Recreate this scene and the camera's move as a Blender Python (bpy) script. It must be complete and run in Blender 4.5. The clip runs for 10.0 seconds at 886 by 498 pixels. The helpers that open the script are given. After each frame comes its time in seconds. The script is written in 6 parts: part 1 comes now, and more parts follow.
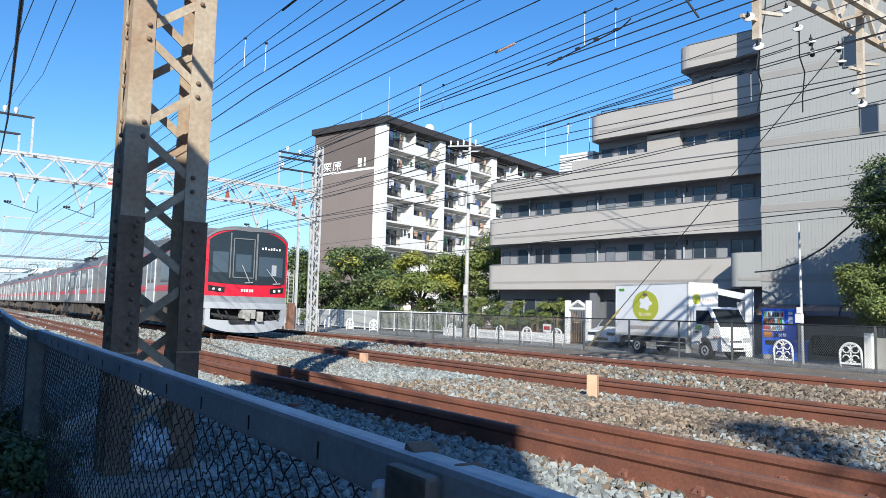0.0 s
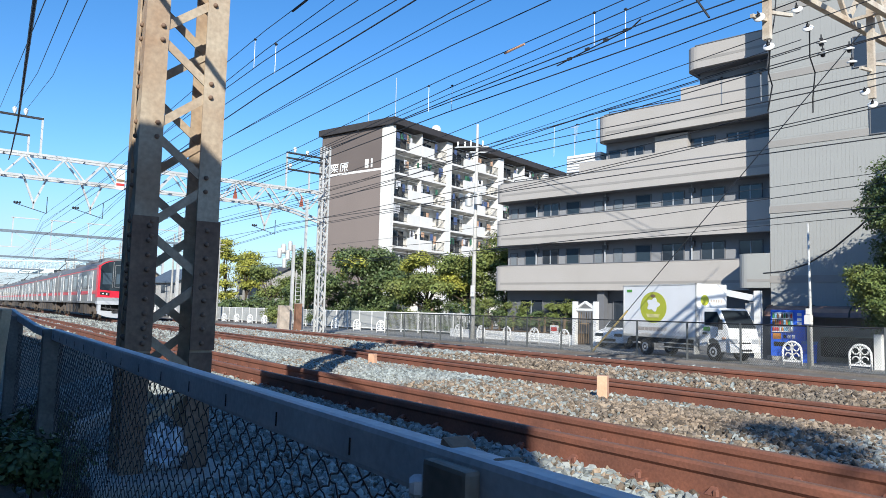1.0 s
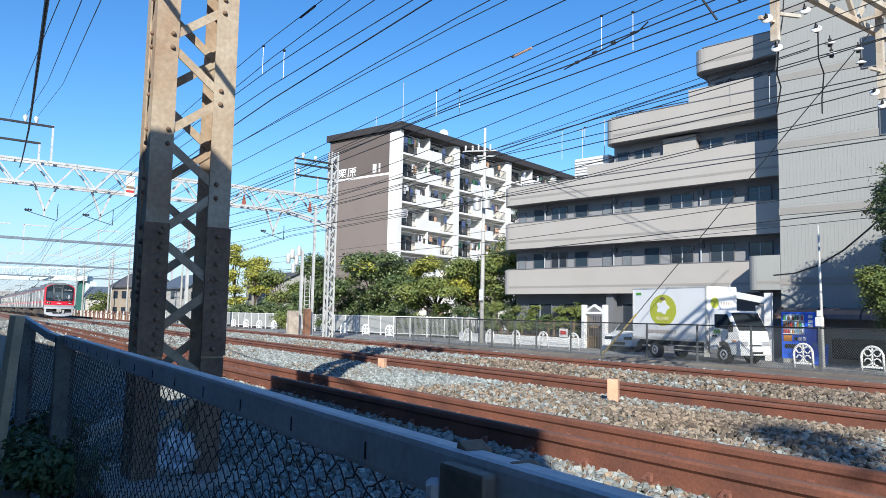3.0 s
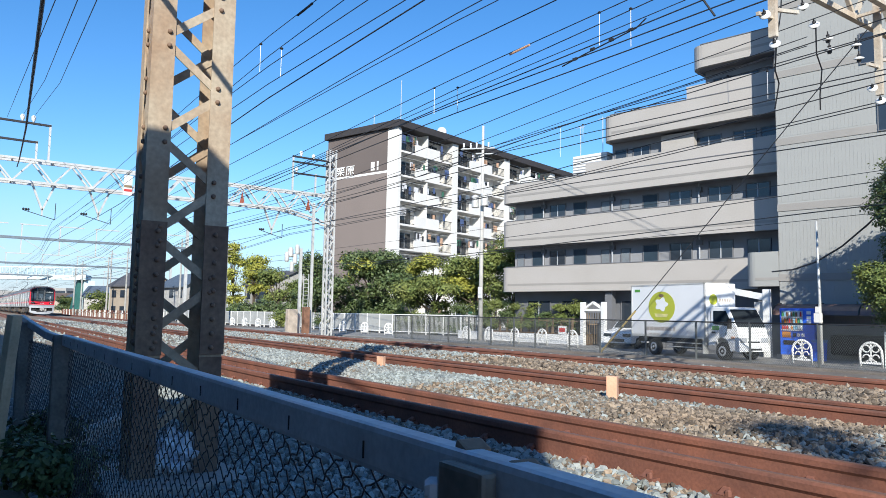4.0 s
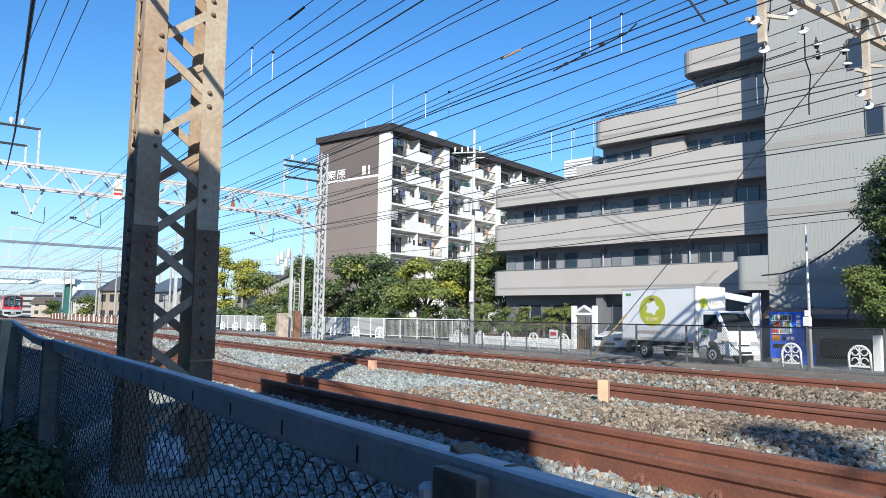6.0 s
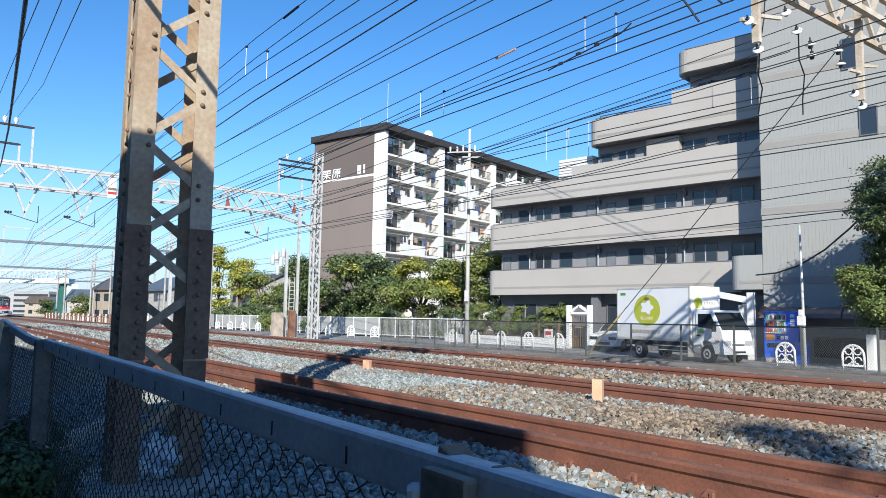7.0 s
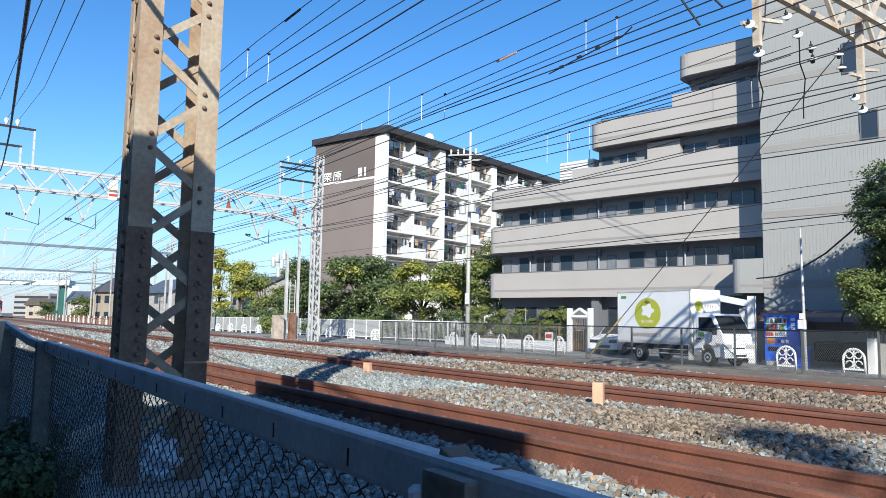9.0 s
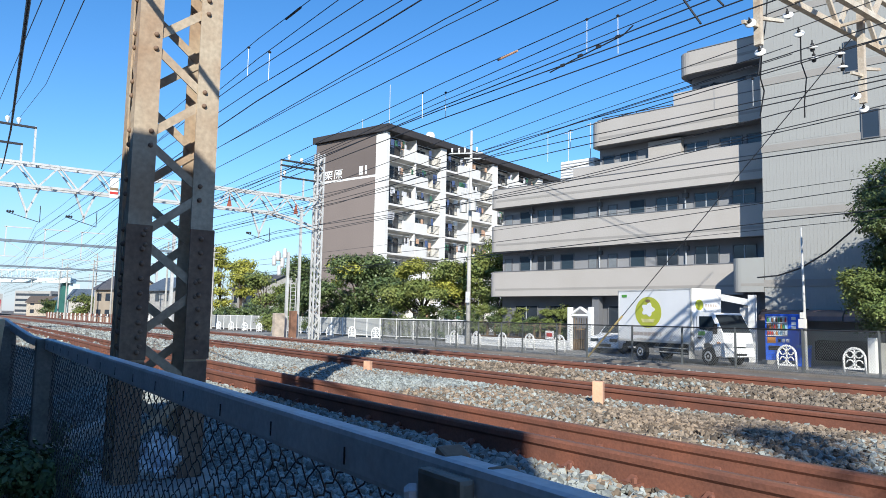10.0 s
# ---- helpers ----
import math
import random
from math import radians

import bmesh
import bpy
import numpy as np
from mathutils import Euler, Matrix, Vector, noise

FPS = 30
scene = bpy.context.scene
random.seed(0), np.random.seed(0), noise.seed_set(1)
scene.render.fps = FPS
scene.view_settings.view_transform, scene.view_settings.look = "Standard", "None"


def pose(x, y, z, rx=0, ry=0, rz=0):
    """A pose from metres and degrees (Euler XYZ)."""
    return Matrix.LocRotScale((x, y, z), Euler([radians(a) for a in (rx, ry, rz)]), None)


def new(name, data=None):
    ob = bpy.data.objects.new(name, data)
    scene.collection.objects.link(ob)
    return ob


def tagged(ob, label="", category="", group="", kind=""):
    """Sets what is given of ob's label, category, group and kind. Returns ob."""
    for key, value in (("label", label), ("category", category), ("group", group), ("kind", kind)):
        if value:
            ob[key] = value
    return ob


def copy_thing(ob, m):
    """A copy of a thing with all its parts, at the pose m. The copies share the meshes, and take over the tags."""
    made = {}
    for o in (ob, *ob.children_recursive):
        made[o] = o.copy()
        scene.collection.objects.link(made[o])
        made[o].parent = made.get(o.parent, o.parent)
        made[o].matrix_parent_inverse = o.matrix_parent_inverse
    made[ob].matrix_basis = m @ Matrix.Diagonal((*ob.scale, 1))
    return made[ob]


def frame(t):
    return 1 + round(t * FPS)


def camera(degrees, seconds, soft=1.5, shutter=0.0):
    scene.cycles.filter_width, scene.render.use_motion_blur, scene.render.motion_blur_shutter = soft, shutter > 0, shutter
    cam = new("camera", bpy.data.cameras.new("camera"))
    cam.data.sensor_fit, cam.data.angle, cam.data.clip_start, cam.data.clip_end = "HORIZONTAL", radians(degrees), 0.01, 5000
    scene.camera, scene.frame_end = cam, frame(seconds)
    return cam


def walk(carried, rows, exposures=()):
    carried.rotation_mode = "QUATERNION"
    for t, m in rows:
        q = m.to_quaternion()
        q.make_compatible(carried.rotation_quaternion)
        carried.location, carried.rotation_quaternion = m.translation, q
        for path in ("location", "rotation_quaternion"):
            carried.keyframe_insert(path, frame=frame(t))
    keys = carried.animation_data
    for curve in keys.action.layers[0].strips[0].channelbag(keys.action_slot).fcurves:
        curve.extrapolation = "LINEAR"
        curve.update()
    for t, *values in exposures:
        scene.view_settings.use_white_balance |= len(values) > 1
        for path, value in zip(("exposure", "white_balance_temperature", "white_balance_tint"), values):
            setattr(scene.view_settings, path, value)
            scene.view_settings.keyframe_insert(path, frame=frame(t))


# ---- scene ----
cam = camera(62.0, 10.0, soft=0.85)
PATH = [
    (0, pose(0.0245, 0.0497, 1.0066, 94.835, -1.454, 52.532)),
    (0.5, pose(0.0120, 0.0286, 1.0008, 94.938, -1.648, 52.670)),
    (1, pose(-0.0024, 0.0082, 0.9964, 94.905, -1.537, 53.021)),
    (1.5, pose(-0.0095, -0.0038, 0.9957, 95.042, -1.244, 53.356)),
    (2, pose(-0.0055, -0.0031, 0.9957, 95.127, -1.221, 53.433)),
    (2.5, pose(0.0036, -0.0104, 0.9968, 95.258, -1.295, 53.686)),
    (4, pose(-0.0110, 0.0023, 0.9960, 95.043, -0.953, 53.598)),
    (4.5, pose(-0.0023, 0.0021, 0.9962, 95.094, -1.052, 53.400)),
    (5, pose(-0.0015, -0.0031, 0.9991, 95.368, -0.900, 53.120)),
    (5.5, pose(-0.0093, -0.0092, 0.9973, 95.368, -0.906, 53.081)),
    (7, pose(-0.0046, 0.0059, 1.0000, 95.310, -0.886, 52.561)),
    (7.5, pose(-0.0053, 0.0069, 0.9997, 95.265, -0.968, 52.599)),
    (8, pose(-0.0077, 0.0045, 1.0000, 95.327, -0.957, 52.657)),
    (8.5, pose(-0.0093, 0.0014, 0.9990, 95.397, -1.033, 52.710)),
    (9, pose(0.0000, 0.0000, 1.0000, 95.523, -1.017, 52.596)),
    (9.5, pose(0.0038, 0.0031, 1.0008, 95.515, -1.126, 52.532)),
    (10, pose(0.0028, 0.0074, 1.0006, 95.404, -1.128, 52.651)),
]
walk(cam, PATH, exposures=[(0.0, 0.50, 5950, 7), (10.0, 0.50, 5950, 7)])

# ---- light ----
SUN_YAW, SUN_UP = 53.0, 27.0   # the way the light travels, and the sun's height
world = bpy.data.worlds.new("sky")
scene.world = world
world.use_nodes = True
wn, wl = world.node_tree.nodes, world.node_tree.links
sky = wn.new("ShaderNodeTexSky")
sky.sky_type = "NISHITA"
sky.sun_disc = False
sky.sun_elevation = radians(SUN_UP)
sky.sun_rotation = radians(180 - SUN_YAW)
sky.air_density, sky.dust_density, sky.ozone_density = 1.0, 0.15, 3.0
wn["Background"].inputs["Strength"].default_value = 0.122
rich = wn.new("ShaderNodeHueSaturation")
rich.inputs["Hue"].default_value = 0.504
rich.inputs["Saturation"].default_value = 1.25
wl.new(sky.outputs["Color"], rich.inputs["Color"])
# pale haze low over the horizon
wc, ws = wn.new("ShaderNodeTexCoord"), wn.new("ShaderNodeSeparateXYZ")
hz, hm = wn.new("ShaderNodeMapRange"), wn.new("ShaderNodeMix")
hz.interpolation_type = "SMOOTHSTEP"
hz.inputs["From Min"].default_value, hz.inputs["From Max"].default_value = 0.20, 0.0
hz.inputs["To Max"].default_value = 0.66
hm.data_type = "RGBA"
hm.inputs["B"].default_value = (2.35, 2.85, 4.5, 1)
wl.new(wc.outputs["Generated"], ws.inputs["Vector"])
wl.new(ws.outputs["Z"], hz.inputs["Value"])
wl.new(hz.outputs["Result"], hm.inputs["Factor"])
wl.new(rich.outputs["Color"], hm.inputs["A"])
wl.new(hm.outputs["Result"], wn["Background"].inputs["Color"])
sun = new("sun", bpy.data.lights.new("sun", "SUN"))
sun.data.energy, sun.data.angle, sun.data.color = 5.0, radians(0.55), (1.0, 0.90, 0.76)
sun.matrix_world = pose(0, 0, 30, 90 - SUN_UP, 0, SUN_YAW)


# ---- materials ----
def mat(name, base, rough=0.7, metal=0.0, vary=0.15, scale=3.0, bump=0.0, fine=40.0, island=0.0, tint=None, spec=0.5, coord="Object"):
    """A surface with stains at one scale and grain at a finer one; tint is the colour of its stains."""
    m = bpy.data.materials.new(name)
    m.use_nodes = True
    n, l = m.node_tree.nodes, m.node_tree.links
    b = n["Principled BSDF"]
    b.inputs["Roughness"].default_value, b.inputs["Metallic"].default_value = rough, metal
    b.inputs["Specular IOR Level"].default_value = spec
    co = n.new("ShaderNodeTexCoord")
    big, small = n.new("ShaderNodeTexNoise"), n.new("ShaderNodeTexNoise")
    big.inputs["Scale"].default_value, big.inputs["Detail"].default_value = scale, 5
    small.inputs["Scale"].default_value, small.inputs["Detail"].default_value = fine, 3
    for t in (big, small):
        l.new(co.outputs[coord], t.inputs["Vector"])
    ramp = n.new("ShaderNodeMapRange")
    ramp.inputs["From Min"].default_value, ramp.inputs["From Max"].default_value = 0.35, 0.68
    l.new(big.outputs["Fac"], ramp.inputs["Value"])
    mix = n.new("ShaderNodeMix")
    mix.data_type = "RGBA"
    other = tint if tint else [c * (1 - 2 * vary) for c in base]
    mix.inputs["A"].default_value, mix.inputs["B"].default_value = (*base, 1), (*other, 1)
    l.new(ramp.outputs["Result"], mix.inputs["Factor"])
    hsv = n.new("ShaderNodeHueSaturation")
    l.new(mix.outputs["Result"], hsv.inputs["Color"])
    val = n.new("ShaderNodeMapRange")
    val.inputs["From Min"].default_value, val.inputs["From Max"].default_value = 0.3, 0.7
    val.inputs["To Min"].default_value, val.inputs["To Max"].default_value = 1 - vary, 1 + vary
    l.new(small.outputs["Fac"], val.inputs["Value"])
    out = val.outputs["Result"]
    if island:
        geo = n.new("ShaderNodeNewGeometry")
        ir = n.new("ShaderNodeMapRange")
        ir.inputs["To Min"].default_value, ir.inputs["To Max"].default_value = 1 - island, 1 + island
        l.new(geo.outputs["Random Per Island"], ir.inputs["Value"])
        mul = n.new("ShaderNodeMath")
        mul.operation = "MULTIPLY"
        l.new(out, mul.inputs[0])
        l.new(ir.outputs["Result"], mul.inputs[1])
        out = mul.outputs["Value"]
    l.new(out, hsv.inputs["Value"])
    l.new(hsv.outputs["Color"], b.inputs["Base Color"])
    if bump:
        bp = n.new("ShaderNodeBump")
        bp.inputs["Strength"].default_value, bp.inputs["Distance"].default_value = 0.6, bump
        l.new(small.outputs["Fac"], bp.inputs["Height"])
        l.new(bp.outputs["Normal"], b.inputs["Normal"])
    return m


def glass(name, color=(0.02, 0.03, 0.04), rough=0.05):
    m = mat(name, color, rough, vary=0.1, scale=0.6)
    m.node_tree.nodes["Principled BSDF"].inputs["Specular IOR Level"].default_value = 0.7
    return m


def glow(name, color, strength):
    m = mat(name, color, 0.4)
    b = m.node_tree.nodes["Principled BSDF"]
    b.inputs["Emission Color"].default_value, b.inputs["Emission Strength"].default_value = (*color, 1), strength
    return m


M_EARTH = mat("trackside earth", (0.20, 0.175, 0.15), 0.95, vary=0.2, scale=0.5, bump=0.02, fine=18)
M_ASPHALT = mat("worn pale asphalt", (0.30, 0.295, 0.28), 0.9, vary=0.15, scale=0.6, bump=0.004, fine=60)
M_STONE = mat("grey ballast", (0.27, 0.30, 0.29), 0.9, vary=0.14, scale=0.7, fine=30, island=0.42, tint=(0.245, 0.25, 0.235))
M_STONE_BROWN = mat("rust-stained ballast", (0.225, 0.172, 0.122), 0.92, vary=0.18, scale=0.8, fine=30, island=0.6, tint=(0.19, 0.16, 0.125))
M_RUST = mat("rusty rail steel", (0.225, 0.09, 0.057), 0.8, vary=0.16, scale=2.2, bump=0.003, fine=45, tint=(0.14, 0.062, 0.045))
M_RAILHEAD = mat("worn rail head", (0.20, 0.10, 0.065), 0.6, metal=0.1, vary=0.1, scale=3)
M_CONCRETE = mat("concrete", (0.42, 0.41, 0.38), 0.9, vary=0.15, scale=1.5, bump=0.003, fine=50)
M_POLE = mat("painted steel pole", (0.44, 0.365, 0.265), 0.65, vary=0.14, scale=2.0, bump=0.002, fine=25, tint=(0.33, 0.225, 0.14))
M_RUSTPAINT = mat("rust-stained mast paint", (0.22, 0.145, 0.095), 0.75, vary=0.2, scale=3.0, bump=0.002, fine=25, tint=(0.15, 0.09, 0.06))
# kept dark so the unseen walls bounce little light onto the fence
M_SHADE_WALL = mat("dark low-bounce wall", (0.075, 0.065, 0.055), 0.9, vary=0.2, scale=1.0)
M_RAILING = mat("galvanised fence rail", (0.62, 0.64, 0.66), 0.55, metal=0.15, vary=0.1, scale=5, bump=0.001, fine=60)
M_WIRE_NET = mat("fence netting wire", (0.045, 0.05, 0.055), 0.6, metal=0.3, vary=0.2)
M_DARK = mat("dark steel", (0.035, 0.035, 0.038), 0.6, metal=0.2)
M_BLACK = mat("shadowed black", (0.012, 0.012, 0.013), 0.8)
M_CABLE = mat("black cable", (0.028, 0.03, 0.036), 0.6)
M_GALV = mat("galvanised lattice steel", (0.62, 0.62, 0.60), 0.5, metal=0.25, vary=0.1, scale=2)
M_CREAM = mat("weathered cream gantry paint", (0.58, 0.53, 0.44), 0.6, vary=0.14, scale=2.5, bump=0.001, fine=30, tint=(0.42, 0.33, 0.24))
M_POSTBROWN = mat("dull brown-grey post", (0.20, 0.19, 0.17), 0.75, vary=0.18, scale=4, bump=0.001)
M_PORC = mat("white porcelain", (0.78, 0.78, 0.76), 0.25, vary=0.05)
M_WHITE = mat("white paint", (0.80, 0.80, 0.78), 0.5, vary=0.05, scale=1.5)
M_TRUCKW = mat("white truck body", (0.82, 0.83, 0.84), 0.3, vary=0.03, scale=1.0)
M_LIME = mat("lime green print", (0.47, 0.50, 0.05), 0.4, vary=0.04)
M_GREEN = mat("green print", (0.10, 0.33, 0.05), 0.4, vary=0.05)
M_TYRE = mat("tyre rubber", (0.02, 0.02, 0.021), 0.85, vary=0.2, fine=60)
M_GLASS = glass("dark glass")
M_GLASS.node_tree.nodes["Principled BSDF"].inputs["Specular IOR Level"].default_value = 0.4
M_WINDSCREEN = mat("dark windscreen", (0.02, 0.026, 0.032), 0.12, vary=0.1, scale=0.6, spec=0.25)
M_WINDOW = glass("window glass", (0.035, 0.045, 0.06), 0.08)
M_BLUE = mat("blue vending enamel", (0.04, 0.14, 0.72), 0.3, vary=0.05)
M_TILE = mat("light facade tile", (0.405, 0.38, 0.355), 0.75, vary=0.05, scale=0.5, bump=0.002, fine=16, tint=(0.38, 0.355, 0.325))
M_TILE_GROOVE = mat("facade groove band", (0.30, 0.285, 0.265), 0.8, vary=0.05, scale=0.5)
M_TOWER = mat("ribbed tower panel", (0.33, 0.335, 0.32), 0.8, vary=0.05, scale=0.4, tint=(0.30, 0.30, 0.29))
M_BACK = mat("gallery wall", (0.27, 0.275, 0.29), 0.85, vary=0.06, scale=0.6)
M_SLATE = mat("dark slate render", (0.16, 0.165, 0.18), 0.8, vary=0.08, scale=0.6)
M_TAUPE = mat("taupe gable render", (0.215, 0.178, 0.16), 0.9, vary=0.05, scale=0.15, bump=0.002, fine=8)
M_OFFWHITE = mat("off-white render", (0.72, 0.70, 0.66), 0.85, vary=0.05, scale=0.3)
M_ROOF = mat("dark roof edge", (0.045, 0.04, 0.04), 0.7, vary=0.1)
M_LEAF = mat("green foliage", (0.12, 0.165, 0.042), 0.65, vary=0.2, scale=0.9, island=0.3, tint=(0.19, 0.21, 0.05))
M_LEAF_YELLOW = mat("autumn foliage", (0.36, 0.35, 0.055), 0.65, vary=0.2, scale=0.6, island=0.3, tint=(0.24, 0.26, 0.045))
M_LEAF_DARK = mat("dark camellia foliage", (0.072, 0.11, 0.038), 0.5, vary=0.2, scale=0.9, island=0.3, tint=(0.11, 0.14, 0.045))
M_BARK = mat("bark", (0.11, 0.085, 0.06), 0.95, vary=0.25, scale=4, bump=0.01, fine=20)
M_STEEL = mat("stainless train side", (0.235, 0.235, 0.23), 0.4, metal=0.2, vary=0.04, scale=0.4)
M_RED = mat("signal red paint", (0.62, 0.012, 0.035), 0.32, vary=0.04, scale=0.5)
M_TRAINGREY = mat("light grey bumper", (0.40, 0.42, 0.45), 0.4, vary=0.05, scale=1)
M_ROOFGREY = mat("train roof grey", (0.16, 0.165, 0.175), 0.6, vary=0.1)
M_WOOD = mat("weathered timber", (0.24, 0.17, 0.10), 0.85, vary=0.2, scale=4, bump=0.002, fine=60)
M_YELLOW = mat("yellow guy cover", (0.50, 0.38, 0.16), 0.6, vary=0.12, scale=3)
M_ORANGE = mat("pale orange post", (0.72, 0.42, 0.27), 0.7, vary=0.08, scale=6)
M_BROWNROOF = mat("brown clear shelter roof", (0.23, 0.15, 0.13), 0.25, vary=0.1)
M_HOUSE = mat("beige house wall", (0.36, 0.30, 0.23), 0.85, vary=0.08, scale=0.4)
M_SIGNRED = mat("red print", (0.60, 0.05, 0.04), 0.5)
M_BRIDGE = mat("pale mint bridge paint", (0.62, 0.72, 0.72), 0.5, vary=0.05)
M_TEAL = mat("teal bridge leg", (0.03, 0.13, 0.11), 0.6, vary=0.1)


# ---- mesh helpers ----
def box(bm, x0, x1, y0, y1, z0, z1, m=None):
    v = [bm.verts.new((x, y, z)) for z in (z0, z1) for y in (y0, y1) for x in (x0, x1)]
    for f in ((0, 2, 3, 1), (4, 5, 7, 6), (0, 1, 5, 4), (2, 6, 7, 3), (0, 4, 6, 2), (1, 3, 7, 5)):
        bm.faces.new([v[i] for i in f])
    if m is not None:
        bmesh.ops.transform(bm, matrix=m, verts=v)
    return v


def bar(bm, p, q, w, h=None, up=(0, 0, 1)):
    """A rectangular bar from p to q, w wide and h high."""
    p, q, up = Vector(p), Vector(q), Vector(up)
    h = h or w
    d = (q - p).normalized()
    s = d.cross(up)
    s = s.normalized() if s.length > 1e-4 else Vector((1, 0, 0))
    u = s.cross(d)
    v = [bm.verts.new(e + s * a * w / 2 + u * b * h / 2) for e in (p, q) for a, b in ((-1, -1), (1, -1), (1, 1), (-1, 1))]
    for f in ((0, 3, 2, 1), (4, 5, 6, 7), (0, 1, 5, 4), (1, 2, 6, 5), (2, 3, 7, 6), (3, 0, 4, 7)):
        bm.faces.new([v[i] for i in f])


def tube(bm, pts, r, n=6, r1=None):
    """A round rod through the points, tapering from r to r1."""
    pts = [Vector(p) for p in pts]
    rings = []
    for i, p in enumerate(pts):
        d = (pts[min(i + 1, len(pts) - 1)] - pts[max(i - 1, 0)]).normalized()
        s = d.cross(Vector((0, 0, 1)))
        s = s.normalized() if s.length > 1e-3 else Vector((1, 0, 0))
        u = s.cross(d)
        rr = r if r1 is None else r + (r1 - r) * i / (len(pts) - 1)
        rings.append([bm.verts.new(p + (s * math.cos(a) + u * math.sin(a)) * rr) for a in [2 * math.pi * k / n for k in range(n)]])
    for a, b in zip(rings, rings[1:]):
        for k in range(n):
            bm.faces.new((a[k], a[(k + 1) % n], b[(k + 1) % n], b[k]))
    bm.faces.new(rings[0][::-1])
    bm.faces.new(rings[-1])


def lathe(bm, profile, n=16, m=None):
    """A turned body about z from (radius, z) pairs."""
    rings = [[bm.verts.new((r * math.cos(2 * math.pi * k / n), r * math.sin(2 * math.pi * k / n), z)) for k in range(n)] for r, z in profile]
    for a, b in zip(rings, rings[1:]):
        for k in range(n):
            bm.faces.new((a[k], a[(k + 1) % n], b[(k + 1) % n], b[k]))
    bm.faces.new(rings[0][::-1])
    bm.faces.new(rings[-1])
    if m is not None:
        bmesh.ops.transform(bm, matrix=m, verts=[v for r in rings for v in r])


def prism(bm, outline, a, b, axis="y"):
    """An outline of (u, v) pushed from a to b along an axis; u, v are the other two axes in order."""
    def at(u, v, w):
        return {"x": (w, u, v), "y": (u, w, v), "z": (u, v, w)}[axis]
    r0 = [bm.verts.new(at(u, v, a)) for u, v in outline]
    r1 = [bm.verts.new(at(u, v, b)) for u, v in outline]
    n = len(outline)
    fs = [bm.faces.new((r0[k], r0[(k + 1) % n], r1[(k + 1) % n], r1[k])) for k in range(n)]
    fs += [bm.faces.new(r0[::-1]), bm.faces.new(r1)]
    bmesh.ops.recalc_face_normals(bm, faces=fs)


def made(bm, name, material, bevel=0.0, smooth=False):
    if bevel:
        bmesh.ops.bevel(bm, geom=[e for e in bm.edges], offset=bevel, segments=2, profile=0.6, affect="EDGES")
    me = bpy.data.meshes.new(name)
    bm.to_mesh(me)
    bm.free()
    me.materials.append(material)
    if smooth:
        me.shade_smooth()
    return me


def part(name, bm, material, parent, label="", bevel=0.0, smooth=False):
    ob = new(name, made(bm, name, material, bevel, smooth))
    ob.parent = parent
    return tagged(ob, label)


def share(name, me, parent, m=None):
    ob = new(name, me)
    ob.parent = parent
    if m is not None:
        ob.matrix_basis = m
    return ob


def thing(name, label, category, group="", at=None, kind=""):
    ob = new(name)
    ob.empty_display_size = 0.2
    if at is not None:
        ob.matrix_basis = at
    return tagged(ob, label, category, group, kind)


def solid(name, bm, material, label, category="", kind="", group="", bevel=0.0, at=None, smooth=False):
    ob = new(name, made(bm, name, material, bevel, smooth))
    if at is not None:
        ob.matrix_basis = at
    return tagged(ob, label, category, group, kind)


def raw(name, verts, faces, material, parent=None):
    me = bpy.data.meshes.new(name)
    me.from_pydata(verts, [], faces)
    me.materials.append(material)
    ob = new(name, me)
    ob.parent = parent
    return ob


def drift(s):
    """How far the line has bent away at s metres along it."""
    s = max(s, 0.0)
    return s * s / 666 if s < 20 else 0.6 + 0.06 * (s - 20)


# ---- ground, ballast and tracks ----
ROAD_Z = -0.64


def build_ground():
    bm = bmesh.new()
    v = [bm.verts.new(p) for p in ((-2500, -2500, -0.7), (2500, -2500, -0.7), (2500, 3000, -0.7), (-2500, 3000, -0.7))]
    bm.faces.new(v)
    solid("ground", bm, M_EARTH, "bare trackside earth and gravel reaching the horizon", kind="structure")
    bm = bmesh.new()
    prism(bm, [(-70, 26.6), (10, 25.9), (10, 60), (-70, 60)], -0.9, ROAD_Z, "z")
    solid("road", bm, M_ASPHALT, "grey asphalt lane and forecourt beyond the tracks", kind="structure")
    bm = bmesh.new()
    box(bm, -70, 12, -3.4, 0.55, -0.9, -0.40)
    solid("pavement", bm, M_ASPHALT, "shaded asphalt path behind the trackside fence", kind="structure")


BED = [(0.6, -0.72), (1.4, -0.50), (2.3, -0.42), (3.2, -0.22), (4.2, -0.17), (5.0, -0.2), (5.8, -0.2), (6.8, -0.10), (7.8, -0.13), (9.0, -0.16),
       (10.2, -0.13), (11.3, -0.06), (12.3, -0.12), (13.5, -0.15), (14.8, -0.13), (16.6, -0.35), (19.0, -0.72)]


def bed_z(y):
    for (a, za), (b, zb) in zip(BED, BED[1:]):
        if a <= y <= b:
            return za + (zb - za) * (y - a) / (b - a)
    return -0.72


def build_bed():
    stations = [12, 6, 0] + list(range(-2, -60, -2)) + [-70, -90, -120, -160, -220, -300, -420]
    verts, faces = [], []
    for x in stations:
        for y, z in BED:
            verts.append((x, y + drift(-x), z))
    n = len(BED)
    for i in range(len(stations) - 1):
        for k in range(n - 1):
            faces.append((i * n + k, i * n + k + 1, (i + 1) * n + k + 1, (i + 1) * n + k))
    tagged(raw("trackbed", verts, faces, M_STONE_BROWN), "raised bed of grey and rust-stained ballast", kind="structure")


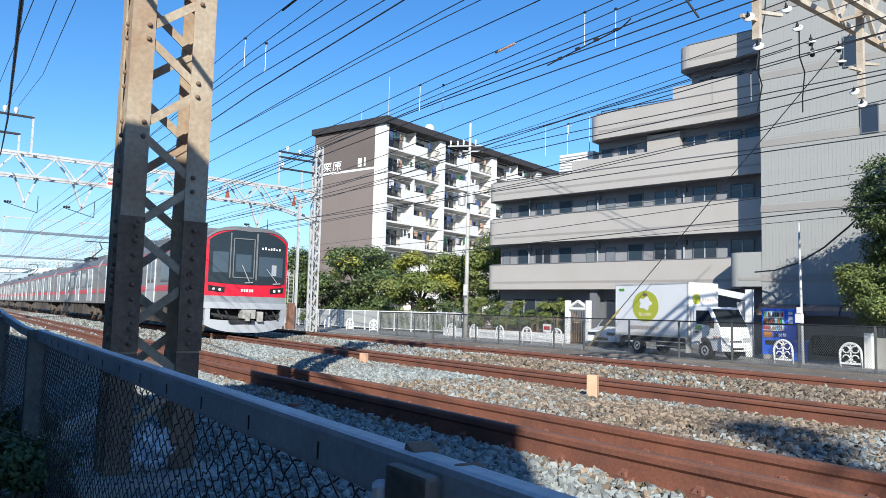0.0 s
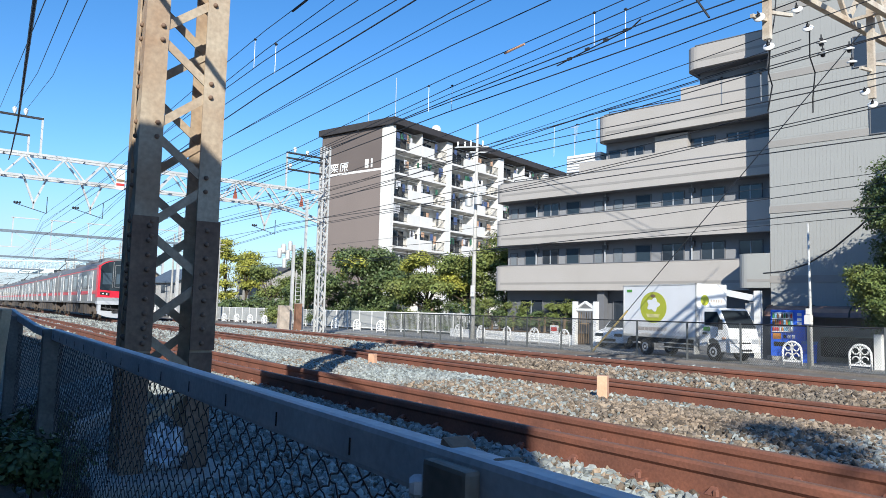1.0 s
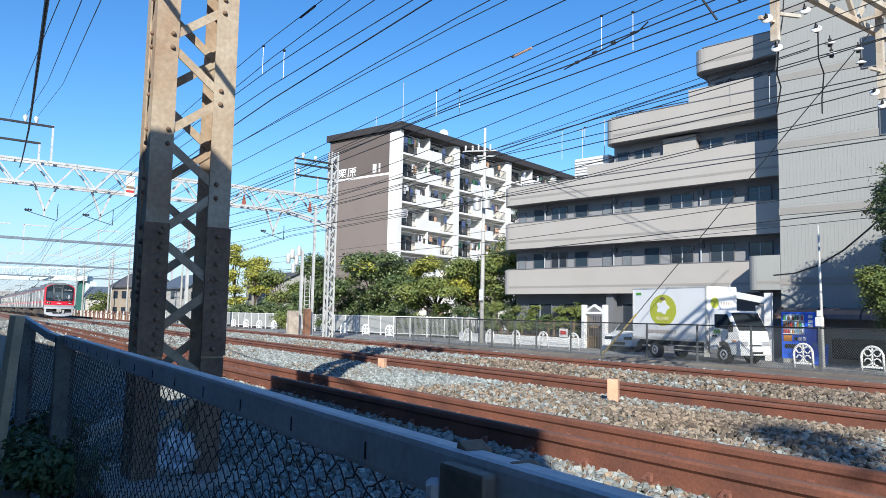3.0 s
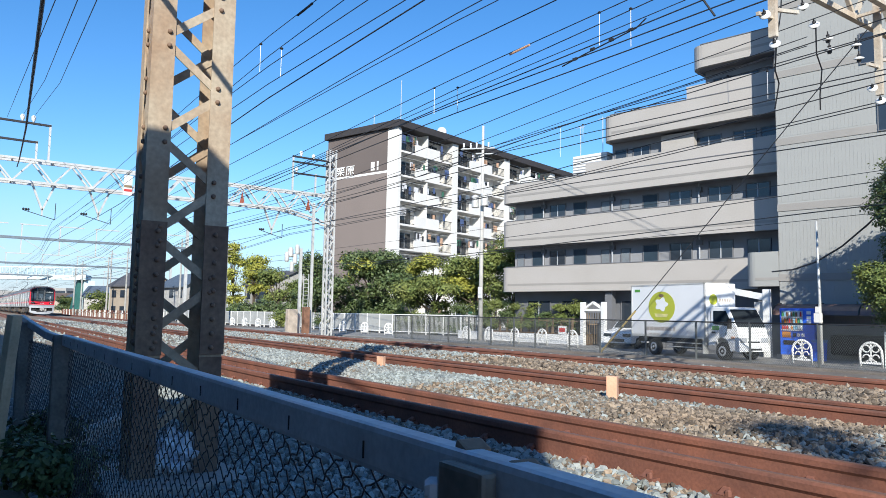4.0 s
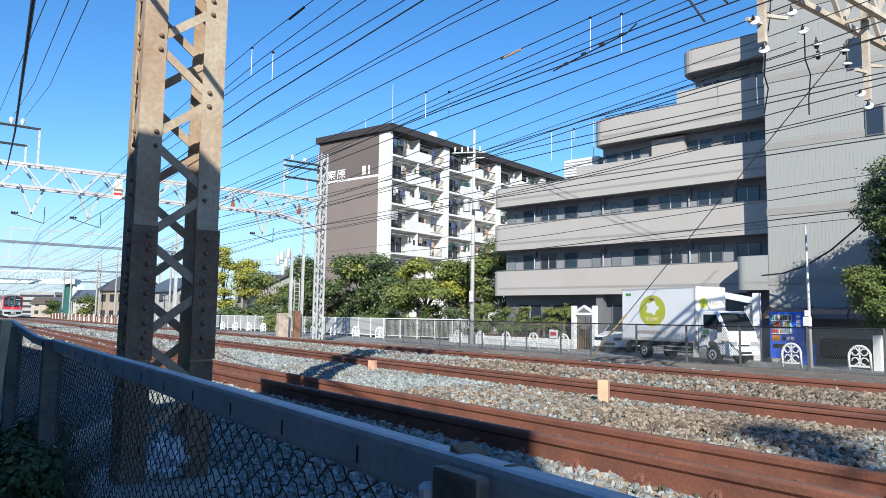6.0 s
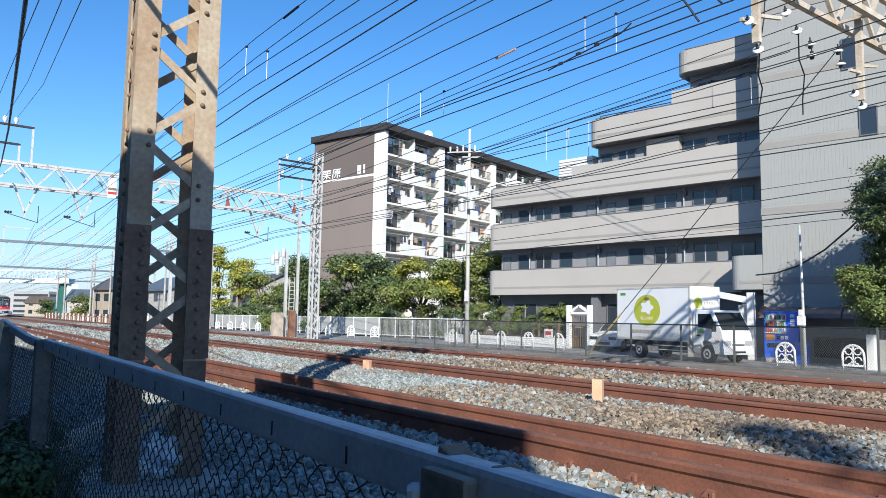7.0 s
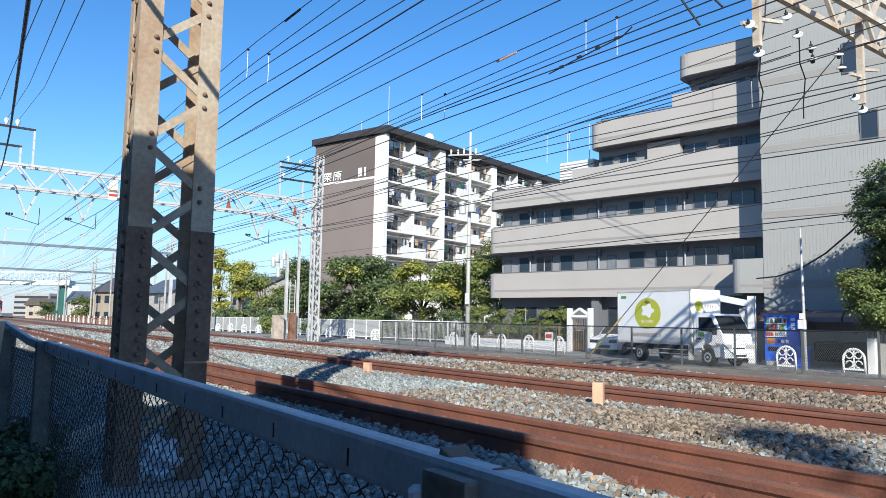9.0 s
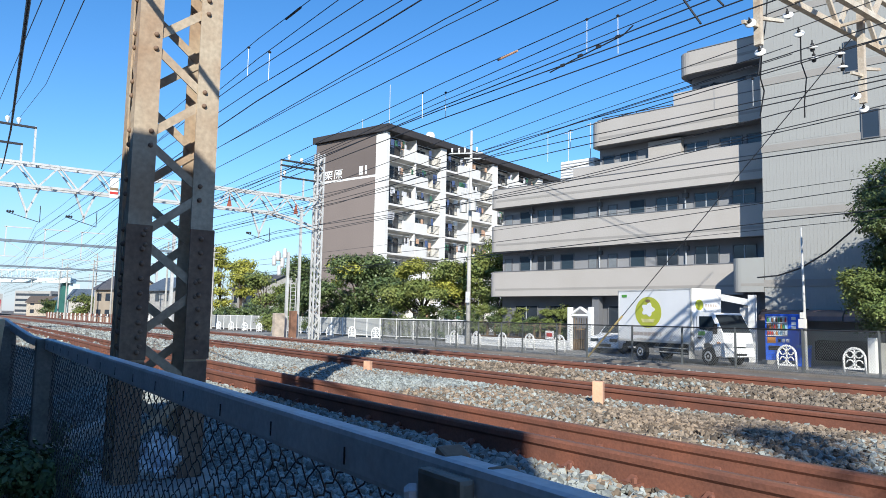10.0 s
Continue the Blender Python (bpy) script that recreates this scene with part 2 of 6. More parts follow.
def stones(name, material, count, x0, x1, y0, y1, size, keep, label, seed):
    """Broken stones strewn over the bed; keep(x, y) says how likely one lies there."""
    rng = np.random.default_rng(seed)
    base = np.array([(0, 0, 1), (0.9, 0, 0.35), (0.25, 0.85, 0.4), (-0.75, 0.5, 0.3), (-0.7, -0.55, 0.35), (0.3, -0.85, 0.3),
                     (0.5, 0.5, -0.6), (-0.6, 0.1, -0.7), (0.2, -0.5, -0.7)], float)
    tri = [(0, 1, 2), (0, 2, 3), (0, 3, 4), (0, 4, 5), (0, 5, 1), (1, 6, 2), (2, 6, 3), (3, 6, 7), (3, 7, 4), (4, 7, 8), (4, 8, 5), (5, 8, 1), (1, 8, 6), (6, 8, 7)]
    verts, faces = [], []
    for _ in range(count):
        u = rng.random()
        x = x0 + (x1 - x0) * u
        y = y0 + (y1 - y0) * rng.random()
        if rng.random() > keep(x, y):
            continue
        if any(abs(y - c) < 0.09 for c in (4.44, 5.51, 8.52, 9.58, 12.82, 13.88)):
            continue
        s = size * (0.6 + 0.9 * rng.random() ** 1.6)
        p = (base + rng.normal(0, 0.16, base.shape)) * s * np.array([1, 0.75, 0.6])
        q = Euler(rng.random(3) * 6.28).to_matrix()
        p = p @ np.array(q).T
        p[:, 2] *= 0.85
        o = len(verts)
        verts.extend((p + (x, y + drift(-x), bed_z(y) + s * (0.1 + 0.5 * rng.random()))).tolist())
        faces.extend([(a + o, b + o, c + o) for a, b, c in tri])
    tagged(raw(name, verts, faces, material), label, "ballast", kind="stuff")


def greyness(x, y):
    g = 0.5 + 0.9 * noise.noise((x * 0.35, y * 0.5, 2.0))
    if y < 4.0:
        g += 0.8
    if x < -9.5:
        g += 0.35
    if 5.6 < y < 8.4 and x > -9.5:
        g -= 0.25
    if 9.7 < y < 12.7 and x > -14:
        g -= 0.45
    return min(max(g, 0.0), 1.0)


def build_ballast():
    stones("ballast_near", M_STONE, 38000, -14, -0.8, 0.95, 4.4, 0.043, lambda x, y: greyness(x, y), "loose pale grey crushed stone beside the near rail", 1)
    stones("ballast_near_brown", M_STONE_BROWN, 17000, -14, -1.2, 2.4, 4.4, 0.038, lambda x, y: 1 - greyness(x, y), "loose rust-brown crushed stone beside the near rail", 2)
    stones("ballast_middle", M_STONE, 46000, -24, -2, 5.5, 8.5, 0.040, lambda x, y: greyness(x, y), "pale grey crushed stone between two tracks", 3)
    stones("ballast_middle_brown", M_STONE_BROWN, 58000, -24, -2, 5.5, 8.5, 0.038, lambda x, y: 1 - greyness(x, y), "tan and brown crushed stone between two tracks", 4)
    stones("ballast_far", M_STONE, 26000, -40, -3, 9.6, 16, 0.05, lambda x, y: greyness(x, y), "pale grey crushed stone by the far track", 5)
    stones("ballast_far_brown", M_STONE_BROWN, 46000, -40, -3, 9.6, 14.6, 0.047, lambda x, y: 1 - greyness(x, y), "brown crushed stone by the far track", 6)
    stones("ballast_distant", M_STONE, 14000, -75, -24, 2.4, 14.5, 0.06, lambda x, y: 1, "pale crushed stone further along the line", 7)
    stones("fence_gravel", M_STONE, 9000, -44, -8, 15.5, 18.8, 0.06, lambda x, y: 0.8, "strip of gravel sloping to the fence", 8)


def sweep(bm, profile, y, z, s0=-6.0, s1=420.0):
    """A rail's cross-section carried along the bending line."""
    st = [s0 + 2 * k for k in range(30)] + [60, 70, 80, 100, 120, 150, 190, 240, 320, s1]
    rings = [[bm.verts.new((-s, y + drift(s) + dy, z + dz)) for dy, dz in profile] for s in st]
    n = len(profile)
    for a, b in zip(rings, rings[1:]):
        for k in range(n):
            bm.faces.new((a[k], a[(k + 1) % n], b[(k + 1) % n], b[k]))
    bmesh.ops.recalc_face_normals(bm, faces=bm.faces[:])


def rail_profile(k):
    right = [(0.072, -0.19), (0.072, -0.172), (0.02, -0.15), (0.013, -0.13), (0.013, -0.03), (0.034, -0.012), (0.036, 0.02), (0.028, 0.034)]
    return [(a, b * k) for a, b in right] + [(-a, b * k) for a, b in right[::-1]]


def build_tracks():
    clip = bmesh.new()
    box(clip, -0.085, 0.085, -0.06, 0.03, 0, 0.028)
    bar(clip, (0, -0.05, 0.02), (0, 0.03, 0.06), 0.05, 0.03)
    lathe(clip, [(0.022, 0.028), (0.022, 0.06), (0.012, 0.068)], 6, pose(0.045, -0.03, 0))
    clip_me = made(clip, "rail_clip", M_RUST)
    sl = bmesh.new()
    box(sl, -0.11, 0.11, -1.0, 1.0, -0.16, 0)
    sleeper_me = made(sl, "sleeper", M_CONCRETE, bevel=0.02)
    for y, name, k in ((4.44, "near", 1.28), (8.52, "middle", 0.95), (12.82, "far", 0.95)):
        tr = thing("railway_track", "rusty %s railway track with steel rails on ballast" % name, "railway track", "parallel tracks", kind="structure")
        for j in range(2):
            bm = bmesh.new()
            sweep(bm, rail_profile(k), y + 1.067 * j, -0.054 * j)
            part("rail", bm, M_RUST, tr)
            bm = bmesh.new()
            sweep(bm, [(-0.027, 0.0), (0.027, 0.0), (0.02, 0.006), (-0.02, 0.006)], y + 1.067 * j, -0.054 * j + 0.034 * k)
            part("rail_head", bm, M_RAILHEAD, tr, "worn running surface of the rail")
            if name == "near":
                for i in range(36):
                    s = 1.0 + 0.62 * i
                    share("rail_clip", clip_me, tr, pose(-s, y + 1.067 * j + drift(s) - 0.055, -0.054 * j - 0.165))
        for i in range(30):
            s = 0.6 + 0.62 * i
            share("sleeper", sleeper_me, tr, pose(-s, y + 0.53 + drift(s), -0.25 if name == "near" else -0.2))


# ---- the receding train ----
def car_section(w=1.4, top=3.62, low=0.95):
    """Outline of a carriage across its length: tumbled sides and a rounded roof."""
    pts = [(-w, low), (-w, 3.0)]
    for k in range(9):
        a = math.pi * (1 - k / 8)
        pts.append((1.32 * math.cos(a), 3.12 + (top - 3.12) * math.sin(a)))
    return pts + [(w, 3.0), (w, low)]


def build_train():
    """Runs along -x from its tail at x = 0; y to the far side."""
    train = thing("commuter_train", "stainless commuter train with a red end and red waist stripes", "train")
    sec = car_section()
    side = bmesh.new()
    prism(side, sec, -19.4, -0.0, "x")
    side_me = made(side, "car_body", M_STEEL, bevel=0.03)
    roof = bmesh.new()
    prism(roof, [(-1.36, 3.05)] + [(1.36 * math.cos(math.pi * (1 - k / 10)), 3.10 + 0.56 * math.sin(math.pi * (1 - k / 10))) for k in range(11)] + [(1.36, 3.05)], -19.3, -0.1, "x")
    for i in range(3):
        box(roof, -4.5 - 5.4 * i, -2.0 - 5.4 * i, -0.75, 0.75, 3.5, 3.76)
    roof_me = made(roof, "roof", M_ROOFGREY)
    win = bmesh.new()
    box(win, -0.75, 0.75, -1.412, -1.38, 1.85, 2.72)
    win_me = made(win, "window", M_WINDOW, bevel=0.01)
    door = bmesh.new()
    box(door, -0.66, -0.01, -1.418, -1.38, 1.08, 2.88)
    box(door, 0.01, 0.66, -1.418, -1.38, 1.08, 2.88)
    door_me = made(door, "door", M_TRAINGREY)
    post = bmesh.new()
    for a in (-0.74, 0.68):
        box(post, a, a + 0.06, -1.43, -1.38, 1.08, 2.92)
    box(post, -0.68, 0.68, -1.43, -1.38, 2.89, 2.92)
    post_me = made(post, "door_surround", M_PORC)
    dwin = bmesh.new()
    box(dwin, -0.52, -0.12, -1.424, -1.38, 1.85, 2.7)
    box(dwin, 0.12, 0.52, -1.424, -1.38, 1.85, 2.7)
    dwin_me = made(dwin, "door_window", M_WINDOW)
    stripe = bmesh.new()
    box(stripe, -19.3, -0.25, -1.409, -1.39, 1.50, 1.72)
    box(stripe, -19.3, -0.25, -1.409, -1.39, 2.98, 3.05)
    stripe_me = made(stripe, "stripe", M_RED)
    under = bmesh.new()
    box(under, -15.5, -4.0, -1.15, 1.15, 0.35, 0.95)
    for x in (-14.6, -12.9, -11.0, -9.3, -7.2, -5.4):
        box(under, x, x + 1.3, -1.3, -1.0, 0.3, 0.9)
    under_me = made(under, "underfloor_gear", mat("dusty underfloor boxes", (0.10, 0.085, 0.072), 0.9, vary=0.25, scale=1.5, island=0.4))
    bogie = bmesh.new()
    box(bogie, -1.5, 1.5, -1.18, -1.0, 0.42, 0.68)
    box(bogie, -0.4, 0.4, -1.2, 1.2, 0.45, 0.95)
    box(bogie, -1.5, 1.5, 1.0, 1.18, 0.42, 0.68)
    for x in (-1.05, 1.05):
        for y in (-0.95, 0.9):
            lathe(bogie, [(0.43, -0.06), (0.43, 0.06)], 14, pose(x, y, 0.43, 90, 0, 0))
        box(bogie, x - 0.2, x + 0.2, -1.26, -1.1, 0.3, 0.62)
    bogie_me = made(bogie, "bogie", mat("dusty bogie", (0.13, 0.105, 0.085), 0.9, vary=0.2))
    pan = bmesh.new()
    bar(pan, (-9.0, -0.5, 3.9), (-8.0, 0, 4.5), 0.05)
    bar(pan, (-8.0, 0, 4.5), (-9.2, 0, 5.0), 0.05)
    bar(pan, (-9.2, -0.85, 5.02), (-9.2, 0.85, 5.02), 0.06)
    box(pan, -9.6, -7.6, -0.8, 0.8, 3.75, 3.9)
    pan_me = made(pan, "pantograph", M_DARK)
    for c in range(8):
        x0 = -20.0 * c - 0.5
        car = share("car", side_me, train, pose(x0, 0, 0))
        for nm, me in (("roof", roof_me), ("stripe", stripe_me), ("underfloor_gear", under_me)):
            share(nm, me, car)
        for x in (-2.6, -16.8):
            share("bogie", bogie_me, car, pose(x, 0, 0))
        for k in range(4):
            xd = -2.5 - 4.75 * k
            share("door", door_me, car, pose(xd, 0, 0))
            share("door_window", dwin_me, car, pose(xd, 0, 0))
            share("door_surround", post_me, car, pose(xd, 0, 0))
            if k < 3:
                share("window", win_me, car, pose(xd - 2.38, 0, 0))
        if c % 2 == 1:
            share("pantograph", pan_me, car)
        if c:
            gang = bmesh.new()
            box(gang, 0.0, 0.6, -0.9, 0.9, 1.1, 3.1)
            part("gangway", gang, M_BLACK, car)
    # the tail end: a bowed red face with a black window band, a grey bumper and a deep skirt
    def crown(y):
        return 3.2 + 0.42 * (1 - min(abs(y) / 1.42, 1) ** 4)

    def sheet(y0, y1, lo, hi, x, depth, n=12):
        """A panel of the bowed end between two heights, each a number or a curve over y."""
        bm = bmesh.new()
        cols = []
        for k in range(n + 1):
            y = y0 + (y1 - y0) * k / n
            a, b = (lo(y) if callable(lo) else lo), (hi(y) if callable(hi) else hi)
            e = x - 0.2 * (y / 1.4) ** 2
            cols.append([bm.verts.new(c) for c in ((e, y, a), (e, y, b), (-depth, y, b), (-depth, y, a))])
        for p, q in zip(cols, cols[1:]):
            for i in range(4):
                bm.faces.new((p[i], q[i], q[(i + 1) % 4], p[(i + 1) % 4]))
        bm.faces.new(cols[0])
        bm.faces.new(cols[-1][::-1])
        bmesh.ops.recalc_face_normals(bm, faces=bm.faces[:])
        return bm

    def bow(y):
        return -0.2 * (y / 1.4) ** 2

    part("end_face", sheet(-1.41, 1.41, 1.3, lambda y: crown(y) - 0.02, -0.03, 0.95, 20), M_RED, train, "bright red end panel of the train")
    part("windscreen", sheet(-1.30, 1.33, lambda y: 1.70 + 0.06 * (y / 1.3) ** 2, lambda y: crown(y) - 0.11 - 0.05 * abs(y), -0.015, 0.5, 20), M_GLASS, train, "black glazed windscreen band")
    part("roof_cap", sheet(-1.39, 1.39, lambda y: crown(y) - 0.15 + 0.06 * abs(y), lambda y: crown(y) + 0.01, 0.0, 0.95, 20), M_ROOFGREY, train)
    # the brighter cab interior is painted as paler glass low in each window
    pale = glass("lit cab glass", (0.05, 0.075, 0.10), 0.08)
    for y0, y1, z0, z1 in ((-1.18, -0.70, 2.08, 2.76), (-0.46, 0.06, 2.12, 2.70), (0.32, 1.22, 2.0, 2.66)):
        part("cab_lit_pane", sheet(y0, y1, z0, z1, -0.008, 0.3, 5), pale, train, "paler lower part of a cab window, interior light as colour")
    part("cab_interior", sheet(0.80, 0.98, 2.04, 2.4, -0.004, 0.2, 2), M_TRAINGREY, train, "pale seat back behind the cab window")
    bm = bmesh.new()
    for y, z0, z1, w in ((-0.64, 1.9, 3.40, 0.035), (-0.54, 1.93, 3.22, 0.03), (0.15, 1.93, 3.22, 0.03), (0.24, 1.86, 3.42, 0.05)):
        bar(bm, (bow(y) + 0.004, y, z0), (bow(y) + 0.004, y, z1), w, 0.03, (1, 0, 0))
    for z in (1.93, 3.22):
        bar(bm, (bow(0.4), -0.54, z), (bow(0.1), 0.15, z), 0.03)
    part("door_frame", bm, mat("brushed frame grey", (0.20, 0.21, 0.22), 0.5), train, "grey frame of the end door")
    for y0, y1, z1 in ((0.0, -0.26, 2.35), (1.0, 0.6, 2.25)):
        bm = bmesh.new()
        bar(bm, (bow(y0) + 0.03, y0, 1.80), (bow(y1) + 0.03, y1, z1), 0.022)
        bar(bm, (bow(y0) + 0.03, y0 - 0.14, 1.76), (bow(y0) + 0.03, y0 + 0.12, 1.78), 0.05, 0.03)
        part("wiper", bm, M_TRAINGREY, train)
    for sgn in (-1, 1):
        y0, y1 = sorted((sgn * 0.78, sgn * 1.28))
        def slope(base, sgn=sgn):
            return lambda y: base + 0.10 * (abs(y) - 0.78)
        lamp = part("headlight", sheet(y0, y1, slope(1.42), slope(1.60), -0.012, 0.25, 4), M_BLACK, train, "dark slanting headlight recess")
        for d in (0.93, 1.12):
            bm = bmesh.new()
            lathe(bm, [(0.045, -0.01), (0.045, 0.008), (0.02, 0.014)], 12, pose(bow(d) - 0.008, sgn * d, 1.50 + 0.1 * (d - 0.78), 0, 90, 0))
            part("lens", bm, M_PORC, lamp)
    part("bumper", sheet(-1.40, 1.40, 1.10, 1.31, -0.01, 0.8), mat("mid grey bumper", (0.27, 0.29, 0.31), 0.45, vary=0.06), train, "mid grey bumper panel")
    part("bumper", sheet(-1.42, 1.42, 0.90, 1.10, 0.05, 0.8), M_TRAINGREY, train, "light grey bumper beam")
    part("coupler_recess", sheet(-1.22, 1.22, 0.4, 0.9, -0.35, 0.9), M_BLACK, train)
    part("skirt", sheet(-1.36, 1.36, lambda y: 0.12 + 0.24 * abs(y / 1.36) ** 3, lambda y: 0.5 + 0.06 * (y / 1.36) ** 2, 0.03, 0.4, 16), M_TRAINGREY, train, "pale grey snow plough skirt")
    for y0, y1 in ((-1.36, -1.2), (1.2, 1.36)):
        part("skirt_cheek", sheet(y0, y1, 0.5, 0.9, 0.03, 0.6, 2), M_TRAINGREY, train)
    bm = bmesh.new()
    box(bm, -0.3, 0.18, -0.22, 0.22, 0.58, 0.88)
    box(bm, 0.1, 0.24, -0.12, 0.02, 0.5, 0.8)
    box(bm, 0.0, 0.14, 0.3, 0.5, 0.48, 0.82)
    part("coupler", bm, M_CONCRETE, train, "grey coupler head", bevel=0.02)
    bm = bmesh.new()
    box(bm, -0.1, 0.12, -0.62, 0.2, 0.44, 0.54)
    for y in (-0.95, -0.7, 0.66, 0.92):
        tube(bm, [(-0.2, y, 0.86), (-0.02, y + 0.04, 0.7), (0.0, y + 0.12, 0.58), (-0.15, y + 0.2, 0.6)], 0.03, 6)
    bar(bm, (-0.2, -1.15, 0.72), (-0.05, -0.3, 0.6), 0.07)
    bar(bm, (-0.2, 1.15, 0.72), (-0.05, 0.3, 0.6), 0.07)
    part("air_hose", bm, M_DARK, train, "dark air hoses and coupler tray")
    bm = bmesh.new()
    for k in range(5):
        box(bm, -0.06, -0.022, -0.24 + 0.088 * k, -0.185 + 0.088 * k, 1.46, 1.55)
    part("lettering_bar", bm, M_PORC, train, "row of small white bars")
    bm = bmesh.new()
    for k in range(7):
        y = 0.42 + 0.105 * k
        box(bm, bow(y) - 0.05, bow(y) - 0.008, y, y + 0.055, 2.90, 2.90 + (0.07, 0.09, 0.05)[k % 3])
    part("display_bar", bm, M_PORC, train, "row of white bars in the windscreen")
    return train


# ---- gallery building and its tower ----
def build_gallery_block():
    """Local x along the frontage, y away from the tracks."""
    at = pose(-35.85, 30.84, 0, 0, 0, 9.3)
    b = thing("gallery_apartment_block", "grey stepped apartment block with long tiled gallery parapets", "apartment building", at=at)

    def parapet(x0, x1, lo, hi, groove=True, curve=True):
        bm = bmesh.new()
        r = 0.7
        out = [(x0 + r - r * math.sin(radians(a)), r - r * math.cos(radians(a))) for a in range(0, 91, 15)] if curve else [(x0, 0)]
        out = [(x1, 0)] + out + [(x0, 2.2), (x0 + 0.2, 2.2), (x0 + 0.2, r), (x0 + 0.45, 0.22), (x1, 0.2)]
        prism(bm, out, lo, hi, "z")
        p = part("parapet", bm, M_TILE, b, "light grey tiled gallery parapet")
        if groove:
            bm = bmesh.new()
            z = lo + 0.36
            box(bm, x0 + 0.7, x1, -0.008, 0.05, z, z + 0.13)
            part("groove_band", bm, M_TILE_GROOVE, p, "darker recessed band")
        bm = bmesh.new()
        box(bm, x0 + 0.6, x1, -0.03, 0.24, hi, hi + 0.04)
        part("coping", bm, M_SLATE, p, "dark coping on the parapet")
        return p

    parapet(0, 18.0, 2.47, 4.0)
    parapet(0, 18.0, 5.3, 6.92)
    parapet(0, 18.0, 8.1, 9.27)
    bm = bmesh.new()
    box(bm, 6.5, 18.0, 0.002, 0.2, 9.28, 9.92)
    part("parapet", bm, M_TILE, b, "light grey tiled upper parapet")
    parapet(7.55, 18.0, 11.05, 12.5)
    bm = bmesh.new()
    box(bm, 12.8, 18.0, 0.002, 0.2, 12.51, 13.2)
    part("parapet", bm, M_TILE, b, "light grey tiled upper parapet")
    parapet(13.0, 18.0, 14.1, 15.3)
    # floors and recessed walls
    for x0, z in ((0.3, 2.5), (0.3, 5.33), (0.3, 8.13), (7.8, 11.08), (13.2, 14.13)):
        bm = bmesh.new()
        box(bm, x0, 18.0, 0.21, 1.0, z, z + 0.2)
        part("gallery_floor", bm, M_BACK, b, "grey concrete gallery slab")
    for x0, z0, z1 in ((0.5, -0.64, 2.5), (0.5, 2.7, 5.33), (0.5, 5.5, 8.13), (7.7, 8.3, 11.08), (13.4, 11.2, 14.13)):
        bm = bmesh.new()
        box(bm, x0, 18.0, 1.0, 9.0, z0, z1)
        # the ground floor's recess shade is put in as a darker wall colour
        part("wall", bm, M_BACK if z0 > 0 else M_SLATE, b, "grey gallery wall, ground floor darkened for shade")
    bm = bmesh.new()
    box(bm, 0.5, 18.0, 1.0, 9.0, 8.135, 8.9)
    box(bm, 7.7, 18.0, 1.0, 9.0, 11.09, 11.9)
    box(bm, 13.4, 18.0, 1.0, 9.0, 14.14, 15.2)
    part("roof", bm, M_SLATE, b, "flat dark roof steps")
    # doors, windows and pipes along the galleries
    def opening(name, x0, x1, z0, z1, material, label=""):
        bm = bmesh.new()
        box(bm, x0, x1, 0.96, 1.02, z0, z1)
        o = part(name, bm, material, b, label)
        bm = bmesh.new()
        for c, d in ((x0 - 0.05, x0), (x1, x1 + 0.05)):
            box(bm, c, d, 0.93, 1.0, z0 - 0.05, z1 + 0.05)
        box(bm, x0, x1, 0.93, 1.0, z1, z1 + 0.05)
        part("frame", bm, M_SLATE, o)
        if name == "window" and x1 - x0 > 0.9:
            bm = bmesh.new()
            box(bm, (x0 + x1) / 2 - 0.03, (x0 + x1) / 2 + 0.03, 0.94, 0.97, z0, z1)
            part("mullion", bm, M_TRAINGREY, o)
        return o

    M_DOOR = mat("dark blue-green door", (0.03, 0.05, 0.07), 0.5, vary=0.08)
    M_FROST = mat("frosted window", (0.20, 0.22, 0.24), 0.3, vary=0.08)
    for fl in (2.7, 5.53):
        for xs in (1.95, 5.05, 9.7):
            opening("door", xs, xs + 0.85, fl, fl + 2.28, M_DOOR, "dark apartment door")
        opening("window", 0.75, 1.25, fl + 1.4, fl + 2.15, M_FROST)
        opening("window", 3.3, 4.4, fl + 0.75, fl + 2.28, M_WINDOW)
        for xs in (7.0, 8.3):
            opening("window", xs, xs + 0.5, fl + 1.4, fl + 2.15, M_FROST)
        opening("window", 11.3, 12.5, fl + 0.75, fl + 2.28, M_WINDOW)
        opening("window", 13.5, 14.7, fl + 0.5, fl + 2.3, M_WINDOW)
        opening("window", 15.5, 16.6, fl + 1.0, fl + 2.28, M_WINDOW)
        for xs in (2.85, 7.75, 13.0):
            bm = bmesh.new()
            tube(bm, [(xs, 0.85, fl), (xs, 0.85, fl + 2.6)], 0.045, 8)
            part("drainpipe", bm, M_TRAINGREY, b, "pale vertical drainpipe")
            bm = bmesh.new()
            box(bm, xs - 0.15, xs + 0.15, 0.8, 1.0, fl + 2.15, fl + 2.4)
            part("wall_lamp", bm, M_SLATE, b)
    for xs, w in ((7.95, 0.7), (9.1, 1.0), (12.9, 1.3), (14.9, 1.1), (16.3, 0.9)):
        opening("window", xs, xs + w, 9.2, 10.6, M_WINDOW)
    bm = bmesh.new()
    box(bm, 11.0, 12.9, 0.6, 0.95, 8.3, 10.95)
    part("panel", bm, M_TILE, b, "light grey partition panel on the terrace")
    for xs in (13.9, 15.3, 16.6):
        opening("window", xs, xs + 0.9, 12.2, 13.6, M_WINDOW)
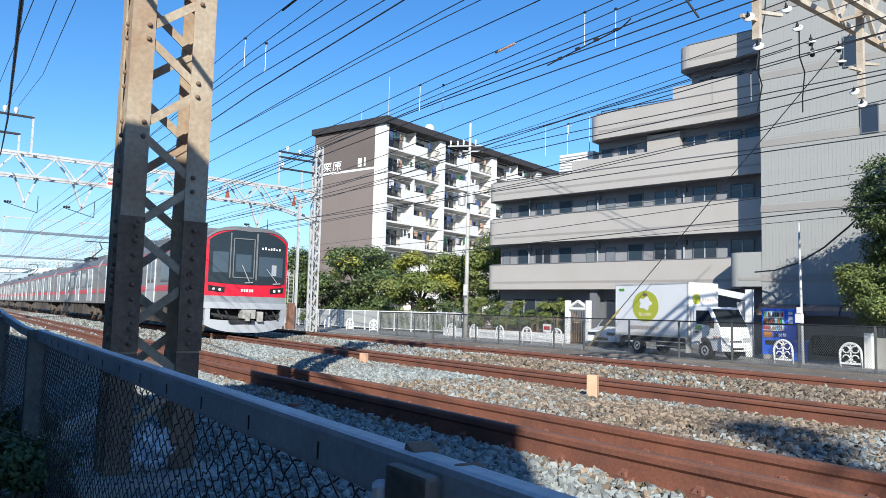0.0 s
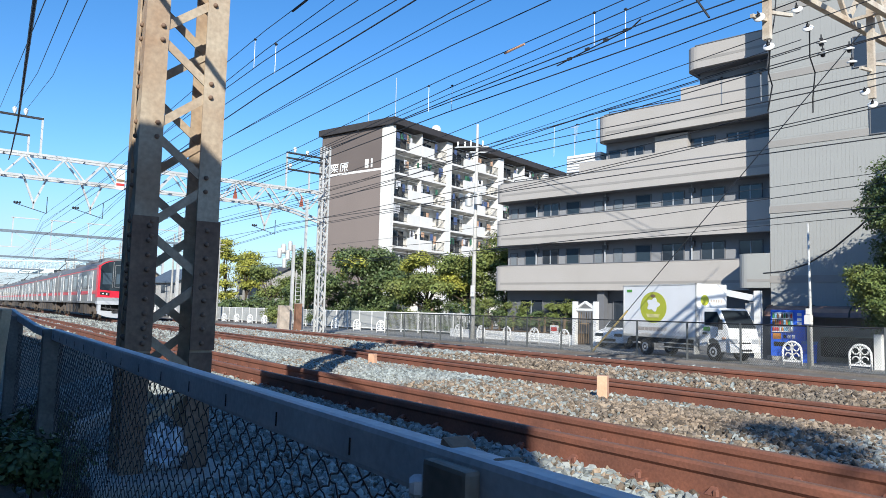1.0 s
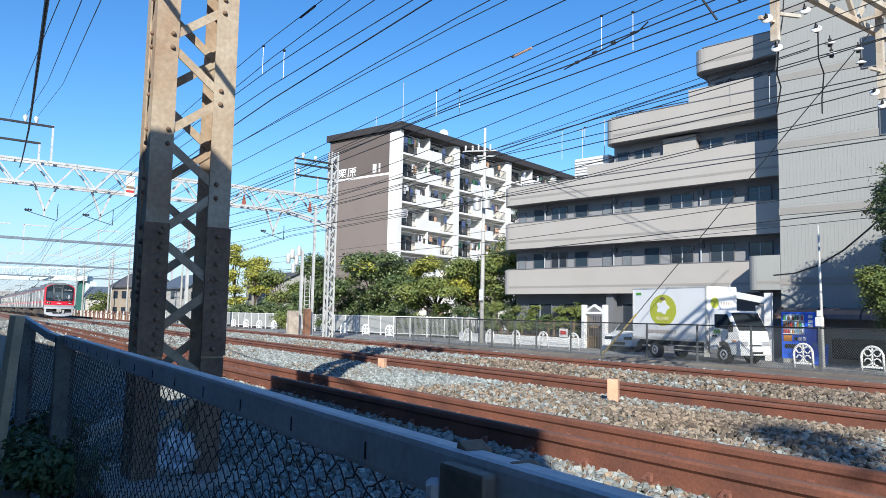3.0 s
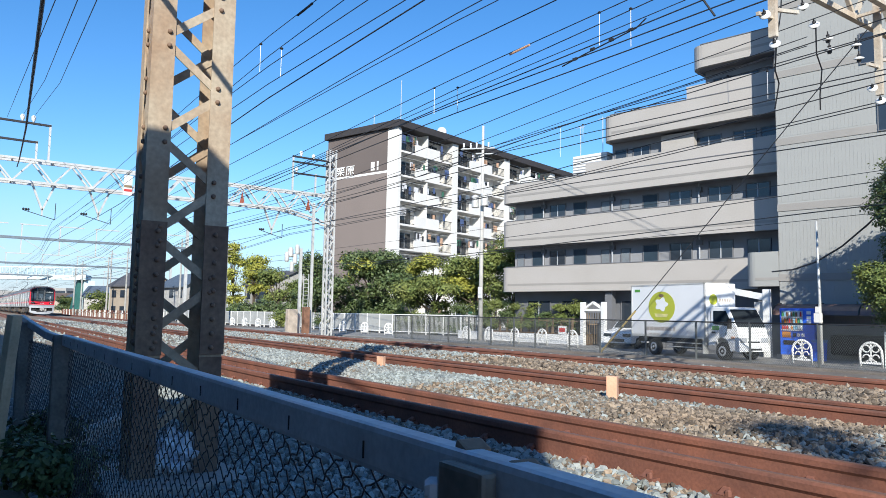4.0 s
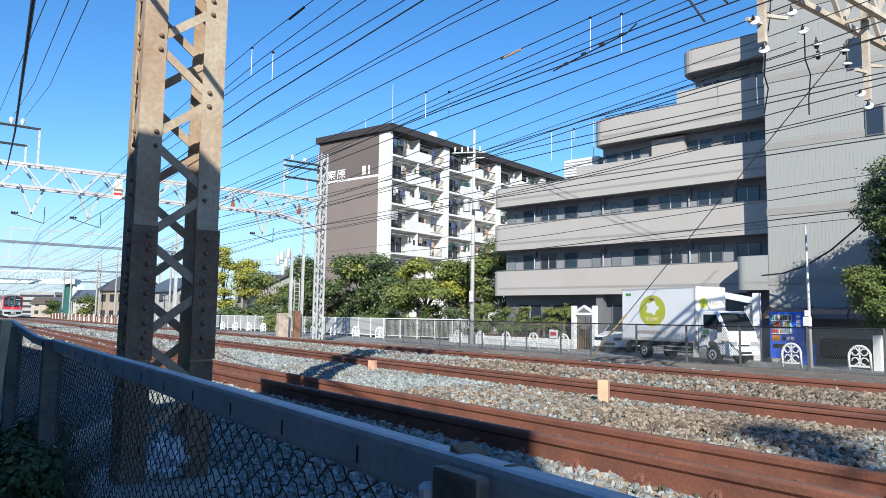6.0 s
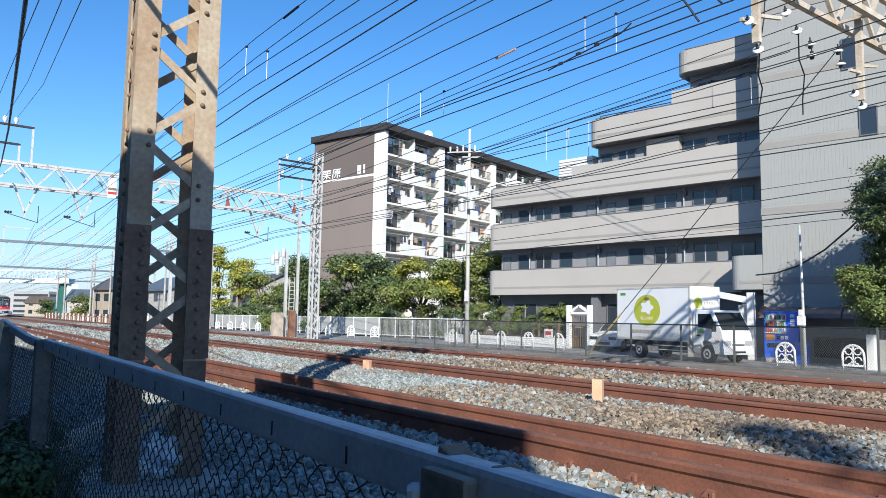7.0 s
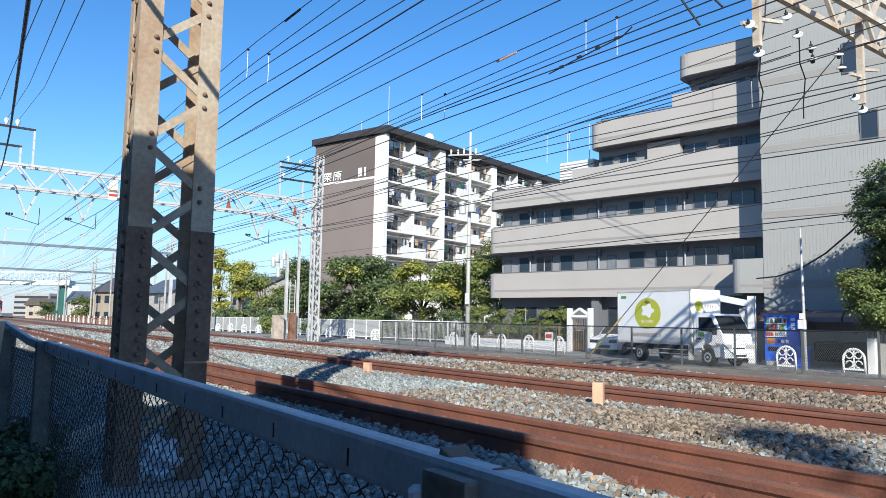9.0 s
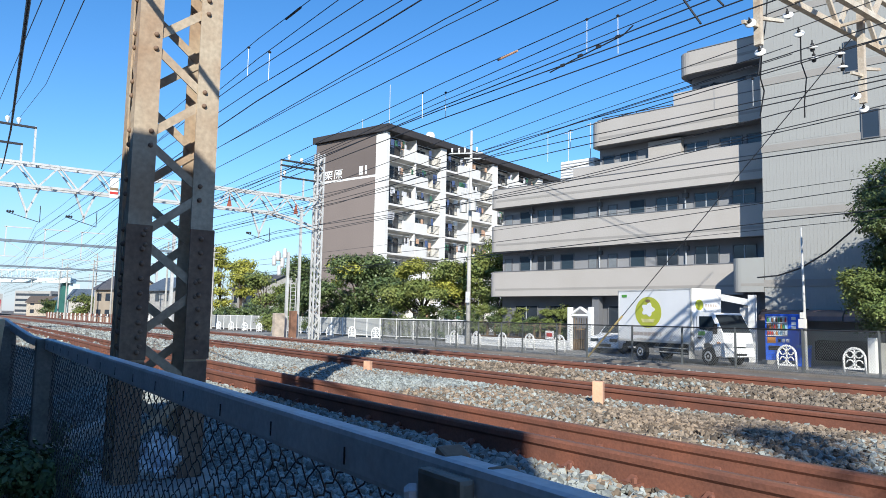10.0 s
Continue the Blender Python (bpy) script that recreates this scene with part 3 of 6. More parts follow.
    # roof railings
    for x0, x1, z in ((1.6, 6.4, 9.42), (8.4, 12.7, 12.66)):
        bm = bmesh.new()
        bar(bm, (x0, 0.12, z), (x1, 0.12, z), 0.04)
        n = int((x1 - x0) / 0.9)
        for k in range(n + 1):
            x = x0 + (x1 - x0) * k / n
            bar(bm, (x, 0.12, z - 0.18), (x, 0.12, z), 0.03)
        part("railing", bm, M_DARK, b, "low dark railing on the parapet")
    bm = bmesh.new()
    box(bm, 4.8, 7.2, 1.2, 2.9, 8.9, 10.75)
    part("rooftop_unit", bm, M_OFFWHITE, b, "white louvred rooftop plant box", bevel=0.03)
    for k in range(6):
        bm = bmesh.new()
        box(bm, 4.78, 7.22, 1.17, 1.2, 9.7 + 0.17 * k, 9.74 + 0.17 * k)
        part("louvre", bm, M_TRAINGREY, b)
    for x, h in ((4.7, 12.9), (6.3, 13.2)):
        bm = bmesh.new()
        tube(bm, [(x, 2.2, 8.9), (x, 2.2, h)], 0.025, 6)
        bar(bm, (x - 0.3, 2.2, h - 0.1), (x + 0.3, 2.2, h - 0.1), 0.03)
        part("aerial", bm, M_GALV, b, "thin rooftop aerial mast")
    # ground floor: dark bays and columns
    for xs in (7.6, 10.6):
        bm = bmesh.new()
        box(bm, xs, xs + 0.45, 0.3, 0.7, -0.64, 2.5)
        part("column", bm, M_SLATE, b)
    for xs in (1.6, 4.2, 8.3):
        opening("window", xs, xs + 1.7, 0.4, 1.9, M_WINDOW)
    # curved low bay beside the tower
    bm = bmesh.new()
    r = 0.5
    out = [(18.0, -1.9)] + [(16.45 + r - r * math.sin(radians(a)), -1.9 + r - r * math.cos(radians(a))) for a in range(0, 91, 15)] + [(16.45, 0.2), (18.0, 0.2)]
    prism(bm, out, 2.5, 4.08, "z")
    bay = part("curved_bay", bm, M_TOWER, b, "rounded pale balcony bay at the tower's foot")
    bm = bmesh.new()
    box(bm, 16.95, 18.0, -1.91, -1.85, 2.78, 2.9)
    part("groove_band", bm, M_TILE_GROOVE, bay)

    # tower
    tw = thing("stair_tower", "tall pale grey ribbed tower wall with small dark windows", "apartment building", at=at)
    bm = bmesh.new()
    box(bm, 18.02, 31.0, -1.88, 9.0, -0.64, 19.5)
    part("wall", bm, M_TOWER, tw)
    bands = (2.72, 5.88, 8.9, 12.05, 15.2)
    for z in bands:
        bm = bmesh.new()
        box(bm, 18.0, 31.02, -1.915, -1.8, z, z + 0.32)
        part("groove_band", bm, M_TILE_GROOVE, tw, "darker horizontal band")
    rib = bmesh.new()
    box(rib, -0.07, 0.07, -0.001, 0.02, 0.0, 2.66)
    rib_me = made(rib, "panel_rib", M_TOWER)
    for z in (-0.2, 3.14, 6.28, 9.3, 12.45, 15.6):
        for k in range(44):
            share("panel_rib", rib_me, tw, pose(18.12 + 0.15 * k, -1.885, z))
    for x, z0, z1 in ((22.2, 8.95, 10.1), (22.2, 6.0, 6.95), (21.6, 11.95, 13.25)):
        bm = bmesh.new()
        box(bm, x, x + 0.62, -1.93, -1.8, z0, z1)
        w = part("window", bm, M_WINDOW, tw, "small dark window")
        bm = bmesh.new()
        for c, d in ((x - 0.04, x), (x + 0.62, x + 0.66)):
            box(bm, c, d, -1.95, -1.85, z0 - 0.04, z1 + 0.04)
        box(bm, x, x + 0.62, -1.95, -1.85, z0 - 0.04, z0)
        box(bm, x, x + 0.62, -1.95, -1.85, z1, z1 + 0.04)
        part("frame", bm, M_SLATE, w)
    # no open passage here: a solid block carries its shade as dark colour
    bm = bmesh.new()
    box(bm, 16.7, 18.01, -1.0, 0.3, -0.64, 2.5)
    part("entrance_shade_block", bm, M_SLATE, tw, "solid dark block for the shaded entrance passage")


# ---- the housing slab ----
def build_slab_block():
    at = pose(-68.2, 43.8, -0.64, 0, 0, 104.3)
    b = thing("housing_slab_block", "tall housing slab with a taupe gable and white balconies", "apartment building", at=at)
    g = 0.64
    L, W = 52.0, 11.6
    bm = bmesh.new()
    box(bm, 0.02, L, 1.75, W, 0, 21.6 + g)
    part("wall", bm, M_OFFWHITE, b, "white rear wall of the balconies")
    bm = bmesh.new()
    box(bm, -0.12, 0.4, 1.6, W, 0, 16.75 + g)
    part("gable_lower", bm, M_TAUPE, b, "taupe gable wall")
    bm = bmesh.new()
    box(bm, -0.12, 0.4, 1.6, W, 17.0 + g, 21.7 + g)
    part("gable_upper", bm, mat("darker taupe render", (0.14, 0.115, 0.105), 0.9, vary=0.05, scale=0.2), b, "darker taupe upper gable")
    bm = bmesh.new()
    box(bm, -0.13, 0.4, 1.6, W, 16.75 + g, 17.0 + g)
    part("gable_stripe", bm, M_WHITE, b, "white stripe across the gable")
    bm = bmesh.new()
    box(bm, -0.5, L, -0.5, W + 0.3, 21.75 + g, 22.5 + g)
    part("roof", bm, M_ROOF, b, "dark overhanging roof edge")
    # painted writing on the gable: strokes and plain bars
    def strokes(name, segs, y0, z0, w, h):
        bm = bmesh.new()
        for k, (u0, v0, u1, v1) in enumerate(segs):
            bar(bm, (-0.17 - 0.003 * k, y0 - u0 * w, z0 + v0 * h), (-0.17 - 0.003 * k, y0 - u1 * w, z0 + v1 * h), 0.11, 0.05, (1, 0, 0))
        part(name, bm, M_WHITE, b, "white painted sign character")
    zs = 17.1 + g
    strokes("sign_character", [(0, 0.95, 1, 0.95), (0.1, 0.6, 0.9, 0.6), (0.1, 0.6, 0.1, 0.85), (0.9, 0.6, 0.9, 0.85), (0.1, 0.85, 0.9, 0.85), (0.38, 0.6, 0.38, 0.95),
                               (0.62, 0.6, 0.62, 0.95), (0, 0.4, 1, 0.4), (0.5, 0.58, 0.5, 0), (0.5, 0.38, 0.05, 0.05), (0.5, 0.38, 0.95, 0.05)], 9.9, zs, 1.35, 1.05)
    strokes("sign_character", [(0.05, 0.95, 1, 0.95), (0.1, 0.95, 0.0, 0.0), (0.3, 0.75, 0.9, 0.75), (0.3, 0.45, 0.9, 0.45), (0.3, 0.45, 0.3, 0.75), (0.9, 0.45, 0.9, 0.75),
                               (0.3, 0.6, 0.9, 0.6), (0.6, 0.45, 0.6, 0.0), (0.4, 0.3, 0.25, 0.05), (0.8, 0.3, 0.95, 0.05), (0.6, 0.95, 0.55, 0.75)], 8.25, zs, 1.35, 1.05)
    for y0, w in ((3.62, 0.55), (3.0, 0.22)):
        bm = bmesh.new()
        box(bm, -0.17, -0.12, y0, y0 + w, zs + 0.1, zs + 1.1)
        part("sign_bar", bm, M_WHITE, b, "plain white painted bar")
    # end wall and piers of the balcony front
    piers = [(-0.05, 0.35), (9.5, 10.6), (20.5, 21.8), (32.2, 33.5), (44.0, 45.3)]
    bm = bmesh.new()
    box(bm, -0.15, 0.35, -0.05, 1.59, 0, 21.7 + g)
    part("end_pier", bm, M_OFFWHITE, b, "white end wall of the balconies")
    for x0, x1 in piers[1:]:
        bm = bmesh.new()
        box(bm, x0, x1, -0.06, 1.9, 0, 21.7 + g)
        part("pier", bm, M_OFFWHITE, b, "white stair pier")
    bays = [(0.35, 9.5), (10.6, 20.5), (21.8, 32.2), (33.5, 44.0)]
    rng = random.Random(5)
    bar_me = bmesh.new()
    box(bar_me, -0.02, 0.02, -0.02, 0.02, 0, 1.0)
    bar_me = made(bar_me, "baluster", M_DARK)
    cloth = [mat("hung washing " + n, c, 0.9) for n, c in (("white", (0.7, 0.7, 0.72)), ("blue", (0.08, 0.12, 0.25)), ("dark", (0.05, 0.05, 0.06)), ("peach", (0.6, 0.38, 0.25)), ("green", (0.05, 0.16, 0.10)))]
    for fl in range(8):
        z = 19.2 + g - 2.75 * fl
        if z < 0:
            z = 0.1
        for x0, x1 in bays:
            bm = bmesh.new()
            box(bm, x0, x1, -0.1, 1.8, z - 0.22, z)
            slab = part("balcony_slab", bm, M_OFFWHITE, b)
            mid = (x0 + x1) / 2
            bm = bmesh.new()
            box(bm, mid - 0.08, mid + 0.08, 0.0, 1.8, z, z + 2.5)
            part("partition", bm, M_OFFWHITE, b)
            # part solid, part railed balcony front, as the flats alternate
            for c0, c1, kind in ((x0, x0 + 2.4, "rail"), (x0 + 2.4, mid - 0.1, "solid"), (mid + 0.1, mid + 2.2, "solid"), (mid + 2.2, x1, "rail")):
                bm = bmesh.new()
                if kind == "solid":
                    box(bm, c0, c1, -0.07, 0.03, z, z + 1.05)
                    part("balcony_front", bm, M_OFFWHITE, b)
                else:
                    bar(bm, (c0, -0.02, z + 1.05), (c1, -0.02, z + 1.05), 0.07)
                    bar(bm, (c0, -0.02, z + 0.1), (c1, -0.02, z + 0.1), 0.05)
                    k = 0
                    while c0 + 0.16 * k < c1:
                        bar(bm, (c0 + 0.16 * k, -0.02, z + 0.1), (c0 + 0.16 * k, -0.02, z + 1.05), 0.018)
                        k += 1
                    part("balcony_rail", bm, M_DARK, b, "dark metal balcony railing")["kind"] = "stuff"
            for w0 in (x0 + 0.8, mid - 2.9, mid + 0.8, x1 - 2.9):
                bm = bmesh.new()
                box(bm, w0, w0 + 2.0, 1.70, 1.78, z + 0.1, z + 2.0)
                w = part("window", bm, M_WINDOW, b)
                bm = bmesh.new()
                box(bm, w0 + 0.96, w0 + 1.04, 1.67, 1.72, z + 0.1, z + 2.0)
                box(bm, w0, w0 + 2.0, 1.67, 1.72, z + 1.96, z + 2.04)
                part("frame", bm, M_TRAINGREY, w)
            for _ in range(rng.randint(5, 9)):
                cx = rng.uniform(x0 + 0.3, x1 - 0.8)
                bm = bmesh.new()
                cw, ch = rng.uniform(0.3, 0.8), rng.uniform(0.5, 1.0)
                zt = z + rng.uniform(1.6, 2.1)
                box(bm, cx, cx + cw, 0.3, 0.34, zt - ch, zt)
                part("washing", bm, rng.choice(cloth), slab)
            for ux in (x0 + 2.9, mid + 0.5):
                if rng.random() < 0.8:
                    bm = bmesh.new()
                    hi = z + (0.05 if rng.random() < 0.5 else 1.75)
                    box(bm, ux, ux + 0.8, 0.9, 1.2, hi, hi + 0.58)
                    part("outdoor_unit", bm, M_PORC, slab, "pale air-conditioner outdoor unit", bevel=0.02)
            bm = bmesh.new()
            bar(bm, (x0 + 0.2, 0.32, z + 2.12), (x1 - 0.2, 0.32, z + 2.12), 0.04)
            part("drying_pole", bm, M_GALV, slab)
    bm = bmesh.new()
    lathe(bm, [(0.02, 0), (0.55, 0.05), (0.6, 0.3), (0.6, 0.62), (0.42, 0.95), (0.1, 1.08)], 16, pose(8.4, 0.8, 22.5 + g))
    part("roof_dome", bm, M_PORC, b, "white rooftop dish dome", smooth=True)
    bm = bmesh.new()
    tube(bm, [(4.5, 4.0, 22.5 + g), (4.5, 4.0, 29.0 + g)], 0.04, 5)
    tube(bm, [(2.0, 6.0, 22.5 + g), (2.0, 6.0, 24.5 + g)], 0.04, 5)
    part("aerial", bm, M_GALV, b, "thin rooftop aerial")


# ---- lattice gantries over the line ----
def angle(bm, x, y, z0, z1, sx, sy, w=0.19, t=0.014):
    """A corner angle of a column: two flanges from its corner."""
    box(bm, min(x, x + sx * t), max(x, x + sx * t), min(y, y + sy * w), max(y, y + sy * w), z0, z1)
    box(bm, min(x + sx * t, x + sx * w * 0.55), max(x + sx * t, x + sx * w * 0.55), min(y, y + sy * t), max(y, y + sy * t), z0, z1)


def build_near_gantry():
    x1, x0, y0, y1 = -6.28, -6.60, 1.565, 2.265
    g = thing("lattice_mast", "cream-painted riveted lattice mast, rust-stained, standing on a concrete block", "mast")
    zb, zt = -0.36, 8.9
    for x, sx in ((x1, -1), (x0, 1)):
        for y, sy in ((y0, 1), (y1, -1)):
            bm = bmesh.new()
            angle(bm, x, y, zb, zt, sx, sy)
            part("corner_angle", bm, M_POLE, g, "wide riveted corner angle")
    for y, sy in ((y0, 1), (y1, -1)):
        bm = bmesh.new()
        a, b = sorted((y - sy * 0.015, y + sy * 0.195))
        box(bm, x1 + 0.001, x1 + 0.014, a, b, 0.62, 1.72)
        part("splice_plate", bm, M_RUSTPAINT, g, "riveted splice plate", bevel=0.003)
    step = 0.415
    k, z = 0, zb + 0.32
    while z + step < zt:
        a, b = ((y0 + 0.12, y1 - 0.12) if k % 2 == 0 else (y1 - 0.12, y0 + 0.12))
        for x, flip in ((x1 - 0.018, 1), (x0 + 0.018, -1)):
            p, q = ((a, b) if flip == 1 else (b, a))
            bm = bmesh.new()
            bar(bm, (x, p, z + 0.03), (x, q, z + step - 0.03), 0.012, 0.07, (0, 0, 1))
            part("lacing_bar", bm, M_POLE, g)
        for y, flip in ((y0 + 0.018, 1), (y1 - 0.018, -1)):
            p, q = ((x0 + 0.05, x1 - 0.05) if (k % 2 == 0) == (flip == 1) else (x1 - 0.05, x0 + 0.05))
            bm = bmesh.new()
            bar(bm, (p, y, z + 0.03), (q, y, z + step - 0.03), 0.012, 0.07, (0, 0, 1))
            part("lacing_bar", bm, M_POLE, g)
        k, z = k + 1, z + step
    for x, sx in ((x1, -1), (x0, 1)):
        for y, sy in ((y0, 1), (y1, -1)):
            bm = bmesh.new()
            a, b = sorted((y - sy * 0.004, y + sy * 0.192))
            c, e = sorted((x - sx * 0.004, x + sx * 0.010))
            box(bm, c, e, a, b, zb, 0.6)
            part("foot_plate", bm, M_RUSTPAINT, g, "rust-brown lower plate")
    rv = bmesh.new()
    lathe(rv, [(0.021, 0), (0.021, 0.010), (0.015, 0.020), (0.005, 0.024)], 8)
    rivet_me = made(rv, "rivet", M_RUSTPAINT, smooth=True)
    face = pose(0, 0, 0, 0, 90, 0)
    n = int((zt - zb) / step)
    for k in range(n + 1):
        z = zb + 0.32 + step * k
        for dz in (-0.06, 0.06):
            y = y0 + 0.14 if k % 2 == 0 else y1 - 0.13
            share("rivet", rivet_me, g, Matrix.Translation((x1 + 0.002, y, z + dz)) @ face)
            share("rivet", rivet_me, g, Matrix.Translation((x1 - 0.1, y0, z + dz)) @ pose(0, 0, 0, 90, 0, 0))
    for k in range(9):
        for y in (y0 + 0.12, y1 - 0.1):
            share("rivet", rivet_me, g, Matrix.Translation((x1 + 0.014, y, 0.68 + 0.12 * k)) @ face)
        share("rivet", rivet_me, g, Matrix.Translation((x1 - 0.06, y0, 0.6 + 0.12 * k)) @ pose(0, 0, 0, 90, 0, 0))
    bm = bmesh.new()
    box(bm, -7.1, -5.9, 1.3, 2.45, -0.75, -0.36)
    solid("mast_footing", bm, M_CONCRETE, "weathered concrete footing block under the lattice mast", "footing", bevel=0.03)
    beam = thing("overhead_gantry", "white lattice gantry beam with insulators over the tracks", "gantry", "gantries over the line")
    lattice_beam(beam, -6.8, 2.4, 27.75, 7.45, 8.7, 0.7, paint=M_CREAM)
    column(beam, -6.8, 28.0, -0.7, 11.5, paint=M_CREAM)
    # hangers with porcelain discs on the beam's far half
    for y, zt_, zb_ in ((12.1, 7.45, 5.95), (16.2, 7.5, 5.7)):
        bm = bmesh.new()
        bar(bm, (-6.75, y, zt_ + 0.6), (-6.75, y, zb_), 0.13, 0.10)
        bar(bm, (-6.75, y, 6.45), (-6.75, y + 0.85, 6.62), 0.06)
        bar(bm, (-6.75, y, 6.3), (-6.75, y - 0.5, 6.25), 0.06)
        part("hanger_post", bm, M_CREAM, beam)
    for y, z, tilt in ((11.75, 6.25, 70), (13.05, 6.75, 55), (13.45, 6.5, 55), (13.95, 6.35, 15), (14.0, 6.15, 15), (15.1, 6.5, 15), (15.2, 6.25, 15), (12.05, 5.8, 60), (15.75, 5.75, 70), (16.1, 5.55, 60)):
        bm = bmesh.new()
        m = Matrix.Translation((-6.7, y, z)) @ pose(0, 0, 0, tilt, 0, 20)
        lathe(bm, [(0.03, -0.03), (0.085, -0.022), (0.098, -0.008), (0.092, 0.006), (0.055, 0.022), (0.03, 0.035)], 16, m)
        disc = part("insulator", bm, M_PORC, beam, "white porcelain disc insulator", smooth=True)
        bm = bmesh.new()
        lathe(bm, [(0.018, -0.085), (0.04, -0.07), (0.045, -0.028), (0.02, -0.02)], 10, m)
        lathe(bm, [(0.03, 0.03), (0.034, 0.07), (0.014, 0.085), (0.012, 0.14)], 10, m)
        part("cap", bm, M_DARK, disc, "dark iron cap and pin")
    for pts in ([(-6.7, 13.5, 6.45), (-6.9, 13.9, 6.1), (-7.0, 14.3, 5.9), (-7.2, 14.6, 5.5), (-7.3, 14.8, 5.25)],
                [(-6.7, 12.1, 5.8), (-6.9, 12.4, 5.45), (-7.0, 12.7, 5.3), (-7.2, 12.9, 4.9)],
                [(-6.9, 12.75, 7.4), (-6.95, 12.72, 6.6), (-7.0, 12.62, 6.0), (-7.05, 12.6, 5.6)]):
        bm = bmesh.new()
        tube(bm, pts, 0.013, 6)
        part("jumper_cable", bm, M_CABLE, beam)


def lattice_beam(owner, x, ya, yb, zlo, zhi, w, end_drop=0.0, paint=M_GALV):
    n = int((yb - ya) / 0.95)
    for dx in (-w / 2, w / 2):
        for z in (zlo, zhi):
            bm = bmesh.new()
            if end_drop and z == zlo:
                pts = [(x + dx, ya, z), (x + dx, yb - 3.2, z), (x + dx, yb - 1.6, z - end_drop * 0.4), (x + dx, yb, z - end_drop)]
                for p, q in zip(pts, pts[1:]):
                    bar(bm, p, q, 0.13, 0.13)
            else:
                bar(bm, (x + dx, ya, z), (x + dx, yb, z), 0.12, 0.12)
            part("chord", bm, paint, owner)
        for k in range(n):
            p = ya + (yb - ya) * k / n
            q = ya + (yb - ya) * (k + 1) / n
            bm = bmesh.new()
            a, b = (zlo, zhi) if k % 2 == 0 else (zhi, zlo)
            bar(bm, (x + dx, p, a), (x + dx, q, b), 0.085, 0.085)
            part("brace", bm, paint, owner)
    for k in range(0, n + 1, 2):
        p = ya + (yb - ya) * k / n
        bm = bmesh.new()
        bar(bm, (x - w / 2, p, zhi), (x + w / 2, p, zhi), 0.06)
        part("cross_tie", bm, paint, owner)
        bm = bmesh.new()
        bar(bm, (x - w / 2, p, zlo), (x + w / 2, p, zlo), 0.06)
        part("cross_tie", bm, paint, owner)


def column(owner, x, y, z0, z1, w=0.46, paint=M_GALV):
    for sx in (-1, 1):
        for sy in (-1, 1):
            bm = bmesh.new()
            bar(bm, (x + sx * w / 2, y + sy * w / 2, z0), (x + sx * w / 2, y + sy * w / 2, z1), 0.1, 0.1)
            part("leg", bm, paint, owner)
    k, z = 0, z0
    while z + 0.5 <= z1:
        bm = bmesh.new()
        s = 1 if k % 2 == 0 else -1
        for d in (-1, 1):
            bar(bm, (x + d * w / 2, y - s * w / 2, z), (x + d * w / 2, y + s * w / 2, z + 0.5), 0.06)
            bar(bm, (x - s * w / 2, y + d * w / 2, z), (x + s * w / 2, y + d * w / 2, z + 0.5), 0.06)
        part("lacing", bm, paint, owner)
        k, z = k + 1, z + 0.5


def pin(owner, x, y, z, s=1.0):
    bm = bmesh.new()
    lathe(bm, [(0.03, -0.2), (0.05, -0.1), (0.11 * s, 0.0), (0.12 * s, 0.14), (0.06, 0.22)], 8, pose(x, y, z))
    part("insulator", bm, M_PORC, owner, smooth=True)


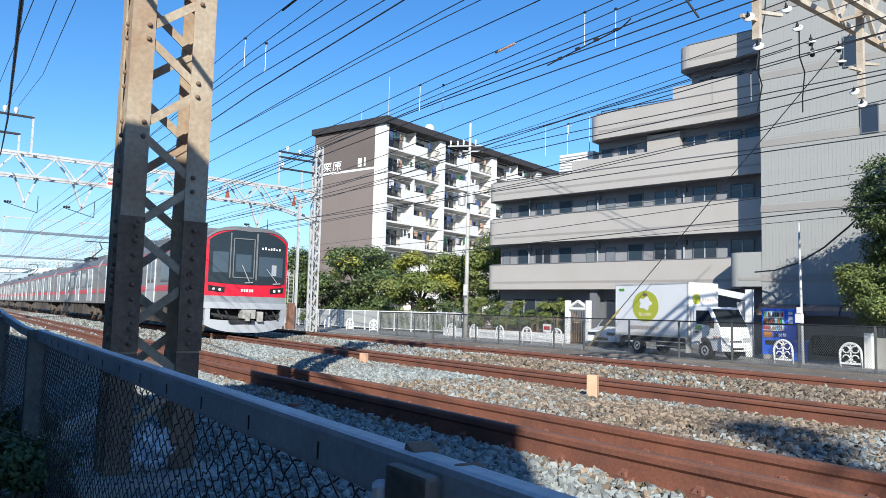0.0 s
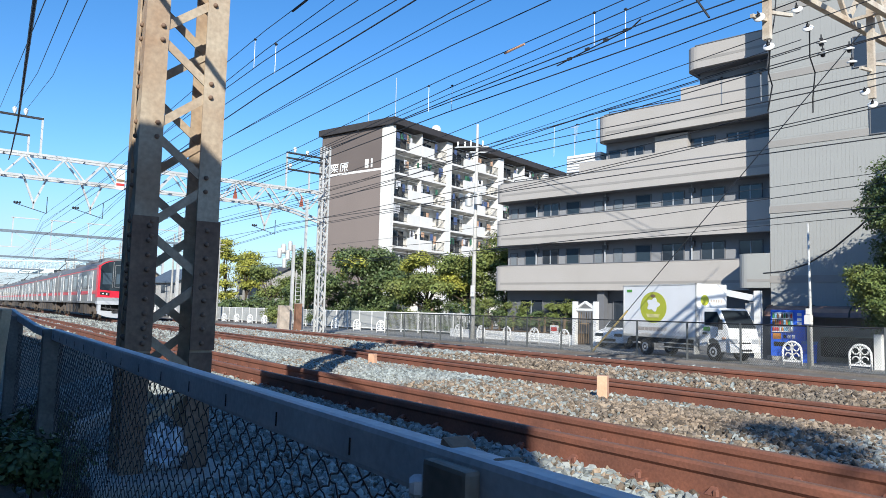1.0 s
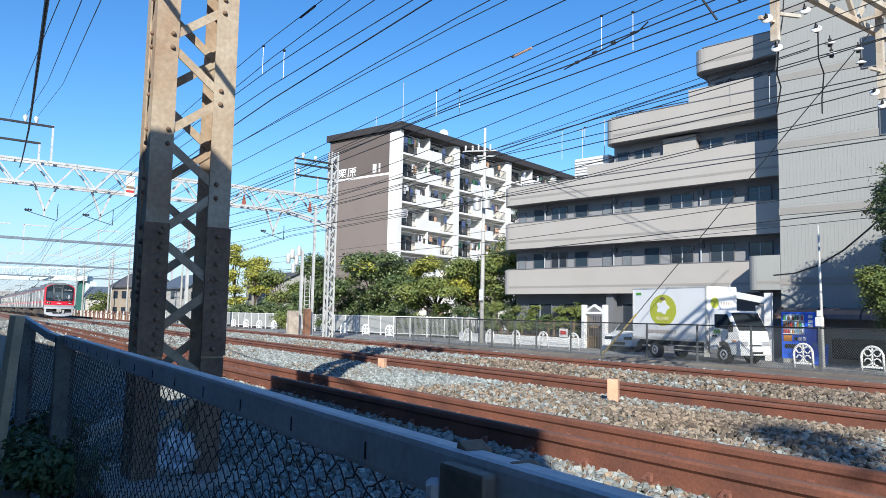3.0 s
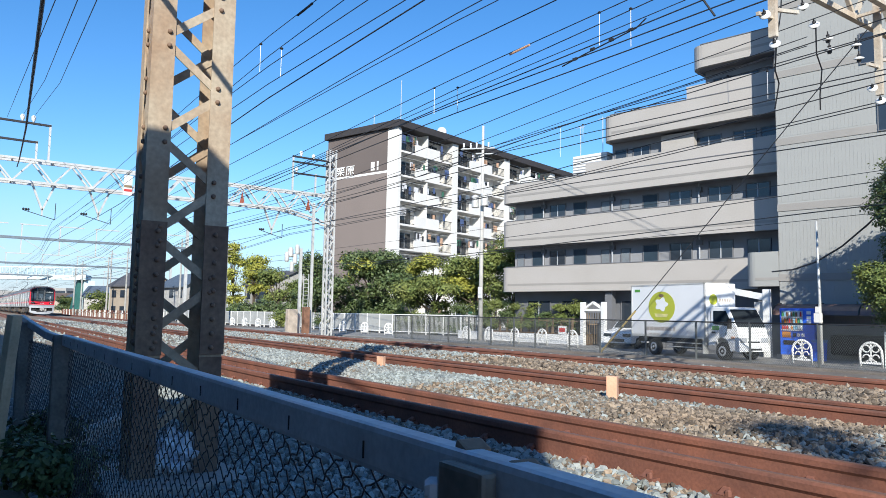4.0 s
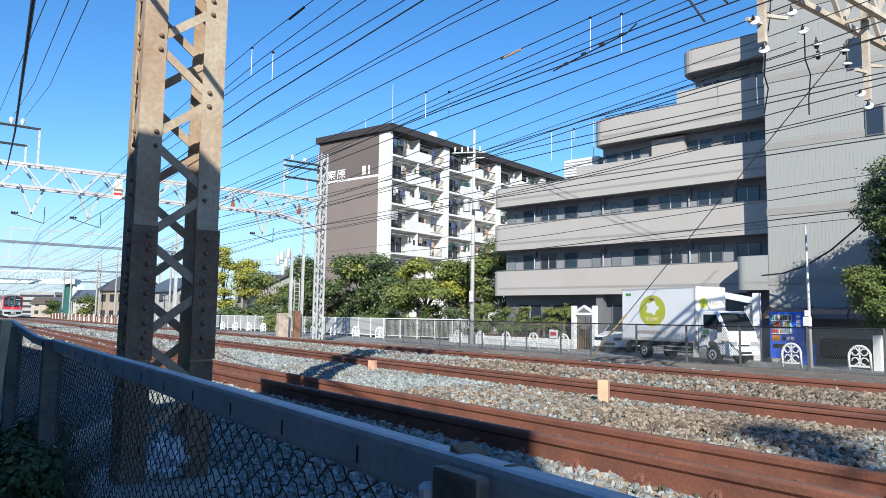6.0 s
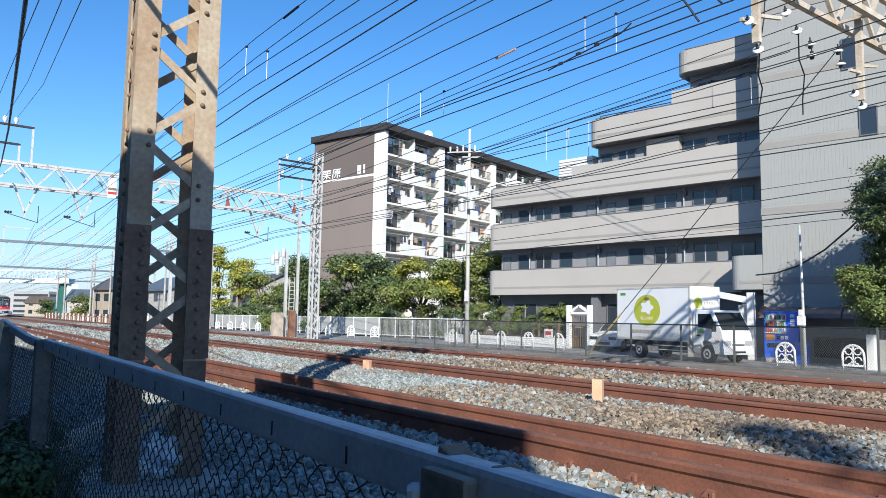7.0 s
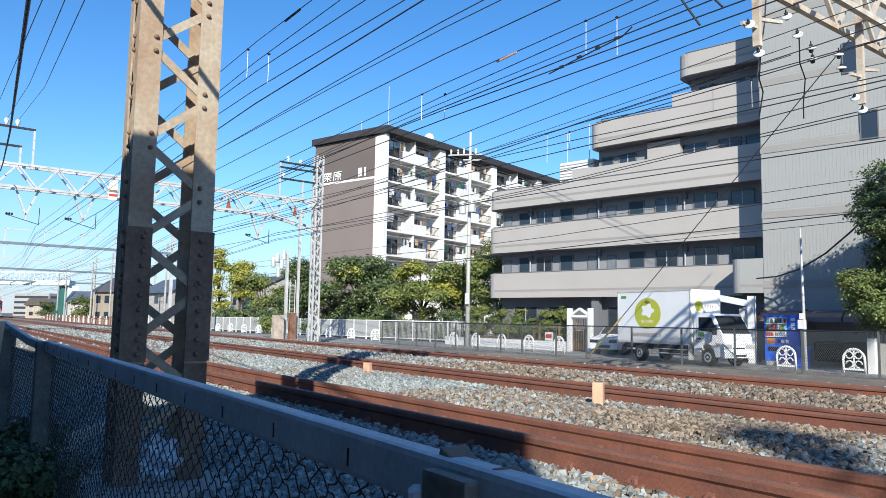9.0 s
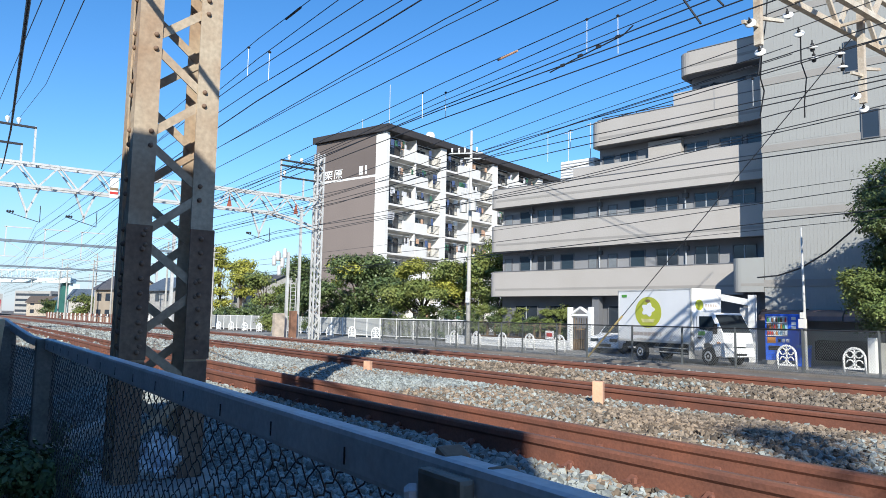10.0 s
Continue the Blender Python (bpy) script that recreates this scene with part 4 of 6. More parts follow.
def build_far_gantries():
    X = -44.5
    g = thing("overhead_gantry", "white lattice gantry spanning the tracks with its lattice post", "gantry", "gantries over the line")
    lattice_beam(g, X, -1.5, 22.9, 7.6, 8.8, 0.8, end_drop=0.75)
    column(g, X, 23.15, -0.7, 12.0)
    column(g, X, -1.8, -0.7, 9.5)
    for y0, y1, z in ((20.3, 23.3, 11.2), (20.3, 23.3, 10.85), (20.4, 23.2, 10.1), (3.2, 6.1, 10.85), (2.8, 5.5, 9.85)):
        bm = bmesh.new()
        bar(bm, (X, y0, z), (X, y1, z - 0.02), 0.11, 0.11)
        part("crossarm", bm, M_DARK, g, "dark crossarm")
    for y, z in ((20.9, 11.4), (21.8, 11.3), (23.2, 11.5), (5.23, 11.05), (4.71, 11.05), (20.6, 10.3)):
        pin(g, X, y, z)
    for y, z0, z1 in ((6.05, 8.8, 10.9), (5.45, 8.85, 9.9), (20.35, 8.8, 11.2), (22.0, 8.8, 10.2)):
        bm = bmesh.new()
        bar(bm, (X, y, z0), (X, y, z1), 0.1)
        part("post", bm, M_GALV, g)
    # V hangers and their registration arms
    for y in (5.9, 8.7, 14.5, 19.0):
        bm = bmesh.new()
        bar(bm, (X, y - 0.55, 7.6), (X, y, 6.2), 0.1)
        bar(bm, (X, y + 0.55, 7.6), (X, y, 6.2), 0.1)
        bar(bm, (X, y, 6.2), (X, y, 5.9), 0.08)
        part("drop_hanger", bm, M_GALV, g)
        bm = bmesh.new()
        bar(bm, (X + 0.3, y - 0.9, 6.1), (X + 0.3, y + 0.6, 5.7), 0.032)
        bar(bm, (X + 0.3, y + 0.6, 5.7), (X + 0.3, y + 0.6, 6.6), 0.032)
        part("registration_arm", bm, M_DARK, g)
        for k in range(3):
            bm = bmesh.new()
            lathe(bm, [(0.03, -0.04), (0.075, 0), (0.075, 0.03), (0.03, 0.07)], 8, pose(X + 0.3, y - 0.9 + 0.12 * k, 6.15, 80, 0, 0))
            part("insulator", bm, M_DARK, g)
    bm = bmesh.new()
    box(bm, X + 0.4, X + 0.5, 9.85, 10.3, 7.4, 8.55)
    plate = part("number_plate", bm, M_PORC, g, "white plate with red and brown bars")
    for z in (7.62, 7.85):
        bm = bmesh.new()
        box(bm, X + 0.5, X + 0.51, 9.86, 10.29, z, z + 0.14)
        part("bar", bm, M_SIGNRED if z < 7.8 else M_WOOD, plate)
    for y in (16.8, 21.3):
        bm = bmesh.new()
        prism(bm, [(y - 0.16, 7.6), (y + 0.16, 7.7), (y, 8.4)], X + 0.42, X + 0.46, "x")
        part("warning_flag", bm, mat("rusty red flag", (0.35, 0.10, 0.06), 0.7), g)
    for X2, w, z in ((-97.5, 30, 9.0), (-139.0, 40, 8.2), (-185.0, 44, 8.0)):
        g2 = thing("overhead_gantry", "slender distant steel gantry with crossarms over the tracks", "gantry", "gantries over the line")
        bm = bmesh.new()
        bar(bm, (X2, -1, z), (X2, w, z), 0.3, 0.3)
        part("chord", bm, mat("grey-blue steel", (0.18, 0.22, 0.26), 0.6), g2)
        for k in range(7):
            y = 3 + w * k / 7.5
            bm = bmesh.new()
            bar(bm, (X2, y, z), (X2, y, z - 1.8), 0.12)
            bar(bm, (X2, y, z), (X2, y, z + 1.6), 0.12)
            bar(bm, (X2, y - 0.2, z + 1.6), (X2, y + 2.6, z + 1.6), 0.12)
            bar(bm, (X2, y - 1.2, z - 1.8), (X2, y + 1.2, z - 1.8), 0.08)
            bar(bm, (X2, y, z), (X2, y + 2.4, z - 1.4), 0.06)
            part("drop_post", bm, M_GALV, g2)
        for y in (-1, w):
            bm = bmesh.new()
            bar(bm, (X2, y, -0.7), (X2, y, z + 2.5), 0.35)
            part("post", bm, M_GALV, g2)


# ---- wires ----
def build_wires():
    table = [  # y, x, z, x, z, radius
        (4.97, -13.9, 5.8, -10, 5.872, 0.01), (4.97, -13.9, 5.406, -9.8, 5.54, 0.01), (4.97, -13.9, 5.263, -9.8, 5.305, 0.011), (4.97, -13.9, 4.943, -9.8, 4.973, 0.011),
        (4.97, -13.9, 4.64, -7, 4.85, 0.015), (9.05, -25.3, 7.171, -17.7, 7.238, 0.017), (9.05, -25.3, 7.156, -17.7, 7.139, 0.015), (9.05, -25.3, 6.409, -9.4, 6.577, 0.016),
        (9.05, -10.9, 5.94, -8.1, 6.02, 0.013), (9.05, -10.9, 5.7, -7.4, 5.85, 0.013), (9.05, -10.9, 5.546, -5.9, 5.681, 0.011), (9.05, -10.9, 5.439, -7.3, 5.534, 0.016),
        (9.05, -10.9, 5.359, -7.3, 5.387, 0.016), (13.35, -16.1, 6.587, -7.4, 7.022, 0.016), (13.35, -16.1, 6.105, -7.4, 6.54, 0.013), (13.35, -16.1, 5.82, -7.4, 5.918, 0.016),
        (13.35, -16.1, 5.7, -7.4, 6.1, 0.016), (13.35, -7.4, 5.86, -5.1, 5.93, 0.016), (13.35, -7.4, 5.35, -5.2, 5.29, 0.016), (13.35, -7.4, 5.23, -5.2, 5.21, 0.018),
        (13.35, -7.4, 5, -5.2, 5.1, 0.016), (19, -10.6, 6.26, -7.4, 6.36, 0.02), (19, -10.6, 6.18, -7.4, 6.28, 0.02), (19, -10.6, 5.57, -7.4, 5.5, 0.024),
        (25, -14, 5.77, -9.8, 5.8, 0.016), (25, -13.9, 5.37, -9.8, 5.48, 0.022), (25, -13.9, 4.65, -9.8, 4.72, 0.03), (25, -13.9, 4.41, -11, 4.44, 0.016),
        (9.05, -10.9, 5.162, -7.3, 5.21, 0.016)]
    for y, xa, za, xb, zb, r in table:
        k = max(-0.05, min(0.05, (zb - za) / (xb - xa)))
        bm = bmesh.new()
        far = -45.0 if y < 24 else -75
        pts = []
        for x in [9, 4, 0, -4, -8, -12, -16, -20, -25, -30, -36, far]:
            sag = 0.00016 * (x + 8) ** 2 if x < -8 else 0
            d = 0.0 if x > -12 else drift(-x) - drift(12)
            pts.append((x, y + 0.8 * d, max(za + k * (x - xa), za - 0.35) + sag))
        if y < 20:
            z = pts[-1][2]
            for x in (-60, -72, -97, -118, -139, -160, -185, -230):
                pts.append((x, y + drift(-x), z + (0.0 if x in (-97, -139, -185) else -0.3)))
        tube(bm, pts, r * 0.68, 5)
        solid("overhead_wire", bm, M_CABLE, "thin dark overhead wire strung along the railway", "wire", group="overhead wires")
    # droppers and section insulators on the contact wires
    for x, y, z0, z1 in ((-12.43, 4.97, 5.28, 5.80), (-11.50, 4.97, 4.95, 5.45), (-12.73, 9.05, 5.30, 5.87), (-11.90, 9.05, 5.14, 5.68), (-8.05, 9.05, 5.46, 6.02), (-7.40, 9.05, 5.25, 5.87), (-13.19, 13.35, 5.04, 5.82), (-12.41, 13.35, 5.23, 5.72), (-8.44, 13.35, 5.37, 5.94), (-7.59, 13.35, 5.27, 5.82)):
        bm = bmesh.new()
        tube(bm, [(x, y, z0), (x, y, z1)], 0.0055, 5)
        d = solid("wire_dropper", bm, M_GALV, "thin pale dropper hung between two overhead wires", "wire", group="wire droppers")
        bm = bmesh.new()
        lathe(bm, [(0.015, -0.02), (0.032, 0), (0.015, 0.02)], 8, pose(x, y, z1))
        part("clamp", bm, M_DARK, d)
    bm = bmesh.new()
    tube(bm, [(-8.9, 9.05, 5.33), (-8.4, 9.05, 5.40), (-7.3, 9.05, 5.52), (-7.1, 9.05, 5.62)], 0.011, 6)
    si = solid("section_insulator", bm, M_DARK, "dark runner of a section insulator on the contact wire", "insulator")
    for x, z in ((-8.6, 5.37), (-8.2, 5.43), (-7.8, 5.47), (-7.4, 5.52)):
        bm = bmesh.new()
        box(bm, x - 0.045, x + 0.045, 9.035, 9.065, z - 0.015, z + 0.03)
        part("clamp", bm, M_DARK, si)
    # pull-off rods and wire sleeves
    for p, q in (((-6.26, 9.05, 5.84), (-5.91, 9.05, 5.27)), ((-5.73, 9.05, 5.65), (-5.55, 9.05, 5.42))):
        bm = bmesh.new()
        tube(bm, [p, q], 0.016, 6)
        solid("pull_off_rod", bm, M_DARK, "dark slanting rod hung onto the contact wire", "rod", group="pull-off rods")
    for p, q, paint, tone in (((-10.28, 9.05, 5.93), (-9.73, 9.05, 5.96), M_ORANGE, "orange"), ((-10.90, 4.97, 5.84), (-10.37, 4.97, 5.86), M_CABLE, "dark")):
        bm = bmesh.new()
        tube(bm, [p, q], 0.02, 6)
        solid("wire_sleeve", bm, paint, tone + " insulating sleeve on an overhead wire", "sleeve")
    for pts in ([(-36.0, 30.5, 11.95), (-12.96, 25.50, 11.07)], [(-36.0, 30.4, 11.7), (-12.97, 25.50, 10.74)]):
        bm = bmesh.new()
        tube(bm, pts, 0.016, 5)
        solid("overhead_wire", bm, M_CABLE, "dark service wire strung from the concrete pole", "wire", group="overhead wires")
    # wires to the crossarm on our side, and the thick black cable
    for pts, r in (([(-44.5, 5.23, 11.2), (-30, 4.3, 9.3), (-14.9, 2.7, 6.94), (0, 1.3, 5.4)], 0.010), ([(-44.5, 4.71, 11.2), (-30, 3.8, 9.3), (-15.1, 2.4, 6.93), (0, 1.0, 5.4)], 0.010),
                   ([(-44.5, 4.0, 11.0), (-15.4, 2.06, 6.92), (0, 1.0, 5.2)], 0.010), ([(-44.5, 4.6, 8.4), (-40.1, 4.22, 8.03), (-25, 2.75, 6.35), (-10.0, 1.19, 4.8), (0, 0.3, 3.9)], 0.028)):
        bm = bmesh.new()
        tube(bm, pts, r, 6)
        solid("overhead_wire", bm, M_CABLE, "dark cable slung from the gantry over the fence", "wire", group="overhead wires")


# ---- the fence at the camera ----
def build_near_fence():
    f = thing("trackside_fence", "grey steel fence with a broad top rail and chain-link netting", "fence")
    a, b = Vector((0.6, 0.675, 0.734)), Vector((-6.75, 1.12, 0.734))
    d = (b - a).normalized()
    bm = bmesh.new()
    bar(bm, a, b, 0.055, 0.088)
    rail = part("top_rail", bm, M_RAILING, f, "broad grey top rail", bevel=0.012)
    n = Vector((-d.y, d.x, 0))
    if n.y > 0:
        n = -n
    for k in range(16):
        p = a + d * (1.1 + 0.4 * k)
        bm = bmesh.new()
        bar(bm, p + n * 0.0285 + Vector((0, 0, -0.024)), p + n * 0.0285 + Vector((0, 0, 0.010)), 0.0035, 0.003, n)
        part("slot", bm, M_BLACK, rail, "narrow dark slot")
    # the rail's far end turns down to the next post
    c = b + Vector((-2.2, 0.02, 0.06))
    bm = bmesh.new()
    bar(bm, b + Vector((-0.1, 0.0, -0.01)), b + Vector((-1.2, 0.05, 0.0)), 0.05, 0.075)
    bar(bm, b + Vector((-1.2, 0.05, 0.0)), c + Vector((0, 0, 0.03)), 0.05, 0.075)
    bar(bm, c + Vector((0, 0, 0.03)), c + Vector((-3.5, 0.35, 0.05)), 0.05, 0.075)
    part("top_rail", bm, M_RAILING, f, bevel=0.01)
    for p, w, top in ((b + Vector((0.06, -0.02, 0)), 0.15, 0.06), (c + Vector((0.0, -0.03, 0)), 0.14, 0.12)):
        bm = bmesh.new()
        box(bm, p.x - 0.03, p.x + 0.05, p.y - w / 2, p.y + w / 2, -0.6, 0.715 + top)
        part("post", bm, M_POSTBROWN, f, "dull brown-grey fence post", bevel=0.015)
    bm = bmesh.new()
    lathe(bm, [(0.014, 0), (0.014, 0.012), (0.006, 0.016)], 8, Matrix.Translation(b + Vector((-0.35, -0.02, -0.01))) @ pose(0, 0, 0, 90, 0, 0))
    part("bolt", bm, M_DARK, f)
    # bracket where two lengths of rail meet
    q = a + d * 1.52
    bm = bmesh.new()
    bar(bm, q + n * 0.045 + d * 0.06 + Vector((0, 0, -0.025)), q + n * 0.045 - d * 0.06 + Vector((0, 0, -0.025)), 0.03, 0.11)
    part("bracket", bm, mat("brown-grey bracket steel", (0.24, 0.21, 0.17), 0.6, metal=0.2, vary=0.15, scale=6), f, "folded steel joint bracket", bevel=0.008)
    for s, dz in ((0.045, 0.04), (-0.095, 0.03)):
        bm = bmesh.new()
        bar(bm, q + d * s + Vector((0, 0.01, dz - 0.01)), q + d * (s + 0.035) + Vector((0, 0.012, dz + 0.004)), 0.05, 0.03)
        part("clamp_lug", bm, mat("rusty clamp", (0.30, 0.20, 0.13), 0.7, vary=0.2, scale=8), f, bevel=0.006)
    bm = bmesh.new()
    lathe(bm, [(0.02, 0), (0.02, 0.012), (0.014, 0.02)], 6, Matrix.Translation(q + d * 0.075 + n * 0.05 + Vector((0, 0, -0.02))) @ Vector((0, 0, 1)).rotation_difference(n + d * 0.6).to_matrix().to_4x4())
    part("bolt", bm, M_RAILING, f, "rounded bolt head")
    bm = bmesh.new()
    box(bm, q.x - 0.04, q.x + 0.04, q.y + 0.03, q.y + 0.08, -0.6, 0.66)
    part("post", bm, M_RAILING, f, bevel=0.006)

    def net(p0, p1, z0, z1, pitch, seed):
        """Slack chain-link: two families of slanting wires, bent round each other where they cross."""
        bm = bmesh.new()
        p0, p1 = Vector(p0), Vector(p1)
        L, u = (p1 - p0).length, (p1 - p0).normalized()
        nn = Vector((-u.y, u.x, 0))
        h, rise = z1 - z0, 0.62
        rng = random.Random(seed)
        half = pitch * rise / 2
        m = int(h / half)
        for k in range(-int(h / rise / pitch) - 1, int(L / pitch) + 2):
            for s in (1, -1):
                pts = []
                lo = k * pitch + rng.uniform(-0.006, 0.006)
                for i in range(2 * m + 1):
                    z = half * i / 2
                    v = lo + z / rise if s == 1 else lo + h / rise - z / rise
                    if 0 <= v <= L:
                        lift = rng.uniform(0.002, 0.012) if i % 2 else rng.uniform(-0.008, 0.0)
                        pts.append(p0 + u * (v + rng.uniform(-0.011, 0.011)) + nn * (0.004 * s) + Vector((0, 0, z0 - p0.z + z + lift * s)))
                if len(pts) > 1:
                    tube(bm, pts, 0.0024, 4)
        return bm
    part("netting", net((a.x, a.y + 0.03, 0), (b.x, b.y + 0.03, 0), -0.55, 0.69, 0.105, 3), M_WIRE_NET, f, "dark chain-link netting")
    part("netting", net((b.x, b.y, 0), (c.x, c.y, 0), -0.55, 0.66, 0.105, 4), M_WIRE_NET, f, "dark chain-link netting")
    bm = bmesh.new()
    bar(bm, (-6.95, 0.66, -0.7), (-6.8, 0.76, 0.93), 0.09, 0.07)
    solid("timber_stake", bm, mat("pale timber", (0.55, 0.47, 0.33), 0.8, vary=0.12, scale=5), "pale sunlit timber stake leaning by the fence", "stake", bevel=0.006)


def build_mast_foot():
    """The sack and kerb lying by the mast behind the netting."""
    bm = bmesh.new()
    bmesh.ops.create_icosphere(bm, subdivisions=4, radius=0.2)
    for v in bm.verts:
        q = v.co.normalized()
        k = 1 + 0.45 * noise.noise(q * 2.2) + 0.28 * abs(noise.noise(q * 6.0)) + 0.10 * noise.noise(q * 15)
        v.co = Vector((q.x * 0.14 * k, q.y * 0.21 * k, max(q.z * 0.19 * k, -0.13)))
    solid("plastic_sack", bm, mat("crumpled white film", (0.62, 0.66, 0.70), 0.35, vary=0.12, scale=9, tint=(0.30, 0.34, 0.42)), "crumpled white plastic sack lying at the mast foot", "sack", at=pose(-6.42, 1.95, -0.23, 0, 8, 10))
    bm = bmesh.new()
    bar(bm, (-8.05, 1.28, -0.46), (-9.9, 2.42, -0.46), 0.13, 0.34)
    bar(bm, (-8.02, 1.33, -0.46), (-7.75, 1.0, -0.46), 0.13, 0.34)
    solid("trough_kerb", bm, M_CONCRETE, "pale concrete edge of a cable trough beside the mast", "kerb", bevel=0.012)


# ---- unseen houses behind the camera, added for the shade over the fence ----
def build_shade_houses():
    rows = [(-1.7, 3.3, -9.0, -1.5, 5.32), (-5.6, -1.71, -9.0, -1.5, 3.05), (-45.0, -5.61, -9.0, -1.5, 4.4)]
    # nine more unseen blocks, added only to hold back light from the low sky
    rows += [(-100 + 21 * k, -100 + 21 * k + 17, -36, -23, 8.5 + (k * 5 % 3)) for k in range(9)]
    for x0, x1, y0, y1, top in rows:
        h = thing("house", "unseen plain dark house behind the path, added for its shade", "house")
        bm = bmesh.new()
        box(bm, x0, x1, y0, y1, -0.7, top)
        part("wall", bm, M_SHADE_WALL, h)
        bm = bmesh.new()
        box(bm, x0, x1, y0 - 0.1, y1 + 0.02, top, top + 0.1)
        part("roof", bm, M_ROOF, h)


# ---- trees and shrubs ----
def leaves(name, blobs, count, size, material, parent, seed, label=""):
    """Small leaf blades in clumps over the blobs (x, y, z, radius across, radius up), facing mostly outwards."""
    rng = np.random.default_rng(seed)
    B = np.array(blobs, float)
    vol = (B[:, 3] ** 2 * B[:, 4]) ** 0.67
    n = max(int(count * 1.5) // 26, 1)
    b = B[rng.choice(len(B), size=n, p=vol / vol.sum())]
    d = rng.normal(size=(n, 3))
    d /= np.linalg.norm(d, axis=1, keepdims=True)
    rad = (0.35 + 0.68 * rng.random((n, 1)) ** 0.55)
    c = b[:, :3] + d * b[:, [3, 3, 4]] * rad
    spread = size * (1.5 + 1.5 * rng.random((n, 1)))
    c, d, spread = (np.repeat(a, 26, axis=0) for a in (c, d, spread))
    p = c + rng.normal(size=c.shape) * spread * (1, 1, 0.55)
    f = d * 0.8 + (0, 0, 0.55) + rng.normal(size=c.shape) * 0.45
    f /= np.linalg.norm(f, axis=1, keepdims=True)
    u = np.cross(f, rng.normal(size=c.shape))
    u /= np.linalg.norm(u, axis=1, keepdims=True) + 1e-6
    w = np.cross(f, u)
    s = size * (0.6 + 0.7 * rng.random((len(p), 1)))
    v = np.stack([p - u * s, p + w * s * 0.55, p + u * s, p - w * s * 0.55], axis=1).reshape(-1, 3)
    ob = raw(name, v.tolist(), np.arange(len(v)).reshape(-1, 4).tolist(), material, parent)
    return tagged(ob, label)


def tree(label, x, y, height, blobs, count, size, material, seed, trunk=0.14, group="", category="tree", extra=None):
    t = thing("tree" if category == "tree" else "shrub", label, category, group, at=pose(x, y, ROAD_Z))
    rng = random.Random(seed)
    bm = bmesh.new()
    top = max(b[2] for b in blobs)
    pts = [(0, 0, -0.1), (rng.uniform(-.08, .08) * height * .3, 0.0, height * 0.2), (rng.uniform(-.1, .1) * height * .3, rng.uniform(-.1, .1), height * 0.45), (rng.uniform(-.1, .1), 0, top)]
    tube(bm, pts, trunk, 9, trunk * 0.25)
    for b in blobs:
        s = rng.uniform(0.2, 0.45) * height
        mid = ((b[0]) * 0.5 + rng.uniform(-.1, .1), b[1] * 0.5, (s + b[2]) * 0.5)
        tube(bm, [(pts[1][0], pts[1][1], min(s, b[2] * 0.7)), mid, (b[0], b[1], b[2])], trunk * 0.45, 6, trunk * 0.1)
    part("trunk", bm, M_BARK, t, "grey-brown trunk with limbs")
    leaves("crown", blobs, count, size, material, t, seed)
    if extra:
        leaves("crown", extra[0], extra[1], size, extra[2], t, seed + 50, "yellowing leaves")
    return t


def rb(seed, n, cx, cy, z0, z1, r, br):
    """n clumps of about br radius inside a crown."""
    g = random.Random(seed)
    out = []
    for _ in range(n):
        a, q = g.uniform(0, 6.28), math.sqrt(g.random())
        z = g.uniform(z0, z1)
        k = 1 - 0.55 * abs((z - (z0 + z1) * 0.42) / (z1 - z0)) * 2 * 0.7
        out.append((cx + math.cos(a) * q * r * k, cy + math.sin(a) * q * r * k, z, br * g.uniform(0.7, 1.25), br * g.uniform(0.4, 0.75)))
    return out


